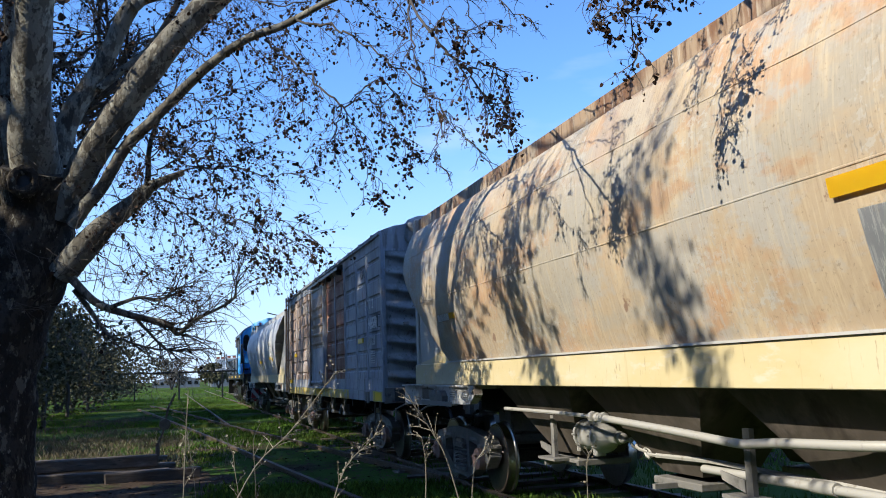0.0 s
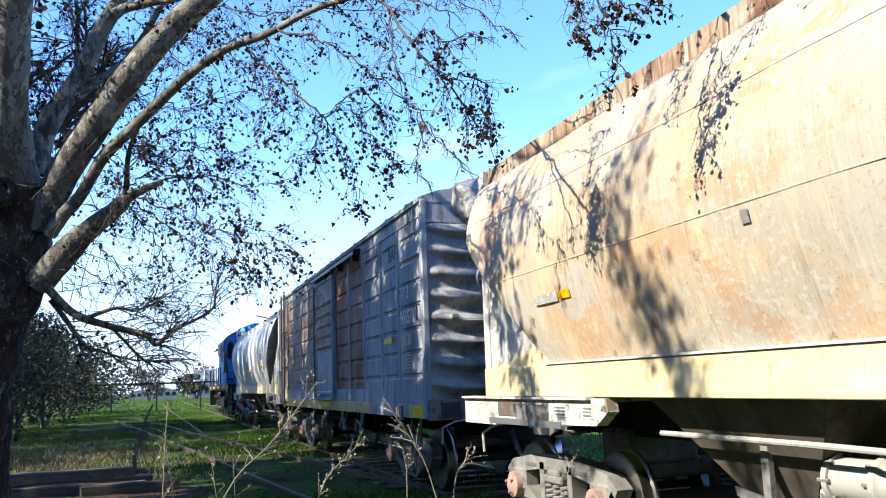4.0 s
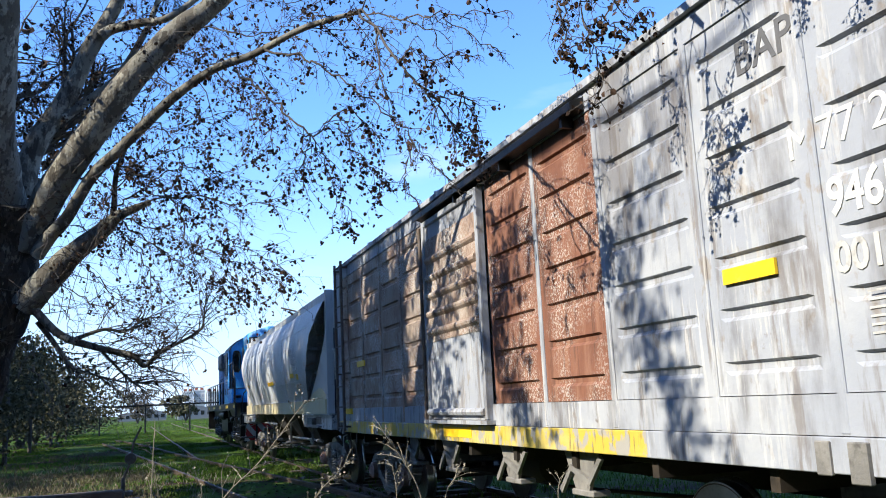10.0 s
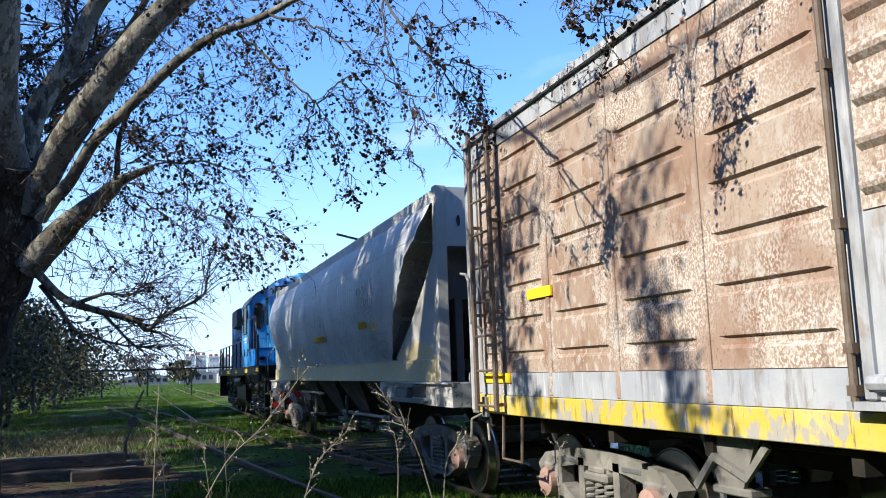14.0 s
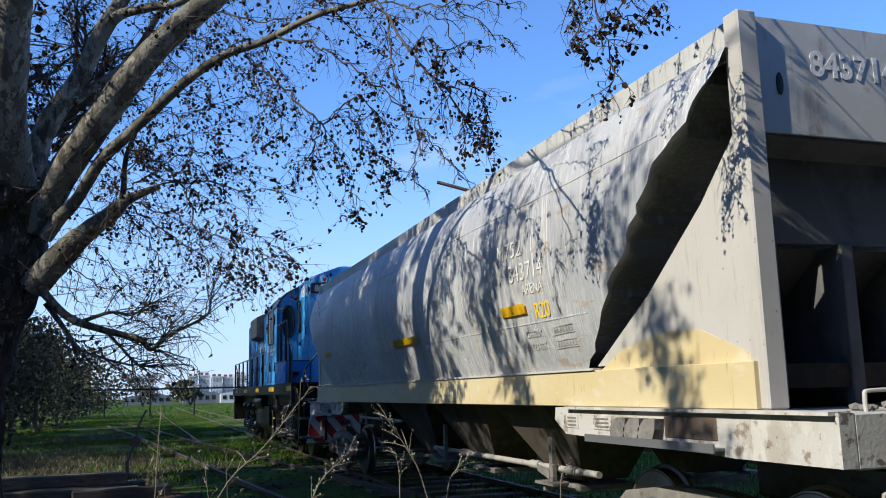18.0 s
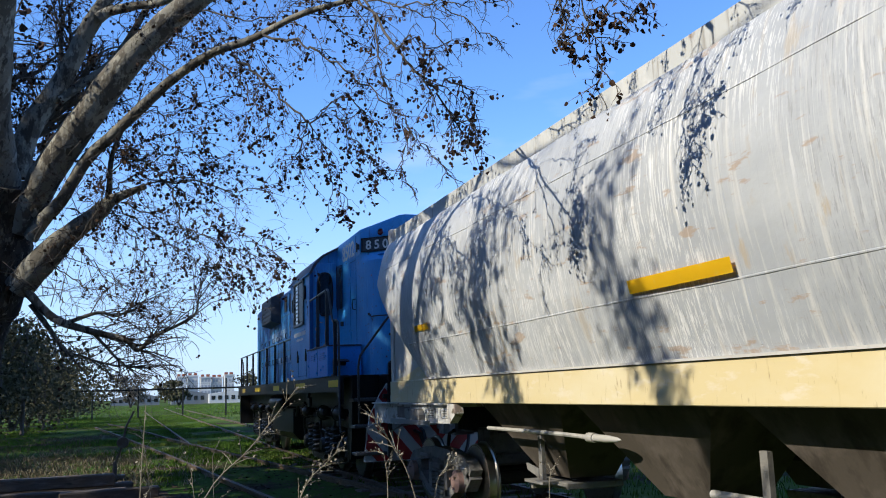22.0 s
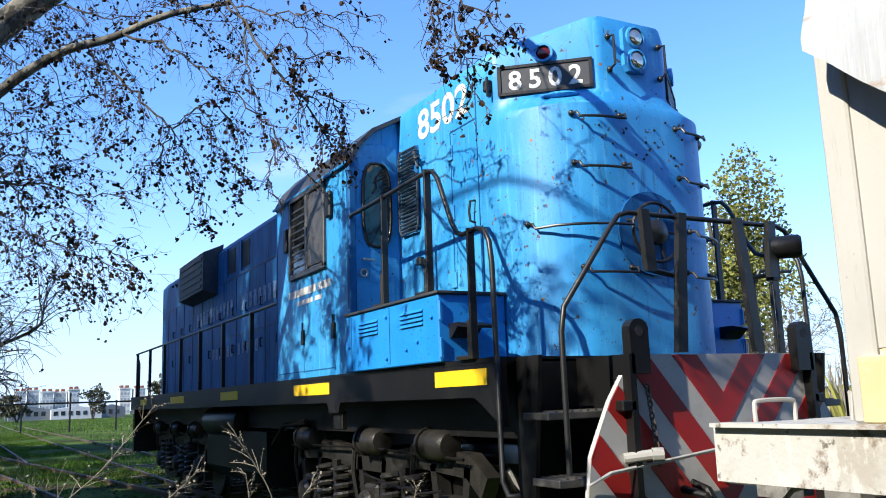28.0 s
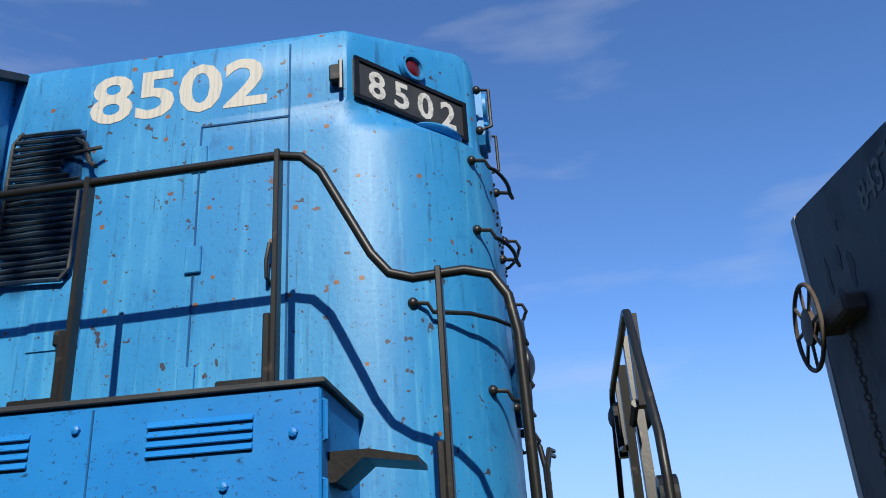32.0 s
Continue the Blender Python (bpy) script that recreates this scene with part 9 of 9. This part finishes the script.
def bushy_tree(name, x, y, w, h, seed, material, label, category, n=1300, size=0.28, trunk=0.12, lobes=9, group="", low=0.1):
    """An evergreen or bush: a forked trunk and a ragged crown of leaf tufts."""
    random.seed(seed)
    t = thing(name, x, y, -0.1, label, category, group)
    bm = bmesh.new()
    for k in range(3):
        a = random.uniform(0, 6.28)
        tube(bm, smooth_path([(x, y, -0.15), (x + 0.15 * w * math.cos(a), y + 0.15 * w * math.sin(a), h * 0.35), (x + 0.3 * w * math.cos(a), y + 0.3 * w * math.sin(a), h * 0.75)], 4), trunk, 7, trunk * 0.3)
    ob = part("trunk", bm, M_TWIG, t)
    ob.matrix_parent_inverse = t.matrix_basis.inverted()
    sh = Sheaf()
    L = []
    for k in range(lobes):
        a, rr = random.uniform(0, 6.28), random.uniform(0.1, 0.55) * w
        zz = h * random.uniform(low + 0.15, 0.85)
        L.append((Vector((x + rr * math.cos(a), y + rr * math.sin(a), zz)), random.uniform(0.22, 0.42) * w, random.uniform(0.12, 0.22) * h))
    for k in range(n):
        c, rw, rh = random.choice(L)
        d = Vector((random.gauss(0, 1), random.gauss(0, 1), random.gauss(0, 1))).normalized()
        u = random.uniform(0.55, 1.05)
        p = c + Vector((d.x * rw * u, d.y * rw * u, d.z * rh * u))
        if p.z > low * h:
            sh.card(p, size * random.uniform(0.5, 1.2))
    sh.made("crown", material, t)
    return t


rnd = random.Random(5)
# unseen tall evergreens, added to cut skylight behind the path and shade far track
for i, (x, y, wd, h, n) in enumerate(((-15.5, 4, 8, 11.0, 2600), (-15, -3, 8, 11.5, 2600), (-13, -10, 8, 11.5, 2600), (-6, -14, 8, 12.0, 2600), (2, -15, 8, 12.0, 2600), (9, -17, 8, 12.0, 2600),
                                      (-13, 9.4, 4, 15.2, 600), (-13, 13.6, 4.4, 15.2, 700), (-14, 39, 8, 16, 1700))):
    bushy_tree("evergreen_tree", x, y, wd, h, 150 + i, M_FOLIAGE, "unseen tall dark evergreen tree added to hold back light", "tree", n, 0.42, 0.18, 16, "thicket trees", 0.6 if h > 14 else 0.1)
# thicket trees; the first two, unseen, are added to shade the near tree's foot
# the last seven, also unseen, are added to cut skylight
HEDGE = [(-6.6, 9.0, 3.6, 6.4), (-8.6, 6.2, 4.0, 6.6), (-6.9, 28, 4.8, 5.0), (-9.0, 23, 5.0, 5.4), (-6.9, 34, 5.2, 6.4), (-6.8, 41, 5.5, 6.6), (-6.7, 48, 5.5, 6.4), (-6.8, 56, 6, 6.2), (-7.0, 65, 6.5, 5.8), (-7.4, 76, 7, 5.4), (-7.6, 90, 8, 5.0), (-12, 36, 6, 7.0), (-10, 46, 7, 7.0), (-10.5, 60, 8, 7.5), (-11, 80, 9, 7.0), (-10.5, 108, 9, 6.0), (-13, 28, 6, 7.0), (-13, 14, 6, 6.5), (-13.5, 7, 6, 7.0), (-13, 0, 6, 6.8), (-12, -7, 6, 6.5), (-7, -11, 6, 6.5), (-1, -13, 6, 6.0)]
for i, (x, y, wd, h) in enumerate(HEDGE):
    bushy_tree("evergreen_tree", x, y, wd, h, 50 + i, M_FOLIAGE, "dark evergreen tree of the thicket and its unseen additions", "tree", 4600 if 14 < y < 70 else 2600, 0.13 if 14 < y < 70 else 0.19, 0.1, 20, "thicket trees", 0.0)
bushy_tree("autumn_tree", -1.4, 175, 5.2, 6.4, 71, M_BARE, "round hazy bare-twigged tree in the distance", "tree", 1800, 0.26, 0.15, 14)
bushy_tree("distant_tree", 20.5, 178, 3.6, 6.6, 70, M_FOLIAGE, "dull green tree before the apartment blocks", "tree", 900, 0.3, 0.15, 10)
bushy_tree("distant_bush", 8.0, 190, 7, 5.5, 72, M_FOLIAGE, "dark bush beside the distant yard", "bush", 700, 0.5, 0.2, 8)
bushy_tree("distant_tree", 44, 200, 14, 12, 73, M_FOLIAGE, "drooping green tree in the distance", "tree", 1300, 0.8, 0.3, 10)
bushy_tree("distant_tree", 52, 185, 12, 8, 74, M_BARE, "bare brown tree in the distance", "tree", 1000, 0.7, 0.3, 10)
bushy_tree("eucalyptus", 29.8, 27.2, 3.6, 12.2, 75, M_EUCA, "tall open eucalyptus with yellow-green leaf clumps", "tree", 5200, 0.13, 0.2, 11, "", 0.3)
bushy_tree("eucalyptus", 36.0, 33.0, 5.5, 10.0, 76, M_EUCA, "eucalyptus with yellow-green leaf clumps", "tree", 4500, 0.16, 0.2, 14, "", 0.15)
bushy_tree("green_bush", 25.3, 12.2, 3.4, 4.5, 77, M_EUCA, "yellow-green rounded bush behind the reeds", "bush", 5000, 0.11, 0.1, 12)
bushy_tree("green_bush", 27.5, 15.5, 3.6, 3.4, 78, M_FOLIAGE, "dull green bush behind the reeds", "bush", 3000, 0.12, 0.1, 9)
bushy_tree("round_tree", 60, -15, 5, 8.6, 79, M_FOLIAGE, "round green tree beyond the track", "tree", 1500, 0.5, 0.3, 10)
for i in range(12):
    a = radians(74 + 3.2 * i)
    bushy_tree("autumn_tree", 95 * math.sin(a), 95 * math.cos(a), 9, rnd.uniform(7.4, 8.6), 80 + i, M_BARE, "brown bare-twigged tree in a far row", "tree", 2600, 0.26, 0.2, 12, "far tree row")
# bare whitish saplings by the reeds
for i, (x, y) in enumerate(((19.0, 12.5), (20.5, 13.5), (18.0, 14.5), (26.0, 17.0), (22, 16))):
    random.seed(120 + i)
    t = thing("bare_tree", x, y, -0.1, "thin bare grey tree behind the reeds", "tree", "bare saplings")
    tw, lv = Sheaf(), Sheaf()
    crown_limb(tw, lv, Vector((x, y, -0.2)), Vector((0.05, 0, 1)), 2.3, 0.04, 2, 0.0, 0.05, 0.35)
    tw.made("branch_mass", M_BARE, t)

# ---- yard: sleepers, switch stand, fence, far buildings ----
random.seed(9)
for k, (x, y, ln, turn, z) in enumerate(((-1.35, 16.6, 2.6, 4, 0.0), (-1.5, 15.6, 2.7, -3, 0.0), (-0.4, 15.2, 1.5, 8, 0.02), (-1.9, 17.6, 2.5, 1, 0.0), (-1.55, 16.1, 2.4, 2, 0.19))):
    bm = bmesh.new()
    box(bm, -ln / 2, ln / 2, -0.12, 0.12, 0, 0.2, 0.02)
    bmesh.ops.subdivide_edges(bm, edges=bm.edges[:], cuts=3, use_grid_fill=True)
    for v in bm.verts:
        v.co += Vector((noise.noise(v.co * 5 + Vector((k, 0, 0))), noise.noise(v.co * 5 + Vector((0, k, 3))), noise.noise(v.co * 4 + Vector((k, 5, 0))))) * 0.022
    ob = part("sleeper", bm, M_TIMBER)
    ob.matrix_basis = pose(x, y, -0.14 + z, 0, 0, turn)
    tagged(ob, "old weathered timber sleeper lying on the earth", "sleeper", "heap of old sleepers")
for k in range(26):
    bm = bmesh.new()
    bmesh.ops.create_cube(bm, size=1)
    for v in bm.verts:
        v.co = Vector((v.co.x * 1.2, v.co.y * 0.12, v.co.z * 0.1)) + Vector((random.gauss(0, 0.02), random.gauss(0, 0.01), 0))
    # cross ties that show through the grass of the siding
    y = 8 + k * 0.75
    ob = part("tie", bm, M_TIMBER)
    ob.matrix_basis = pose(XC + random.uniform(-0.05, 0.05), y, -0.12, 0, 0, random.uniform(-2, 2)) @ Matrix.Diagonal((2.1, 2.0, 1, 1))
    tagged(ob, "old timber tie half buried under the track", "railway tie", "track ties")

stand = thing("switch_stand", -0.42, 19.2, -0.1, "rusty hand switch stand with weighted lever", "switch stand")
bm = bmesh.new()
box(bm, -0.2, 0.2, -0.12, 0.12, 0, 0.08, 0.01)
tube(bm, [(0, 0, 0.05), (0.0, 0, 0.35)], 0.05, 8, 0.035)
part("base", bm, M_RUSTBAR, stand)
bm = bmesh.new()
tube(bm, [(0, 0, 0.3), (0.10, 0, 0.55), (0.20, 0.0, 1.05), (0.34, 0.0, 1.35)], 0.022, 8)
part("lever", bm, M_RUSTBAR, stand)
bm = bmesh.new()
lathe(bm, [(0.02, -0.06), (0.11, -0.05), (0.12, 0.0), (0.11, 0.05), (0.02, 0.06)], Matrix.Translation((0.14, 0, 0.72)) @ Matrix.Rotation(radians(90), 4, "Z"), 18)
part("weight", bm, M_RUSTBAR, stand, "round counterweight", True)

# pipe fence across the yard
fence = thing("pipe_fence", 0, 78, -0.1, "dark steel post and pipe fence across the yard", "fence")
for k in range(14):
    bm = bmesh.new()
    x = -7.2 + 3.6 * k
    h = 3.2 if k % 4 == 0 else 2.5
    tube(bm, [(x, 0, 0), (x, 0, h)], 0.07, 6)
    part("post", bm, M_BLACK, fence)
bm = bmesh.new()
tube(bm, [(-7.2, 0, 2.35), (40, 0, 2.35)], 0.075, 6)
part("rail", bm, M_BLACK, fence)
bm = bmesh.new()
for k in range(120):
    tube(bm, [(-7 + 0.4 * k, 0, 2.35), (-7 + 0.4 * k, 0, 2.75)], 0.008, 3)
tube(bm, [(-7.2, 0, 2.75), (40, 0, 2.75)], 0.01, 4)
part("wire", bm, M_GALV, fence)
for i, (x, y, h) in enumerate(((-4.9, 36, 5.2), (-5.2, 46, 5.2), (-5.3, 57, 5.4), (-5.5, 70, 5.2))):
    t = thing("utility_pole", x, y, -0.1, "thin dark timber pole at the edge of the thicket", "pole", "yard poles")
    bm = bmesh.new()
    tube(bm, [(0, 0, 0), (0.05, 0, h)], 0.09, 8, 0.06)
    part("pole_shaft", bm, M_TWIG, t)

for x, y, h in ((8.5, 271, 12.4), (50, 250, 14.5)):
    t = thing("light_mast", x, y, -0.1, "tall thin floodlight mast in the distant yard", "light mast", "light masts")
    bm = bmesh.new()
    tube(bm, [(0, 0, 0), (0, 0, h)], 0.22, 8, 0.14)
    part("mast", bm, M_GALV, t)
    bm = bmesh.new()
    box(bm, -0.8, 0.8, -0.3, 0.3, h, h + 0.5, 0.05)
    part("lamp_head", bm, M_GALV, t)


def apartment(x, y, w, d, floors, cols):
    t = thing("apartment_block", x, y, -0.1, "white apartment block with red rooftop rooms", "building", "distant apartment blocks")
    h = 9.2 + 0.5 * math.sin(x)
    bm = bmesh.new()
    box(bm, -w / 2, w / 2, 0, d, 0, h)
    part("wall", bm, M_CONC, t)
    bm = bmesh.new()
    box(bm, -w / 2 - 0.2, w / 2 + 0.2, -0.2, d + 0.2, h, h + 0.5)
    part("roof", bm, M_CONC, t)
    for k in (-1, 1):
        bm = bmesh.new()
        box(bm, k * w * 0.27 - 0.55, k * w * 0.27 + 0.55, 1.5, d - 1.5, h + 0.5, h + 1.4)
        part("rooftop_room", bm, M_ROOFRED, t, "red-brown rooftop room")
    for i in range(cols):
        for j in range(floors):
            bm = bmesh.new()
            wx = -w / 2 + w * (i + 0.5) / cols
            box(bm, wx - 0.36, wx + 0.36, -0.06, 0.1, 0.7 + 2.25 * j, 1.7 + 2.25 * j)
            part("window", bm, M_PANE, t)
    return t


for k, (x, w) in enumerate(((15.6, 3.4), (20.0, 3.8), (24.6, 3.8), (29.2, 3.8), (33.6, 3.6), (52.0, 3.8), (57.0, 3.8))):
    apartment(x, 350 + 3 * (k % 2), w, 7, 4, 3)


def shed(x, y, w, h, d, material, label):
    t = thing("yard_shed", x, y, -0.1, label, "shed", "distant yard sheds")
    bm = bmesh.new()
    prism(bm, [(-w / 2, 0), (w / 2, 0), (w / 2, h * 0.75), (0, h), (-w / 2, h * 0.75)], "y", 0, d)
    part("shed_body", bm, material, t)
    for k in range(int(w / 1.6)):
        bm = bmesh.new()
        box(bm, -w / 2 + 0.5 + 1.6 * k, -w / 2 + 1.4 + 1.6 * k, -0.05, 0.05, h * 0.3, h * 0.62)
        part("shed_window", bm, M_GLASS, t)


shed(2.5, 230, 5, 2.6, 8, M_GALV, "low pale shed in the distant yard")
shed(12.2, 225, 9, 3.2, 8, M_GALV, "low grey carriage shed in the distant yard")
shed(22.0, 222, 11, 3.0, 8, M_CONC, "long white carriage with dark windows in the distance")
shed(31.0, 230, 6, 3.2, 8, M_GALV, "low grey shed in the distant yard")
shed(-4.0, 250, 6, 2.4, 8, M_GALV, "low pale shed in the distant yard")

# ---- grass, weeds and stalks ----
random.seed(14)


def tufts(spots, material, name, label, h0, h1, blades, spread, lean=0.35, wid=0.006):
    sh = Sheaf()
    for x, y in spots:
        z = ground_h(x, y)
        for _ in range(blades):
            px, py = x + random.gauss(0, spread), y + random.gauss(0, spread)
            h = random.uniform(h0, h1)
            a = random.uniform(0, 6.28)
            lx, ly = math.cos(a) * h * lean * random.random(), math.sin(a) * h * lean * random.random()
            b = random.uniform(0, 6.28)
            wx, wy = math.cos(b) * wid, math.sin(b) * wid
            q = len(sh.v)
            sh.v += [Vector((px - wx, py - wy, z - 0.01)), Vector((px + wx, py + wy, z - 0.01)), Vector((px + lx * 0.4 + wx * 0.7, py + ly * 0.4 + wy * 0.7, z + h * 0.6)), Vector((px + lx, py + ly, z + h))]
            sh.f += [(q, q + 1, q + 2), (q, q + 2, q + 3)]
    ob = sh.made(name, material, None, label)
    return tagged(ob, label, "grass")


def patchy(x, y, s=0.22, k=0.0):
    return noise.noise((x * s, y * s * 1.6, 8.0 + k)) + 0.5 * noise.noise((x * 0.9, y * 1.2, 3.0)) > 0.02


spots = []
while len(spots) < 9500:
    y = 9 + 75 * random.random() ** 1.7
    x = random.uniform(-5.5 - 0.02 * y, 4.2)
    if y < 23 - 3 * (x + 1) and x < 0.4:
        continue
    if patchy(x, y):
        spots.append((x, y))
tufts(spots, M_GRASS, "grass", "short green winter grass over the tracks", 0.03, 0.11, 10, 0.13, 0.8, 0.011)
spots = [(random.uniform(3.6, 13), random.uniform(-4, 34)) for _ in range(2600)]
tufts(spots, M_GRASS, "grass", "rough green grass under and beyond the train", 0.04, 0.15, 9, 0.14, 0.7, 0.009)
spots = [(random.uniform(5.6, 60), 30 + 150 * random.random() ** 2) for _ in range(1800)] + [(random.uniform(-6, 40), random.uniform(70, 180)) for _ in range(1800)]
tufts(spots, M_GRASS, "grass", "open green field grass", 0.06, 0.2, 9, 0.5, 0.8, 0.03)
spots = [(random.uniform(-6.5, -1.4) + 0.0, random.uniform(18, 42)) for _ in range(420)]
tufts(spots, M_WEED, "weeds", "grey-brown ankle-high weeds at the thicket's edge", 0.05, 0.17, 12, 0.25, 0.9, 0.005)
spots = [(random.uniform(-5.0, 1.6), random.uniform(17, 30)) for _ in range(240)]
tufts(spots, M_DRY, "dry_grass", "bleached dry grass tufts", 0.05, 0.18, 7, 0.12, 0.8, 0.004)
spots = [(random.uniform(-6.5, 0.2), random.uniform(16.6, 27)) for _ in range(1300)]
tufts(spots, M_WEED, "weeds", "low straggling weeds beside the sleepers", 0.04, 0.14, 12, 0.2, 0.9, 0.004)
# litter of fallen leaves on the bare earth
sh = Sheaf()
for _ in range(3800):
    x, y = random.uniform(-3.5, 3.4), random.uniform(8.5, 24)
    p = Vector((x, y, ground_h(x, y) + 0.015))
    q = len(sh.v)
    for a in (0, 2.1, 4.2):
        b = a + random.uniform(-0.5, 0.5)
        sh.v.append(p + Vector((math.cos(b), math.sin(b), random.uniform(-0.2, 0.5))) * random.uniform(0.025, 0.06))
    sh.f.append((q, q + 1, q + 2))
tagged(sh.made("leaf_litter", M_LEAF, None, "fallen brown leaves on bare earth"), "fallen brown leaves on bare earth", "leaf litter")
# reeds beyond the track
spots = [(random.uniform(12.5, 19.5), random.uniform(-1, 12)) for _ in range(560)]
tufts(spots, M_DRY, "reeds", "tall pale dry reeds beyond the track", 1.2, 2.3, 9, 0.2, 0.2, 0.014)
tufts(spots[:400], M_EUCA, "reed_leaves", "green leaves among the dry reeds", 0.8, 1.9, 9, 0.22, 0.5, 0.016)


def stalk(path, r, heads, label):
    """A dry weed stalk near the camera, with feathery side spikes."""
    t = thing("dry_stalk", path[0][0], path[0][1], GZ, label, "dry weed", "dry weeds by the path")
    pts = smooth_path(path, 5)
    bm = bmesh.new()
    tube(bm, pts, r, 6, r * 0.45)
    ob = part("stem", bm, M_DRY, t)
    ob.matrix_parent_inverse = t.matrix_basis.inverted()
    sh = Sheaf()
    n = len(pts)
    for k in range(heads):
        i = n - 1 - int(k * 0.4 * n / max(heads, 1))
        d = (pts[min(i, n - 1)] - pts[max(i - 1, 0)]).normalized()
        s = (d + Vector((random.gauss(0, 0.6), random.gauss(0, 0.6), random.gauss(0.0, 0.4)))).normalized()
        L = random.uniform(0.03, 0.09)
        sh.stick([pts[i], pts[i] + s * L * 0.5, pts[i] + s * L + Vector((0, 0, -0.01))], r * 0.5, r * 0.2)
        for _ in range(4):
            sh.leaf(pts[i] + s * L * random.uniform(0.3, 1.0), 0.0055, 0.2)
    sh.made("seed_head", M_DRY, t)


random.seed(33)
stalk([(0.02, 2.55, GZ), (0.0, 2.6, 0.6), (0.01, 2.6, 1.2), (0.02, 2.6, 1.47)], 0.0026, 6, "thin upright dry stalk beside the path")
stalk([(-0.15, 2.55, GZ), (0.02, 2.6, 0.8), (0.18, 2.6, 1.2), (0.31, 2.6, 1.34), (0.44, 2.6, 1.50)], 0.0026, 22, "leaning dry grass stalk with feathery head")
stalk([(0.2, 2.5, GZ), (0.36, 2.55, 0.8), (0.45, 2.6, 1.18), (0.56, 2.6, 1.31)], 0.0026, 24, "leaning dry grass stalk with feathery head")
stalk([(0.95, 2.6, GZ), (0.88, 2.6, 0.8), (0.80, 2.6, 1.19), (0.74, 2.6, 1.32), (0.68, 2.6, 1.41)], 0.0026, 14, "forked pale dry weed stalk")
stalk([(0.70, 2.6, GZ), (0.71, 2.6, 0.9), (0.72, 2.6, 1.20), (0.71, 2.6, 1.30)], 0.0022, 8, "thin pale dry weed stalk")
stalk([(0.86, 2.62, 0.9), (0.88, 2.62, 1.18), (0.92, 2.62, 1.25)], 0.0022, 10, "short pale dry side stalk")
stalk([(1.25, 2.6, GZ), (1.26, 2.6, 0.7), (1.26, 2.6, 1.13), (1.27, 2.6, 1.22)], 0.0022, 8, "thin pale dry weed stalk")
stalk([(-0.1, 3.4, GZ), (0.02, 3.4, 0.6), (0.06, 3.4, 1.0), (0.02, 3.4, 1.35)], 0.0022, 5, "bent pale dry weed stalk")
stalk([(0.30, 3.2, GZ), (0.24, 3.2, 0.6), (0.26, 3.2, 1.0), (0.25, 3.2, 1.28)], 0.0022, 6, "thin pale dry weed stalk")
stalk([(0.10, 3.0, GZ), (0.14, 3.0, 0.6), (0.19, 3.0, 1.0), (0.17, 3.0, 1.24)], 0.0022, 7, "thin pale dry weed stalk")


def motions():
    rows = [(t, rolled(t)) for t, s in TRAVEL]
    times = sorted({t for t, s in TRAVEL} | {4.0, 4.5, 5.0, 15.0, 15.5, 16.0, 25.0, 25.5, 26.0})
    for ob, y0 in ROLLERS:
        walk(ob, [(t, pose(XC, y0 - rolled(t), 0)) for t in times])
    fine = [i * 0.2 for i in range(161)]
    for ob, r, y in WHEELS:
        walk(ob, [(t, pose(0, y, r) @ Matrix.Rotation(rolled(t) / r, 4, "X")) for t in fine])


motions()
